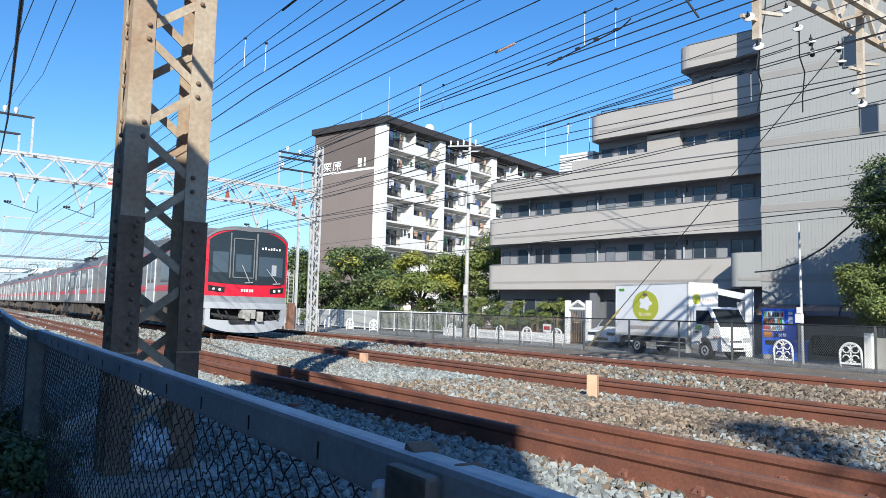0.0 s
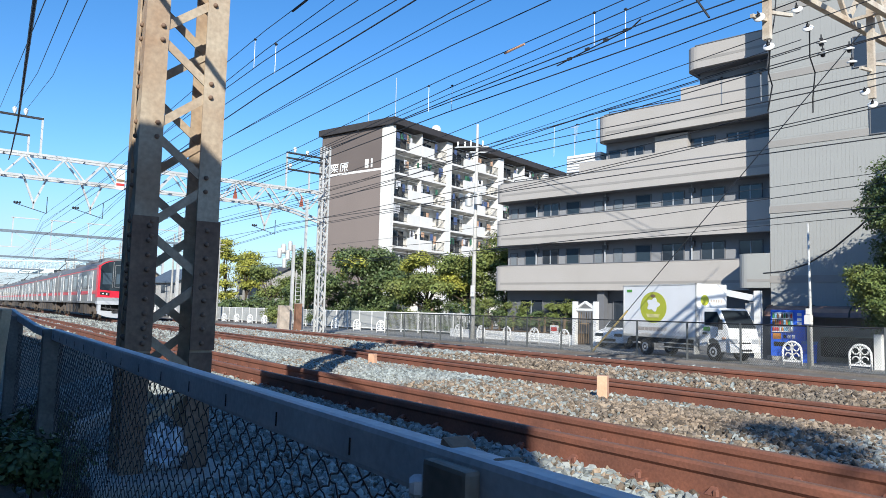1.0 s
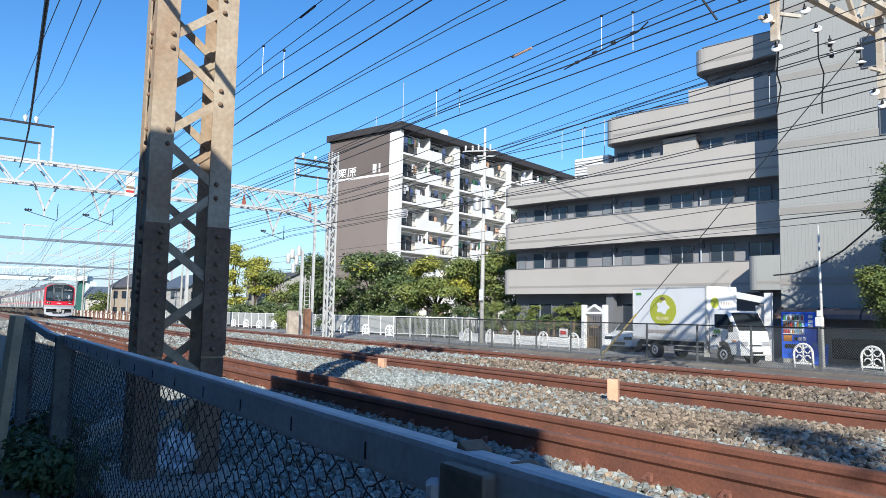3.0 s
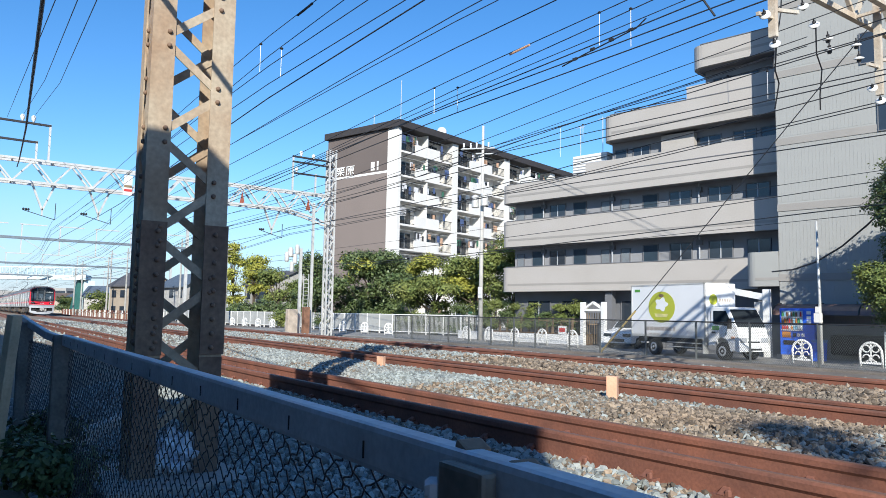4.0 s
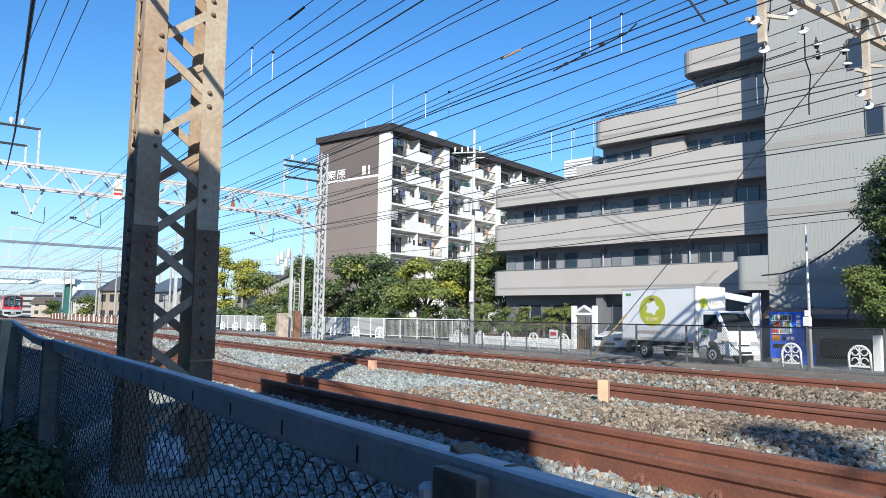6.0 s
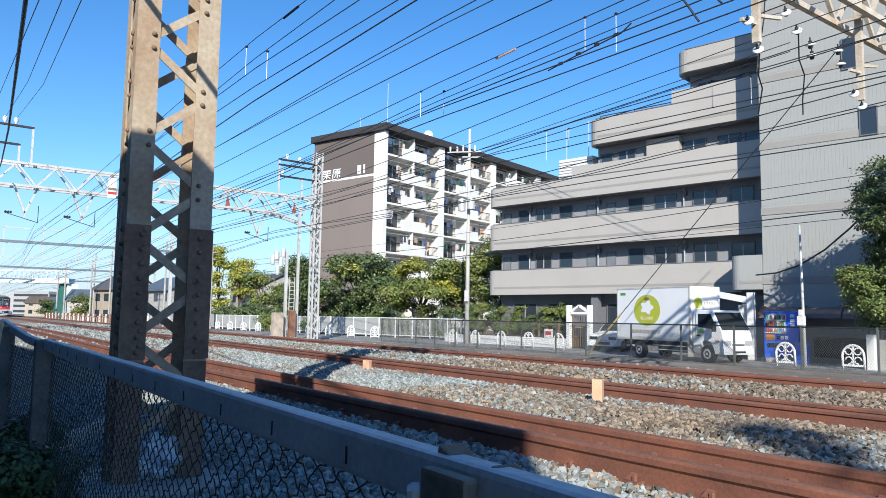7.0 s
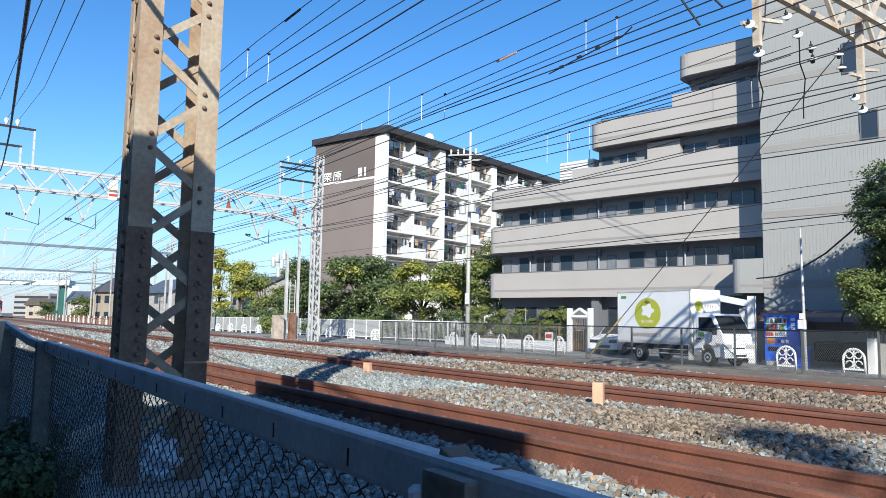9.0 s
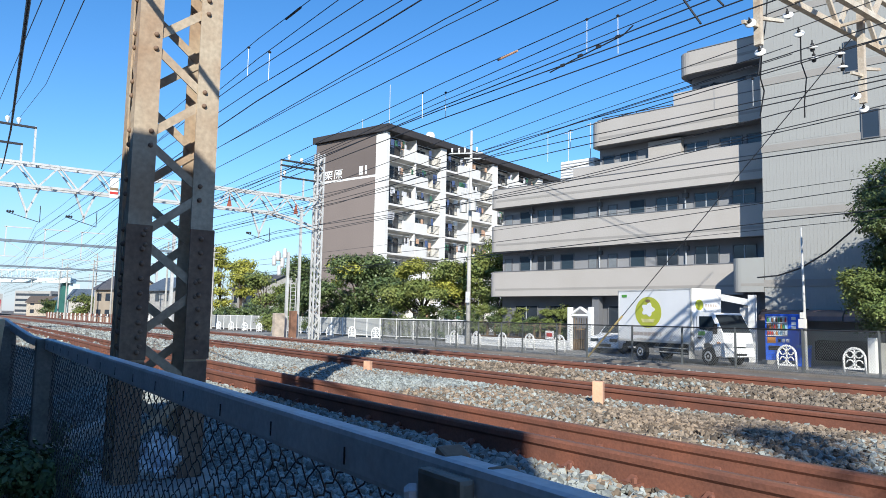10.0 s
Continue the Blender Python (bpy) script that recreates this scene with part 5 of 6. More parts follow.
def build_trees():
    tree("large dense dark green evergreen tree before the housing block", -60.0, 36.0, 7.8, rb(1, 22, 0, 0, 1.3, 7.1, 4.6, 1.45), 24000, 0.14, M_LEAF_DARK, 1, 0.2,
         extra=([(-3.0, -0.5, 6.6, 1.1, 0.6), (-4.2, 0, 5.2, 0.8, 0.5), (1.5, -2, 6.0, 0.9, 0.5)], 1200, M_LEAF_YELLOW))
    tree("green street tree with layered clumps of yellowing leaves", -50.2, 36.0, 6.9, rb(2, 16, 0, 0, 1.9, 6.4, 3.1, 1.05), 10500, 0.11, M_LEAF, 2, 0.16,
         extra=(rb(12, 5, 0, -1, 3.0, 6.6, 2.6, 0.9), 3000, M_LEAF_YELLOW))
    tree("green street tree with layered clumps of leaves", -45.2, 36.5, 6.6, rb(3, 15, 0, 0, 1.8, 6.2, 2.8, 1.05), 9500, 0.11, M_LEAF, 3, 0.15,
         extra=(rb(13, 4, 0, -1, 3.0, 6.4, 2.4, 0.9), 2400, M_LEAF_YELLOW))
    tree("tall green tree by the gallery block", -42.2, 38.0, 8.0, rb(4, 12, 0, 0, 2.0, 7.6, 2.4, 1.2), 7500, 0.12, M_LEAF, 4, 0.15)
    tree("narrow dark green tree behind the lattice post", -64.0, 32.0, 7.4, rb(5, 10, 0, 0, 1.6, 7.0, 1.5, 1.0), 5200, 0.12, M_LEAF_DARK, 5, 0.13)
    tree("narrow dark green tree behind the signal mast", -68.5, 34.0, 7.6, rb(15, 9, 0, 0, 1.6, 7.0, 1.5, 1.0), 4500, 0.12, M_LEAF_DARK, 25, 0.13)
    tree("tall narrow yellow-green autumn tree", -107.0, 40.0, 12.0, rb(6, 14, 0, 0, 2.0, 11.6, 1.3, 0.9), 3600, 0.17, M_LEAF_YELLOW, 6, 0.2)
    tree("tall yellow-green autumn tree", -99.0, 40.0, 10.3, rb(7, 14, 0, 0, 1.6, 9.2, 1.9, 1.0), 3800, 0.17, M_LEAF_YELLOW, 7, 0.2)
    tree("round green tree beside yellow trees", -90.5, 40.0, 8.2, rb(8, 13, 0, 0, 2.4, 7.2, 2.9, 1.1), 4200, 0.16, M_LEAF, 8, 0.2)
    tree("large glossy evergreen tree at the tower wall", -10.5, 29.2, 7.8, rb(9, 24, 0.3, 0, 1.6, 4.6, 2.2, 0.75) + rb(19, 26, 0.2, 0, 3.8, 7.3, 2.9, 0.8), 52000, 0.06, M_LEAF_DARK, 9, 0.16,
         extra=([(-1.5, -1.2, 3.3, 0.7, 0.45), (-1.0, -1.8, 3.0, 0.8, 0.45), (-0.4, -2.0, 2.3, 0.7, 0.4), (0.5, -2.0, 3.5, 0.7, 0.4), (-1.6, -0.8, 2.5, 0.5, 0.35)], 5200, M_LEAF))
    for k, (x, y, h, r, s) in enumerate(((-57.5, 34.2, 2.1, 1.5, 1), (-54.3, 34.4, 2.6, 1.6, 2), (-48.0, 34.9, 2.2, 1.4, 3), (-51.2, 34.6, 1.9, 1.2, 4), (-62.0, 33.0, 1.9, 1.4, 5), (-66.0, 32.4, 2.0, 1.4, 6), (-44.5, 35.2, 2.4, 1.4, 7), (-70.0, 31.6, 1.8, 1.4, 8))):
        tree("rounded garden bush behind the picket fence", x, y, h, rb(20 + k, 7, 0, 0, 0.5, h - 0.3, r, 0.7), 2600, 0.075, M_LEAF if k % 2 else M_LEAF_DARK, 30 + k, 0.05, "bushes behind the fence", "shrub")
    for k, (x, h, r) in enumerate(((-38.3, 2.5, 0.6), (-37.3, 2.7, 0.7), (-36.3, 2.6, 0.65), (-35.3, 2.5, 0.6), (-34.2, 2.8, 0.42), (-33.2, 2.0, 0.5), (-31.9, 2.8, 0.48), (-30.9, 2.55, 0.5))):
        tree("small clipped garden tree by the low white wall", x, 31.9 + 0.1 * (x + 37), h, rb(60 + k, 8, 0, 0, 0.8, h - 0.2, r, 0.42), 3200, 0.05, M_LEAF if k in (1, 3, 4, 6, 7) else M_LEAF_DARK, 60 + k, 0.045, "clipped garden trees", "shrub")
    for k, (x, y, r, h) in enumerate(((-6.2, 0.95, 0.25, 0.3), (-7.6, 1.05, 0.4, 0.4))):
        wd = tree("low tangle of dark weeds at the fence foot", x, y, h, rb(95 + k, 6, 0, 0, 0.1, h, r, 0.22), 1600, 0.03, M_LEAF_DARK, 95 + k, 0.012, "weeds at the fence", "weeds")
        wd.location.z = -0.42
    tree("slim garden tree behind the path whose shade falls on the ballast", 6.2, -0.8, 6.6, [(-1.0, 1.0, 6.5, 0.45, 0.3), (-0.6, 0.8, 6.6, 0.5, 0.35), (-0.2, 0.5, 6.7, 0.5, 0.35), (0.2, 0.1, 6.6, 0.4, 0.3), (0.5, -0.2, 6.4, 0.4, 0.3)], 1500, 0.045, M_LEAF, 44, 0.05)
    g = random.Random(17)
    for k in range(9):
        x, h = -135 - 13 * k, g.uniform(3.2, 5.2)
        tree("distant green garden tree among houses", x, 30.5 + 0.055 * (-135 - x) + g.uniform(-2, 3) + (0 if k % 3 else -38), h, rb(120 + k, 9, 0, 0, 1.2, h - 0.6, 2.2, 1.2), 1400, 0.22, M_LEAF if k % 2 else M_LEAF_DARK, 120 + k, 0.14, "distant garden trees")
    for k in range(7):
        x = -116 + 7.0 * k
        tree("long dark hedge bush by the line", x, 35.5, 2.2, rb(80 + k, 8, 0, 0, 0.7, 2.3, 3.3, 1.0), 1500, 0.16, M_LEAF_DARK, 80 + k, 0.08, "hedge bushes along the line", "shrub")


# ---- along the road ----
M_FAR_NET = mat("grey far netting", (0.15, 0.16, 0.16), 0.6, metal=0.2)


def build_link_fence():
    f = thing("chain_link_fence", "dark chain-link fence on slim posts beyond the tracks", "fence")
    y, top = 25.5, 0.86
    def fy(x):
        return y + max(0, -x - 22) * 0.06
    xs = [-41.5, -39.3, -37.2, -35.1, -33.0, -30.9, -28.9, -27.2, -24.7, -22.7, -20.15, -17.7, -15.4, -12.87, -10.4, -8.0]
    for a, b in zip(xs, xs[1:]):
        bm = bmesh.new()
        tube(bm, [(a, fy(a), top), (b, fy(b), top)], 0.03, 6)
        part("top_rail", bm, M_DARK, f)
        bm = bmesh.new()
        L, h, n = b - a, top + 0.72, int((b - a) / 0.075)
        for k in range(n):
            for s in (1, -1):
                p = a + L * k / n
                q = min(max(p + s * h * 0.72, a), b)
                fr = abs(q - p) / (h * 0.72)
                bar(bm, (p, fy(p), -0.70), (q, fy(q), -0.70 + h * fr), 0.006)
                if fr < 1:
                    o = b if q == a else a
                    pp = o + (p - a if q == b else -(b - p))
                    zz = -0.70 + h * fr
                    e = a if q == b else b
                    bar(bm, (e, fy(e), zz), (e + s * (1 - fr) * h * 0.72, fy(e), top), 0.006)
        part("netting", bm, M_FAR_NET, f, "grey diamond netting")
    for x in xs:
        bm = bmesh.new()
        bar(bm, (x, fy(x), -0.75), (x, fy(x), top + 0.03), 0.06)
        part("post", bm, mat("grey fence post", (0.14, 0.15, 0.15), 0.6, metal=0.3) if x == xs[0] else bpy.data.materials["grey fence post"], f)
    bm = bmesh.new()
    box(bm, -42, -8, 25.0, 25.8, -0.9, -0.62)
    solid("kerb", bm, M_EARTH, "low concrete kerb under the chain-link fence", kind="structure", bevel=0.02)


def build_barriers():
    """White arched road barriers with scrolled ironwork."""
    b = thing("road_barrier", "white arched metal road barrier with scrollwork", "barrier", "arched road barriers", at=pose(-14.5, 27.5, ROAD_Z))
    w = 0.36
    arch = [(-w, 0, 0), (-w, 0, 0.5)] + [(-w * math.cos(math.pi * k / 10), 0, 0.5 + 0.38 * math.sin(math.pi * k / 10)) for k in range(1, 10)] + [(w, 0, 0.5), (w, 0, 0)]
    bm = bmesh.new()
    tube(bm, arch, 0.045, 8)
    part("arch", bm, M_WHITE, b, smooth=True)
    bm = bmesh.new()
    bar(bm, (-w, 0, 0.16), (w, 0, 0.16), 0.07)
    part("cross_rail", bm, M_WHITE, b)
    bm = bmesh.new()
    bar(bm, (0, 0, 0.18), (0, 0, 0.86), 0.045)
    part("stem", bm, M_WHITE, b)
    for s in (-1, 1):
        for z, up in ((0.34, 1), (0.66, -1)):
            bm = bmesh.new()
            tube(bm, [(s * (0.15 + 0.115 * math.cos(a * 0.55)), 0, z + up * 0.12 * math.sin(a * 0.55)) for a in range(10)], 0.026, 6)
            part("scroll", bm, M_WHITE, b, smooth=True)
    spots = [(-12.18, 27.8), (-36.8, 29.0), (-34.9, 29.25), (-32.6, 29.3), (-30.2, 29.2), (-27.6, 28.9)]
    for x, y in spots:
        copy_thing(b, pose(x, y, ROAD_Z, 0, 0, random.uniform(-6, 6)))
    for k in range(13):
        copy_thing(b, pose(-47 - 3.4 * k, 29.6 - 0.06 * k, ROAD_Z, 0, 0, 20 + random.uniform(-6, 6)))


M_PANEL = mat("dull fence panel paint", (0.42, 0.43, 0.42), 0.7, vary=0.12, scale=0.8)


def build_picket_fence():
    f = thing("picket_fence", "long pale metal panel fence beside the lane", "fence")
    rest = bmesh.new()
    sl = bmesh.new()
    box(sl, -0.02, 0.02, -0.015, 0.015, 0, 1.33)
    slim = made(sl, "slat", M_PANEL)
    sl = bmesh.new()
    box(sl, -0.055, 0.055, -0.015, 0.015, 0, 1.33)
    wide = made(sl, "slat", M_PANEL)
    pts = [(-40.6, 33.2), (-45.5, 33.6), (-50.5, 32.2), (-60, 31.9), (-75, 31.6), (-95, 31.8), (-125, 34.0)]
    for (ax, ay), (bx, by) in zip(pts, pts[1:]):
        L = math.hypot(bx - ax, by - ay)
        n = max(1, round(L / 2.0))
        solidish = ax <= -50
        for k in range(n):
            p = Vector((ax + (bx - ax) * k / n, ay + (by - ay) * k / n, 0))
            q = Vector((ax + (bx - ax) * (k + 1) / n, ay + (by - ay) * (k + 1) / n, 0))
            bm = bmesh.new()
            bar(bm, p + Vector((0, 0, -0.7)), p + Vector((0, 0, 0.95)), 0.09)
            part("post", bm, M_WHITE, f)
            for z in (0.9, -0.45):
                bm = bmesh.new()
                bar(bm, p + Vector((0, 0, z)), q + Vector((0, 0, z)), 0.05, 0.06)
                part("rail", bm, M_WHITE, f)
            m = 14
            turn = math.degrees(math.atan2(by - ay, bx - ax))
            for i in range(m):
                v = p + (q - p) * (i + 0.5) / m
                if v.x > -57:
                    share("slat", wide if solidish else slim, f, pose(v.x, v.y, -0.45, 0, 0, turn))
                else:
                    bar(rest, v + Vector((0, 0, -0.45)), v + Vector((0, 0, 0.88)), 0.03, 0.11, (bx - ax, by - ay, 0))
    part("slats", rest, M_PANEL, f)["kind"] = "stuff"


def wheel(owner, x, y, r, w=0.24):
    bm = bmesh.new()
    lathe(bm, [(r * 0.55, -w / 2), (r * 0.92, -w / 2), (r, -w / 2 + 0.04), (r, w / 2 - 0.04), (r * 0.92, w / 2), (r * 0.55, w / 2)], 24, pose(x, y, r, 90, 0, 0))
    t = part("wheel", bm, M_TYRE, owner, "black tyre")
    bm = bmesh.new()
    lathe(bm, [(r * 0.56, -0.02), (r * 0.56, 0.03), (r * 0.38, 0.05), (r * 0.3, -0.02), (r * 0.16, 0.0), (r * 0.13, 0.06), (r * 0.05, 0.07)], 20, pose(x, y - w / 2 + 0.03, r, 90, 0, 0))
    part("rim", bm, M_TRAINGREY, t, "grey steel rim", smooth=False)


def build_truck():
    """Local x forwards along the truck, y across to its far side; origin under the near front corner of the box."""
    t = thing("delivery_truck", "white box delivery truck with lime green printing parked on the lane", "truck", at=pose(-17.95, 26.5, ROAD_Z, 0, 0, -11))
    L, W = 4.55, 1.70
    bm = bmesh.new()
    box(bm, -L, 0, 0, W, 0.82, 3.1)
    bx = part("cargo_box", bm, M_TRUCKW, t, "white panelled cargo box", bevel=0.035)
    bm = bmesh.new()
    for x in (-L, -0.06):
        box(bm, x, x + 0.06, -0.012, 0.05, 0.8, 3.1)
    box(bm, -L, 0.0, -0.012, 0.05, 3.04, 3.1)
    box(bm, -L, 0.0, -0.012, 0.05, 0.8, 0.9)
    part("edge_trim", bm, M_GALV, bx, "aluminium corner trim")
    cx, cz = -2.55, 2.1
    bm = bmesh.new()
    lathe(bm, [(0.74, 0), (0.74, 0.004)], 40, pose(cx, -0.004, cz, 90, 0, 0) @ Matrix.Diagonal((1.12, 0.92, 1, 1)))
    part("emblem_disc", bm, M_LIME, bx, "lime green printed oval")
    bm = bmesh.new()
    lobes = [(cx + (0.36 + 0.07 * math.cos(5 * a)) * math.cos(a), cz + 0.12 + (0.27 + 0.05 * math.cos(5 * a)) * math.sin(a)) for a in [2 * math.pi * k / 40 for k in range(40)]]
    prism(bm, lobes, -0.016, -0.009, "y")
    part("emblem_centre", bm, M_TRUCKW, bx, "white rounded patch inside the oval")
    bm = bmesh.new()
    prism(bm, [(cx - 0.36, cz - 0.44), (cx + 0.34, cz - 0.44), (cx + 0.42, cz - 0.30), (cx - 0.44, cz - 0.28)], -0.016, -0.009, "y")
    part("emblem_band", bm, mat("pale yellow print", (0.72, 0.68, 0.30), 0.45), bx, "pale yellow band inside the oval")
    bm = bmesh.new()
    lathe(bm, [(0.16, 0.008), (0.16, 0.012)], 16, pose(cx, -0.006, cz + 0.5, 90, 0, 0) @ Matrix.Diagonal((1, 0.45, 1, 1)))
    part("emblem_leaf", bm, M_WOOD, bx)
    bm = bmesh.new()
    for k, w in enumerate((0.2, 0.2, 0.2, 0.2, 0.2, 0.2, 0.12, 0.1)):
        box(bm, cx - 1.0 + 0.245 * k, cx - 1.0 + 0.245 * k + w, -0.008, 0.01, 1.08, 1.24)
    part("lettering_bar", bm, mat("grey print", (0.48, 0.42, 0.38), 0.5), bx, "row of grey bars")
    bm = bmesh.new()
    for k in range(6):
        box(bm, cx - 0.75 + 0.24 * k, cx - 0.6 + 0.24 * k, -0.008, 0.01, 0.88, 0.95)
    part("lettering_bar", bm, bpy.data.materials["grey print"], bx)
    bm = bmesh.new()
    box(bm, -4.3, -3.95, -0.008, 0.01, 2.78, 2.9)
    part("green_tag", bm, M_GREEN, bx)
    bm = bmesh.new()
    lathe(bm, [(0.22, 0), (0.22, 0.006)], 24, pose(0.004, 0.45, 2.42, 0, 90, 0))
    part("emblem_disc", bm, M_LIME, bx)
    bm = bmesh.new()
    for k in range(5):
        box(bm, -0.01, 0.008, 0.78 + 0.14 * k, 0.87 + 0.14 * k, 2.34, 2.46)
    part("lettering_bar", bm, bpy.data.materials["grey print"], bx)
    # cab
    prof = [(0.12, 0.55), (0.12, 2.02), (0.3, 2.1), (1.25, 2.1), (1.42, 2.03), (1.98, 1.28), (2.08, 0.95), (2.1, 0.42), (1.55, 0.36), (1.45, 0.62), (1.28, 0.82), (1.0, 0.9), (0.72, 0.82), (0.55, 0.55)]
    bm = bmesh.new()
    prism(bm, prof, 0.05, W - 0.05, "y")
    cab = part("cab", bm, M_TRUCKW, t, "white forward-control cab", bevel=0.03)
    bm = bmesh.new()
    prism(bm, [(0.5, 1.42), (0.5, 1.95), (1.3, 1.95), (1.66, 1.45), (1.66, 1.28), (1.3, 1.36)], 0.03, 0.06, "y")
    part("side_window", bm, M_GLASS, cab, bevel=0.006)
    bm = bmesh.new()
    p, q = Vector((1.46, 0, 2.0)), Vector((1.97, 0, 1.32))
    nrm = Vector((0.68, 0, 0.51)) * 0.02
    v = [bm.verts.new(c) for c in (p + Vector((0, 0.14, 0)) + nrm, q + Vector((0, 0.1, 0)) + nrm, q + Vector((0, W - 0.1, 0)) + nrm, p + Vector((0, W - 0.14, 0)) + nrm)]
    e = bmesh.ops.extrude_face_region(bm, geom=[bm.faces.new(v)])
    bmesh.ops.translate(bm, verts=[g for g in e["geom"] if isinstance(g, bmesh.types.BMVert)], vec=-nrm * 1.5)
    bmesh.ops.recalc_face_normals(bm, faces=bm.faces[:])
    part("windscreen", bm, M_WINDSCREEN, cab)
    for y in (0.28, W - 0.28):
        bm = bmesh.new()
        box(bm, 2.02, 2.11, y - 0.19, y + 0.19, 0.72, 0.9)
        part("headlight", bm, M_TRAINGREY, cab, bevel=0.02)
    bm = bmesh.new()
    box(bm, 2.04, 2.115, 0.52, W - 0.52, 0.72, 0.77)
    part("grille", bm, M_BLACK, cab)
    bm = bmesh.new()
    box(bm, 1.95, 2.16, 0.03, W - 0.03, 0.36, 0.62)
    part("bumper", bm, M_TRUCKW, cab, bevel=0.03)
    bm = bmesh.new()
    box(bm, 2.14, 2.17, 0.5, W - 0.5, 0.42, 0.5)
    part("bumper_slot", bm, M_BLACK, cab)
    bm = bmesh.new()
    box(bm, 0.42, 0.85, 0.035, 0.06, 1.18, 1.34)
    part("green_tag", bm, M_GREEN, cab)
    bm = bmesh.new()
    box(bm, 1.62, 1.84, 0.03, 0.06, 0.86, 0.95)
    part("side_marker", bm, M_ORANGE, cab, "small orange side marker", bevel=0.008)
    bm = bmesh.new()
    for x0 in (0.3, 1.2):
        bar(bm, (x0 + 0.02, 0.045, 0.95), (x0 + 0.02 + (0.2 if x0 > 1 else 0), 0.045, 1.95 if x0 < 1 else 1.36), 0.012, 0.012)
    part("door_seam", bm, M_DARK, cab)
    bm = bmesh.new()
    box(bm, 0.4, 0.62, 0.02, 0.06, 1.05, 1.12)
    part("door_handle", bm, M_BLACK, cab)
    bm = bmesh.new()
    bar(bm, (1.6, 0.0, 1.55), (1.85, -0.22, 1.6), 0.03)
    box(bm, 1.8, 1.9, -0.32, -0.16, 1.25, 1.65)
    part("mirror", bm, M_BLACK, cab, bevel=0.01)
    bm = bmesh.new()
    box(bm, -4.4, 0.4, 0.3, W - 0.3, 0.55, 0.8)
    box(bm, -2.0, -0.7, 0.12, 0.6, 0.35, 0.75)
    part("chassis", bm, M_BLACK, t)
    bm = bmesh.new()
    for z in (0.42, 0.6):
        bar(bm, (-2.3, 0.1, z), (-0.3, 0.1, z), 0.04)
    bar(bm, (-0.1, 0.1, 0.2), (-0.1, 0.1, 0.8), 0.02, 0.3)
    part("side_guard", bm, M_GALV, t)
    cab.scale.x = 0.80
    for x in (-3.1, 0.86):
        for y in (0.14, W - 0.14):
            wheel(t, x, y, 0.36)


def build_vending():
    v = thing("vending_machine", "blue drinks vending machine with rows of bottles", "vending machine", at=pose(-16.85, 30.2, -0.52, 0, 0, 4))
    bm = bmesh.new()
    box(bm, 0, 1.42, 0, 0.72, 0.06, 2.0)
    body = part("cabinet", bm, M_BLUE, v, "glossy blue cabinet", bevel=0.02)
    bm = bmesh.new()
    box(bm, 0.08, 0.96, -0.012, 0.03, 1.08, 1.9)
    part("display_window", bm, mat("pale display back", (0.45, 0.55, 0.65), 0.3), v)
    rng = random.Random(2)
    cols = [mat("drink label %s" % n, c, 0.4) for n, c in (("red", (0.5, 0.05, 0.04)), ("orange", (0.6, 0.25, 0.05)), ("white", (0.7, 0.7, 0.7)), ("green", (0.08, 0.3, 0.1)), ("brown", (0.2, 0.1, 0.05)), ("pale blue", (0.25, 0.45, 0.6)))]
    for row in range(3):
        for k in range(9):
            bm = bmesh.new()
            h = 0.2 if row else 0.17
            lathe(bm, [(0.032, 0), (0.034, 0.01), (0.034, h * 0.7), (0.016, h * 0.9), (0.016, h)], 8, pose(0.14 + 0.094 * k, -0.03, 1.12 + 0.27 * row))
            part("bottle", bm, rng.choice(cols), v)
        bm = bmesh.new()
        box(bm, 0.09, 0.95, -0.07, -0.012, 1.075 + 0.27 * row, 1.105 + 0.27 * row)
        part("shelf", bm, M_PORC, v)
    bm = bmesh.new()
    box(bm, 0.1, 0.45, -0.02, 0.02, 0.78, 1.02)
    part("poster", bm, cols[1], v, "orange poster panel")
    for x in (0.55, 0.72, 0.9):
        bm = bmesh.new()
        box(bm, x, x + 0.12, -0.02, 0.02, 0.82, 0.96)
        part("control_panel", bm, M_BLACK if x < 0.6 else M_PORC, v)
    bm = bmesh.new()
    box(bm, 0.15, 0.85, -0.025, 0.02, 0.48, 0.66)
    part("delivery_flap", bm, M_BLACK, v)
    bm = bmesh.new()
    for z in (1.75, 1.55, 1.38):
        box(bm, 1.12, 1.3, -0.008, 0.01, z, z + 0.13)
    part("side_bar", bm, M_PORC, v, "white bars on the blue front")
    bm = bmesh.new()
    box(bm, -0.1, 1.5, -0.1, 0.8, -0.12, 0.06)
    part("plinth", bm, M_CONCRETE, v, "low concrete plinth")
    bin_ = thing("recycling_bin", "blue plastic recycling bin beside the vending machine", "bin", at=pose(-15.25, 29.7, ROAD_Z))
    bm = bmesh.new()
    prism(bm, [(0.03, 0), (0.39, 0), (0.43, 0.75), (-0.01, 0.75)], 0, 0.4, "y")
    part("body", bm, M_BLUE, bin_, bevel=0.02)
    bm = bmesh.new()
    box(bm, -0.02, 0.44, -0.02, 0.42, 0.75, 0.86)
    part("lid", bm, mat("pale blue lid", (0.10, 0.25, 0.6), 0.4), bin_, bevel=0.02)


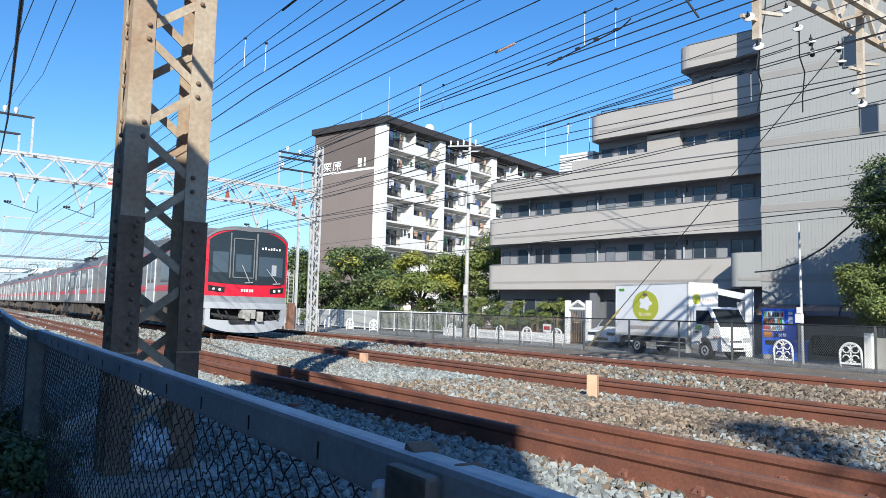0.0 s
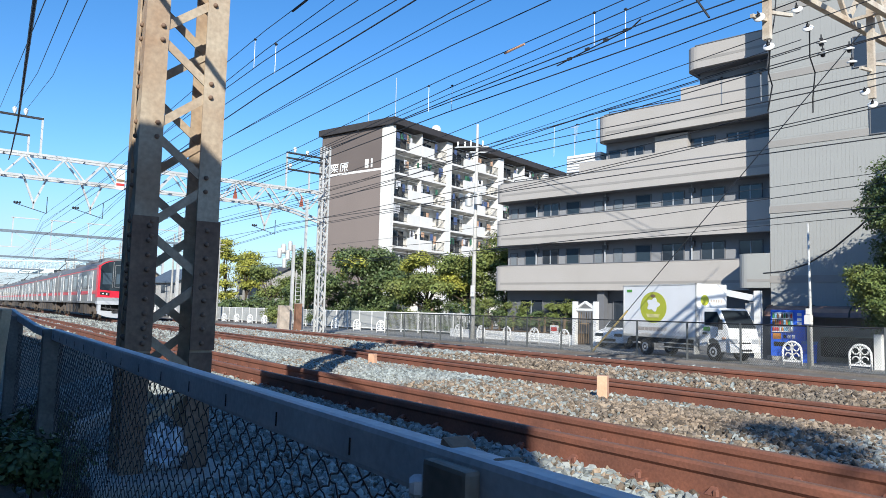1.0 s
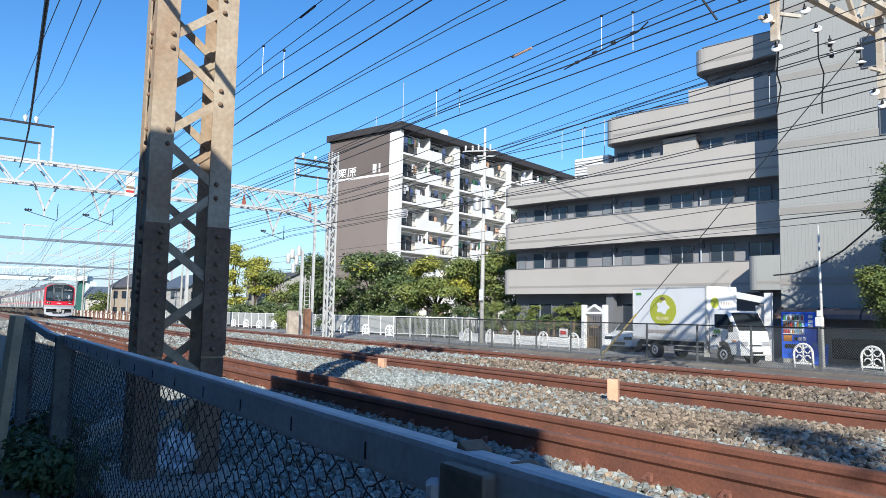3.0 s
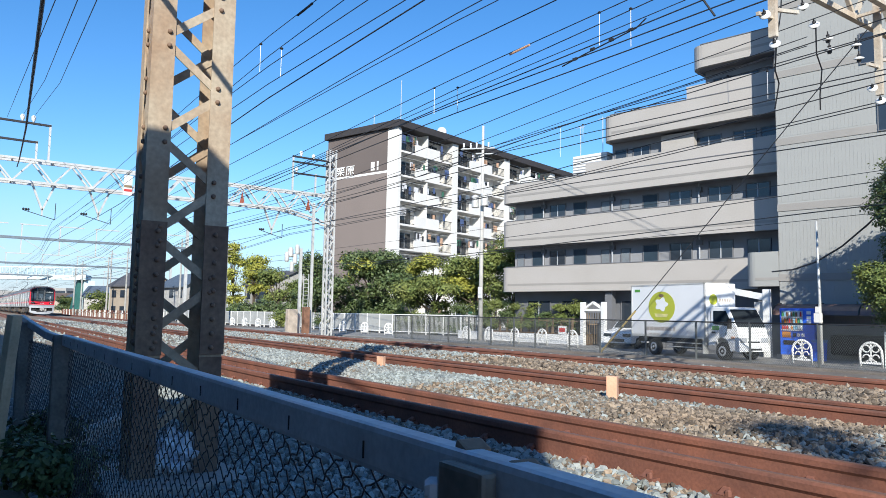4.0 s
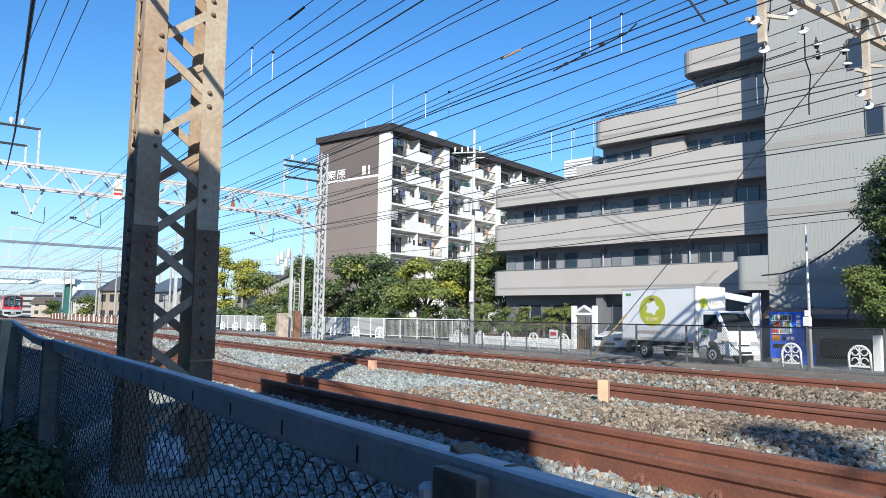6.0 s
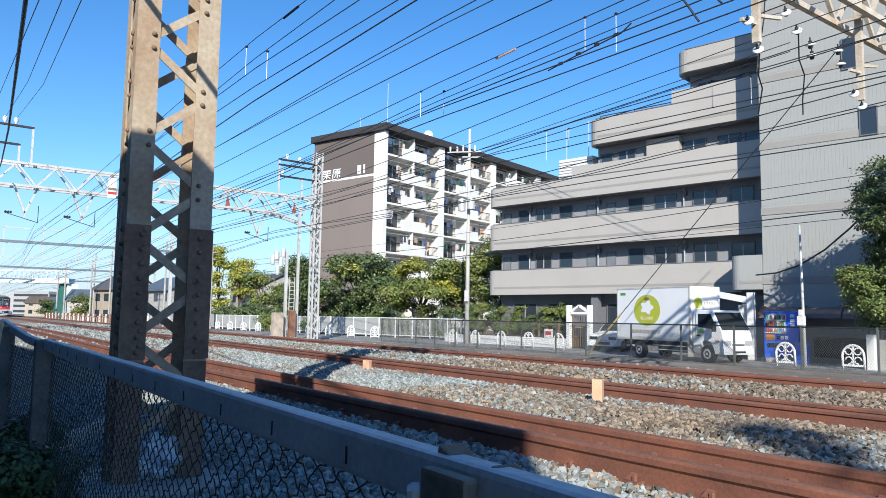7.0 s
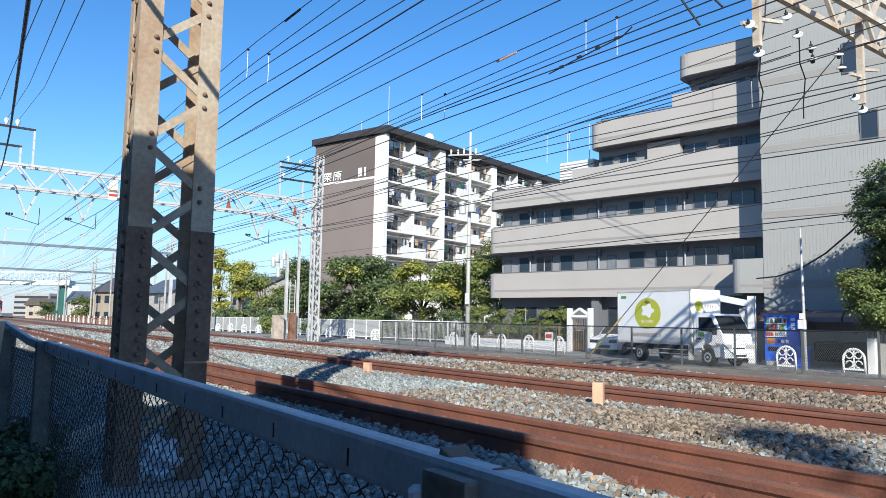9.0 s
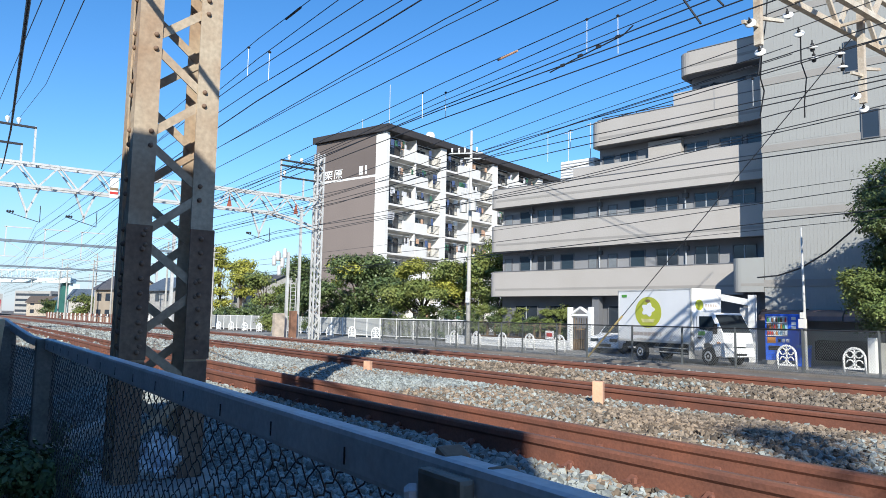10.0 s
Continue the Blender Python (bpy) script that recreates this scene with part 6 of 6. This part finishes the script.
def build_roadside():
    # bike shelter with a curved brown roof, over a black block
    s = thing("cycle_shelter", "cycle shelter with a curved brown translucent roof", "shelter", at=pose(-17.6, 31.0, ROAD_Z, 0, 0, 5))
    prof = [(0.0, 1.85), (0.05, 2.05), (0.25, 2.22), (0.6, 2.32), (1.3, 2.36), (1.3, 2.33), (0.62, 2.29), (0.28, 2.19), (0.09, 2.03), (0.04, 1.85)]
    for k in range(4):
        bm = bmesh.new()
        prism(bm, prof, 1.75 * k, 1.75 * k + 1.7, "x")
        part("roof_panel", bm, M_BROWNROOF, s, "brown curved roof sheet")
    for k in range(5):
        bm = bmesh.new()
        bar(bm, (1.72 * k, 1.25, 0), (1.72 * k, 1.25, 2.33), 0.06)
        tube(bm, [(1.75 * k - 0.02, u, v + 0.02) for u, v in prof[:5]], 0.03, 6)
        part("frame", bm, M_DARK, s)
    # black block that makes the space under the roof dark
    bm = bmesh.new()
    box(bm, 2.2, 6.4, 0.35, 1.2, 0.2, 1.05)
    dark_block = part("dark_interior", bm, M_BLACK, s, "black block for the dark interior of the shelter", bevel=0.12)
    bm = bmesh.new()
    bar(bm, (2.0, 0.2, 1.45), (6.6, 0.2, 1.45), 0.05)
    part("rail", bm, M_GALV, s)
    # white entrance canopy panel by the truck
    c = thing("entrance_canopy", "white entrance frame with a sloping canopy beam", "canopy", at=pose(-19.0, 30.6, ROAD_Z))
    bm = bmesh.new()
    bar(bm, (-0.4, 0, 2.92), (1.3, 0, 2.6), 0.12, 0.28)
    part("canopy_beam", bm, M_WHITE, c)
    bm = bmesh.new()
    box(bm, 1.2, 1.52, -0.08, 0.08, 0, 2.95)
    part("post", bm, M_WHITE, c, bevel=0.01)
    bm = bmesh.new()
    box(bm, 0.7, 1.18, 0.1, 0.14, 1.2, 2.4)
    part("notice_panel", bm, M_OFFWHITE, c)
    # low white wall and the gate
    bm = bmesh.new()
    prism(bm, [(-40.8, 31.4), (-38.6, 31.3), (-38.6, 31.6), (-40.8, 31.7)], -0.75, -0.1, "z")
    solid("low_wall", bm, M_WHITE, "low white rendered garden wall beside the pole", "wall", bevel=0.01)
    bm = bmesh.new()
    prism(bm, [(-38.0, 31.4), (-29.4, 31.4), (-29.4, 31.62), (-38.0, 31.62)], -0.75, -0.1, "z")
    solid("low_wall", bm, M_WHITE, "long low white rendered garden wall before the shrubs", "wall", bevel=0.01)
    bm = bmesh.new()
    for x in (-37.6, -36.1, -34.8, -33.2, -32.0, -30.4):
        bar(bm, (x, 31.75, -0.7), (x + 0.1, 31.75, 0.9), 0.1)
        bar(bm, (x + 0.5, 32.0, -0.7), (x + 0.55, 32.0, 0.85), 0.12)
    bar(bm, (-38, 31.8, 0.7), (-29.6, 31.8, 0.7), 0.06)
    solid("garden_fence", bm, M_WOOD, "row of brown timber stakes and rail behind the low wall", "fence")
    bm = bmesh.new()
    box(bm, -38, -29.5, 31.7, 33.2, -0.75, -0.02)
    solid("planting_bed", bm, mat("dry brown soil", (0.16, 0.10, 0.055), 0.95, vary=0.25, bump=0.02), "raised bed of dry brown soil behind the low wall", "planting bed", bevel=0.05)
    bm = bmesh.new()
    box(bm, -31.1, -30.45, 31.36, 31.39, -0.08, 0.42)
    sg = solid("notice_board", bm, M_PORC, "small white notice with a red drawing on the low wall", "sign")
    bm = bmesh.new()
    box(bm, -31.0, -30.55, 31.345, 31.36, 0.08, 0.3)
    part("red_patch", bm, M_SIGNRED, sg)
    g = thing("entrance_gate", "white gabled gateway with an open dark gate", "gate", at=pose(-29.35, 31.4, ROAD_Z))
    for x in (0.0, 1.55):
        bm = bmesh.new()
        box(bm, x + 0.06, x + 0.30, -0.12, 0.12, 0, 2.45)
        part("pillar", bm, M_WHITE, g, bevel=0.02)
    for p, q in (((0.2, 0, 2.02), (0.96, 0, 2.42)), ((0.96, 0, 2.42), (1.72, 0, 2.02)), ((0.3, 0, 2.0), (1.6, 0, 2.0))):
        bm = bmesh.new()
        bar(bm, p, q, 0.14, 0.12)
        part("gable_beam", bm, M_WHITE, g)
    bm = bmesh.new()
    for k in range(7):
        bar(bm, (0.4 + 0.09 * k, 0.1 + 0.1 * k, 0.1), (0.4 + 0.09 * k, 0.1 + 0.1 * k, 1.85), 0.03)
    bar(bm, (0.4, 0.1, 1.2), (0.95, 0.7, 1.2), 0.05)
    part("gate_leaf", bm, M_WOOD, g, "brown barred gate leaf")
    # parked white car behind the truck
    c = thing("car", "white car parked behind the delivery truck", "car", at=pose(-25.7, 30.2, ROAD_Z, 0, 0, -78))
    bm = bmesh.new()
    prism(bm, [(0.0, 0.28), (0.02, 0.75), (0.15, 0.88), (1.0, 1.02), (1.7, 1.48), (3.1, 1.5), (3.9, 1.05), (4.0, 0.3)], -0.82, 0.82, "y")
    bmesh.ops.transform(bm, matrix=pose(0, 0, 0, 0, 0, 180), verts=bm.verts[:])
    body = part("body", bm, M_TRUCKW, c, bevel=0.06)
    for y in (-0.55, 0.55):
        bm = bmesh.new()
        box(bm, -0.14, 0.02, y - 0.22, y + 0.22, 0.62, 0.78)
        part("headlight", bm, M_GLASS, c, bevel=0.02)
    bm = bmesh.new()
    box(bm, -0.05, 0.025, -0.4, 0.4, 0.36, 0.5)
    part("grille", bm, M_BLACK, c)
    bm = bmesh.new()
    box(bm, 0.0, 0.03, -0.2, 0.2, 0.52, 0.62)
    part("plate", bm, M_OFFWHITE, c)
    bm = bmesh.new()
    prism(bm, [(-1.08, 1.06), (-1.68, 1.44), (-1.64, 1.5), (-1.0, 1.1)], -0.7, 0.7, "y")
    part("windscreen", bm, M_GLASS, c)
    for x in (-0.75, -3.2):
        for y in (-0.75, 0.75):
            wheel(c, x, y, 0.3, 0.2)
    # poles
    p = thing("utility_pole", "tall pale concrete utility pole with crossarms and a transformer", "utility pole", at=pose(-36.9, 30.2, ROAD_Z))
    bm = bmesh.new()
    tube(bm, [(0, 0, -0.1), (0.02, 0, 7), (0.05, 0, 14.0)], 0.16, 14, 0.08)
    part("shaft", bm, mat("pale concrete pole", (0.52, 0.51, 0.48), 0.85, vary=0.1, scale=1.5), p, smooth=True)
    for z, a, b in ((12.6, -2.0, 0.9), (12.2, -0.6, 1.0), (9.9, -0.8, 0.8)):
        bm = bmesh.new()
        bar(bm, (a * 0.7, a * 0.35, z), (b * 0.9, b * 0.4, z - 0.15), 0.08)
        part("crossarm", bm, M_GALV, p)
    for x, z in ((-1.6, 12.85), (-1.0, 12.8), (0.5, 12.75), (-0.5, 12.85), (-0.4, 10.1), (0.5, 10.1)):
        pin(p, x * 0.8, x * 0.35, z - 0.1, 0.55)
    bm = bmesh.new()
    lathe(bm, [(0.05, 0), (0.24, 0.03), (0.25, 0.8), (0.05, 0.88)], 14, pose(0.5, -0.2, 8.6))
    lathe(bm, [(0.05, 0), (0.24, 0.03), (0.25, 0.8), (0.05, 0.88)], 14, pose(-0.55, -0.1, 8.6))
    part("transformer", bm, M_GALV, p, "pale grey transformer cans")
    bm = bmesh.new()
    box(bm, 0.05, 0.4, -0.28, -0.24, 2.7, 3.4)
    part("banner", bm, M_PORC, p)
    r = thing("lamp_post", "slim galvanised post with a meter box at the lane", "post", at=pose(-14.0, 28.0, ROAD_Z))
    bm = bmesh.new()
    tube(bm, [(0, 0, -0.1), (-0.04, 0, 2.8), (-0.08, 0, 5.4)], 0.065, 10, 0.035)
    part("shaft", bm, M_GALV, r, smooth=True)
    bm = bmesh.new()
    box(bm, -0.2, 0.06, -0.16, 0.0, 1.55, 1.9)
    box(bm, -0.16, 0.0, -0.12, 0.0, 1.92, 2.15)
    part("meter_box", bm, M_OFFWHITE, r, bevel=0.01)
    # guy wire with its striped yellow cover, and its wire up to the gantry post
    gw = thing("guy_wire", "steel guy wire with a yellow guard running to the ground", "guy wire")
    bm = bmesh.new()
    tube(bm, [(-23.1, 26.0, -0.64), (-21.0, 25.9, 1.27)], 0.045, 8)
    part("guard", bm, M_YELLOW, gw, "weathered yellow guard")
    bm = bmesh.new()
    tube(bm, [(-21.0, 25.9, 1.27), (-9.0, 24.0, 11.4)], 0.018, 5)
    part("wire", bm, M_CABLE, gw)
    # cables slung to the tower
    bm = bmesh.new()
    tube(bm, [(-17.6, 31.0, 3.1), (-16.6, 30.9, 3.15), (-15.4, 30.5, 3.4), (-13.9, 29.6, 3.9), (-12.6, 28.9, 4.6), (-11, 28, 5.6)], 0.035, 6)
    solid("service_cable", bm, M_CABLE, "dark service cable sagging from the tower wall", "cable")
    # block wall by the tree
    bm = bmesh.new()
    box(bm, -11.7, -6.0, 28.6, 28.8, -0.75, 0.45)
    solid("block_wall", bm, M_CONCRETE, "grey concrete block wall below the tree", "wall", bevel=0.01)
    bm = bmesh.new()
    box(bm, -11.98, -11.72, 28.4, 28.75, -0.75, 0.62)
    solid("gate_pillar", bm, M_WHITE, "white gate pillar at the end of the block wall", "pillar", bevel=0.015)
    bm = bmesh.new()
    for k in range(16):
        bar(bm, (-11.6 + 0.12 * k, 28.7, 0.45), (-11.6 + 0.12 * k, 28.7, 1.5), 0.025)
    bar(bm, (-11.7, 28.7, 1.5), (-9.7, 28.7, 1.5), 0.05)
    solid("wall_railing", bm, M_DARK, "dark bar railing on the block wall", "railing")
    # trackside markers
    bm = bmesh.new()
    box(bm, -0.07, 0.07, -0.07, 0.07, -0.4, 0.2)
    solid("marker_post", bm, M_ORANGE, "short pale orange marker post in the ballast", "marker post", bevel=0.008, at=pose(-6.75, 7.83, 0.0, 0, 0, 30))
    bm = bmesh.new()
    box(bm, -0.08, 0.08, -0.05, 0.05, -0.3, 0.10)
    solid("marker_post", bm, M_ORANGE, "low orange marker block in pale ballast", "marker post", bevel=0.008, at=pose(-13.2, 8.15, 0.0, 0, 0, 20))
    bm = bmesh.new()
    lathe(bm, [(0.09, -0.3), (0.09, 0.06), (0.07, 0.09)], 10)
    solid("rail_stub", bm, M_RUST, "rusty stub standing in the ballast", "stub", at=pose(-7.95, 4.0, -0.2))


def build_distance():
    # trackside cabinet and signal mast by the gantry post
    s = thing("signal_mast", "slim pale signal mast with white equipment and a ladder", "signal mast", at=pose(-43.0, 20.4, -0.6))
    bm = bmesh.new()
    bar(bm, (0, 0, 0), (0, 0, 5.6), 0.16)
    bar(bm, (0.1, 0.75, 0), (0.1, 0.75, 8.6), 0.14)
    part("post", bm, M_GALV, s)
    bm = bmesh.new()
    for k in range(10):
        bar(bm, (0, 0.25, 1.4 + 0.25 * k), (0, 0.6, 1.4 + 0.25 * k), 0.03)
    bar(bm, (0, 0.25, 0.6), (0, 0.25, 4.0), 0.04)
    bar(bm, (0, 0.6, 0.6), (0, 0.6, 4.0), 0.04)
    part("ladder", bm, M_GALV, s)
    for y, z, r in ((-0.7, 5.0, 0.17), (-0.4, 4.6, 0.15), (-0.6, 4.1, 0.13), (-0.25, 5.2, 0.14), (-0.95, 4.7, 0.14)):
        bm = bmesh.new()
        lathe(bm, [(0.1, 0), (r, 0.08), (r, 0.5), (0.1, 0.62)], 10, pose(0, y, z))
        part("signal_head", bm, M_GALV, s)
    bm = bmesh.new()
    box(bm, 0.2, 0.6, -1.0, -0.35, 0, 1.75)
    part("cabinet", bm, mat("beige cabinet", (0.50, 0.42, 0.34), 0.7), s, bevel=0.02)
    bm = bmesh.new()
    box(bm, 0.2, 0.55, 0.1, 0.5, 0, 1.9)
    part("cabinet", bm, mat("rust-brown cabinet", (0.25, 0.13, 0.08), 0.8, vary=0.25), s, bevel=0.02)
    # footbridge across the line
    f = thing("footbridge", "pale green footbridge over the railway with a dark stair tower", "bridge")
    a, b = Vector((-195, 16, 0)), Vector((-181.5, 34.2, 0))
    a = a + (a - b) * 2.0
    bm = bmesh.new()
    bar(bm, a + Vector((0, 0, 7.6)), b + Vector((0, 0, 7.8)), 2.6, 1.1)
    part("deck", bm, M_BRIDGE, f)
    bm = bmesh.new()
    L = (b - a).length
    for s0 in (-1.2, 1.2):
        nrm = Vector((-(b - a).y, (b - a).x, 0)).normalized() * s0
        bar(bm, a + nrm + Vector((0, 0, 9.9)), b + nrm + Vector((0, 0, 10.1)), 0.12)
        n = int(L / 1.0)
        for k in range(n):
            p = a + (b - a) * k / n + nrm
            bar(bm, p + Vector((0, 0, 8.1)), p + Vector((0, 0, 9.9)), 0.1)
    part("parapet", bm, M_BRIDGE, f)
    bm = bmesh.new()
    prism(bm, [(31.0, -0.6), (32.6, -0.6), (34.2, 7.3), (32.4, 7.3)], -184.5, -182.5, "x")
    part("stair_tower", bm, M_TEAL, f)
    bm = bmesh.new()
    box(bm, -183.5, -181.5, 33.4, 35.6, -0.6, 7.2)
    part("pier", bm, M_BRIDGE, f)
    # houses beyond the line
    rng = random.Random(11)
    roofs = [mat("grey tiled roof", (0.10, 0.10, 0.11), 0.8, vary=0.15), mat("brown tiled roof", (0.13, 0.10, 0.08), 0.8, vary=0.15), mat("blue-grey roof", (0.10, 0.13, 0.17), 0.7)]
    walls = [mat("ivory siding", (0.46, 0.44, 0.40), 0.85), mat("light stone siding", (0.40, 0.39, 0.37), 0.85), mat("pale grey siding", (0.36, 0.37, 0.38), 0.85), mat("cream siding", (0.45, 0.39, 0.31), 0.85)]

    def house(x, y, w, d, h, yaw, wall, roof, rise=1.8):
        hs = thing("house", "two-storey house with a pitched roof beyond the line", "house", "houses beyond the line", at=pose(x, y, -0.7, 0, 0, yaw))
        bm = bmesh.new()
        box(bm, -w / 2, w / 2, -d / 2, d / 2, 0, h)
        prism(bm, [(-d / 2, h), (d / 2, h), (0, h + rise)], -w / 2 + 0.01, w / 2 - 0.01, "x")
        part("wall", bm, wall, hs)
        bm = bmesh.new()
        for s0 in (-1, 1):
            prism(bm, [(s0 * (d / 2 + 0.5), h - 0.35), (0, h + rise + 0.02), (0, h + rise + 0.22), (s0 * (d / 2 + 0.5), h - 0.15)], -w / 2 - 0.4, w / 2 + 0.4, "x")
        part("roof", bm, roof, hs)
        for fl in (0.9, 3.5):
            for k in range(3):
                for yy, face in ((-d / 2, 0), (0, 1)):
                    bm = bmesh.new()
                    if face == 0:
                        u = -w / 2 + w * (k + 0.5) / 3
                        box(bm, u - 0.6, u + 0.6, -d / 2 - 0.04, -d / 2 + 0.05, fl, fl + 1.2)
                    else:
                        u = -d / 2 + d * (k + 0.5) / 3
                        box(bm, w / 2 - 0.05, w / 2 + 0.04, u - 0.5, u + 0.5, fl, fl + 1.1)
                    part("window", bm, M_WINDOW, hs)
    house(-128.5, 32.5, 7, 7, 5.6, 20, M_HOUSE, roofs[0], 2.0)
    house(-118, 37.5, 9, 7, 5.4, 10, walls[1], roofs[2], 1.8)
    house(-105, 47, 10, 8, 5.8, 0, walls[1], roofs[0])
    house(-86, 46, 9, 7, 5.0, 0, walls[1], roofs[1], 1.2)
    for k in range(26):
        x = -150 - rng.uniform(0, 150)
        y = rng.choice((rng.uniform(34, 60) - (x + 150) * 0.06, rng.uniform(-30, -6)))
        house(x, y, rng.uniform(7, 11), rng.uniform(6, 9), rng.uniform(3.6, 5.4), rng.uniform(0, 90), rng.choice(walls), rng.choice(roofs))
    for k in range(9):
        x = -420 - 25 * k
        y = rng.uniform(-60, 150)
        bl = thing("distant_building", "pale distant apartment building on the skyline", "building", "distant buildings", at=pose(x, y, -0.7, 0, 0, rng.uniform(0, 60)))
        w, h = rng.uniform(12, 26), rng.uniform(6, 13)
        bm = bmesh.new()
        box(bm, -w / 2, w / 2, -6, 6, 0, h)
        part("wall", bm, rng.choice(walls), bl)
        for fl in range(int(h / 3)):
            bm = bmesh.new()
            box(bm, -w / 2 + 0.5, w / 2 - 0.5, -6.05, -5.9, 0.9 + 3 * fl, 2.2 + 3 * fl)
            box(bm, w / 2 - 0.1, w / 2 + 0.05, -5, 5, 0.9 + 3 * fl, 2.2 + 3 * fl)
            part("window_band", bm, M_WINDOW, bl)
    # poles and low rusty fence far along the line
    for k, (x, y, h) in enumerate(((-120, 28, 11), (-128, 27, 10), (-140, 30, 12), (-150, 26, 9), (-98, 29.5, 11), (-84, 30.5, 9.5), (-112, 31, 8), (-160, 29, 11), (-135, 24.5, 8))):
        bm = bmesh.new()
        tube(bm, [(0, 0, -0.1), (0.03, 0, h)], 0.15, 8, 0.09)
        bar(bm, (-0.9, -0.3, h - 0.7), (0.9, 0.3, h - 0.7), 0.1)
        bar(bm, (-0.7, -0.2, h - 1.5), (0.7, 0.2, h - 1.5), 0.08)
        solid("utility_pole", bm, M_CONCRETE, "slender distant concrete utility pole", "utility pole", group="distant poles", at=pose(x, y, -0.7))
    fence = thing("boundary_fence", "low rusty boundary fence far along the line", "fence")
    for k in range(60):
        x = -80 - 1.6 * k
        y = 22.5 + 0.06 * (-80 - x)
        bm = bmesh.new()
        bar(bm, (x, y, -0.7), (x, y, 0.75), 0.13)
        bar(bm, (x, y, 0.4), (x - 1.6, y + 0.096, 0.4), 0.07)
        part("post", bm, M_RUST if k % 3 else M_OFFWHITE, fence)


# ---- build ----
build_ground()
build_bed()
build_tracks()
build_ballast()
train = build_train()
build_gallery_block()
build_slab_block()
build_near_gantry()
build_far_gantries()
build_near_fence()
build_mast_foot()
build_shade_houses()
build_link_fence()
build_barriers()
build_picket_fence()
build_truck()
build_vending()
build_roadside()
build_distance()
build_trees()
build_wires()


def motions():
    rows = []
    for k in range(21):
        t = 0.5 * k
        s = 23.4 + 23.69 * t - 0.74 * t * t
        rows.append((t, pose(-s, 9.03 + drift(s), 0.02, 0, 0, -3.43)))
    walk(train, rows)


motions()
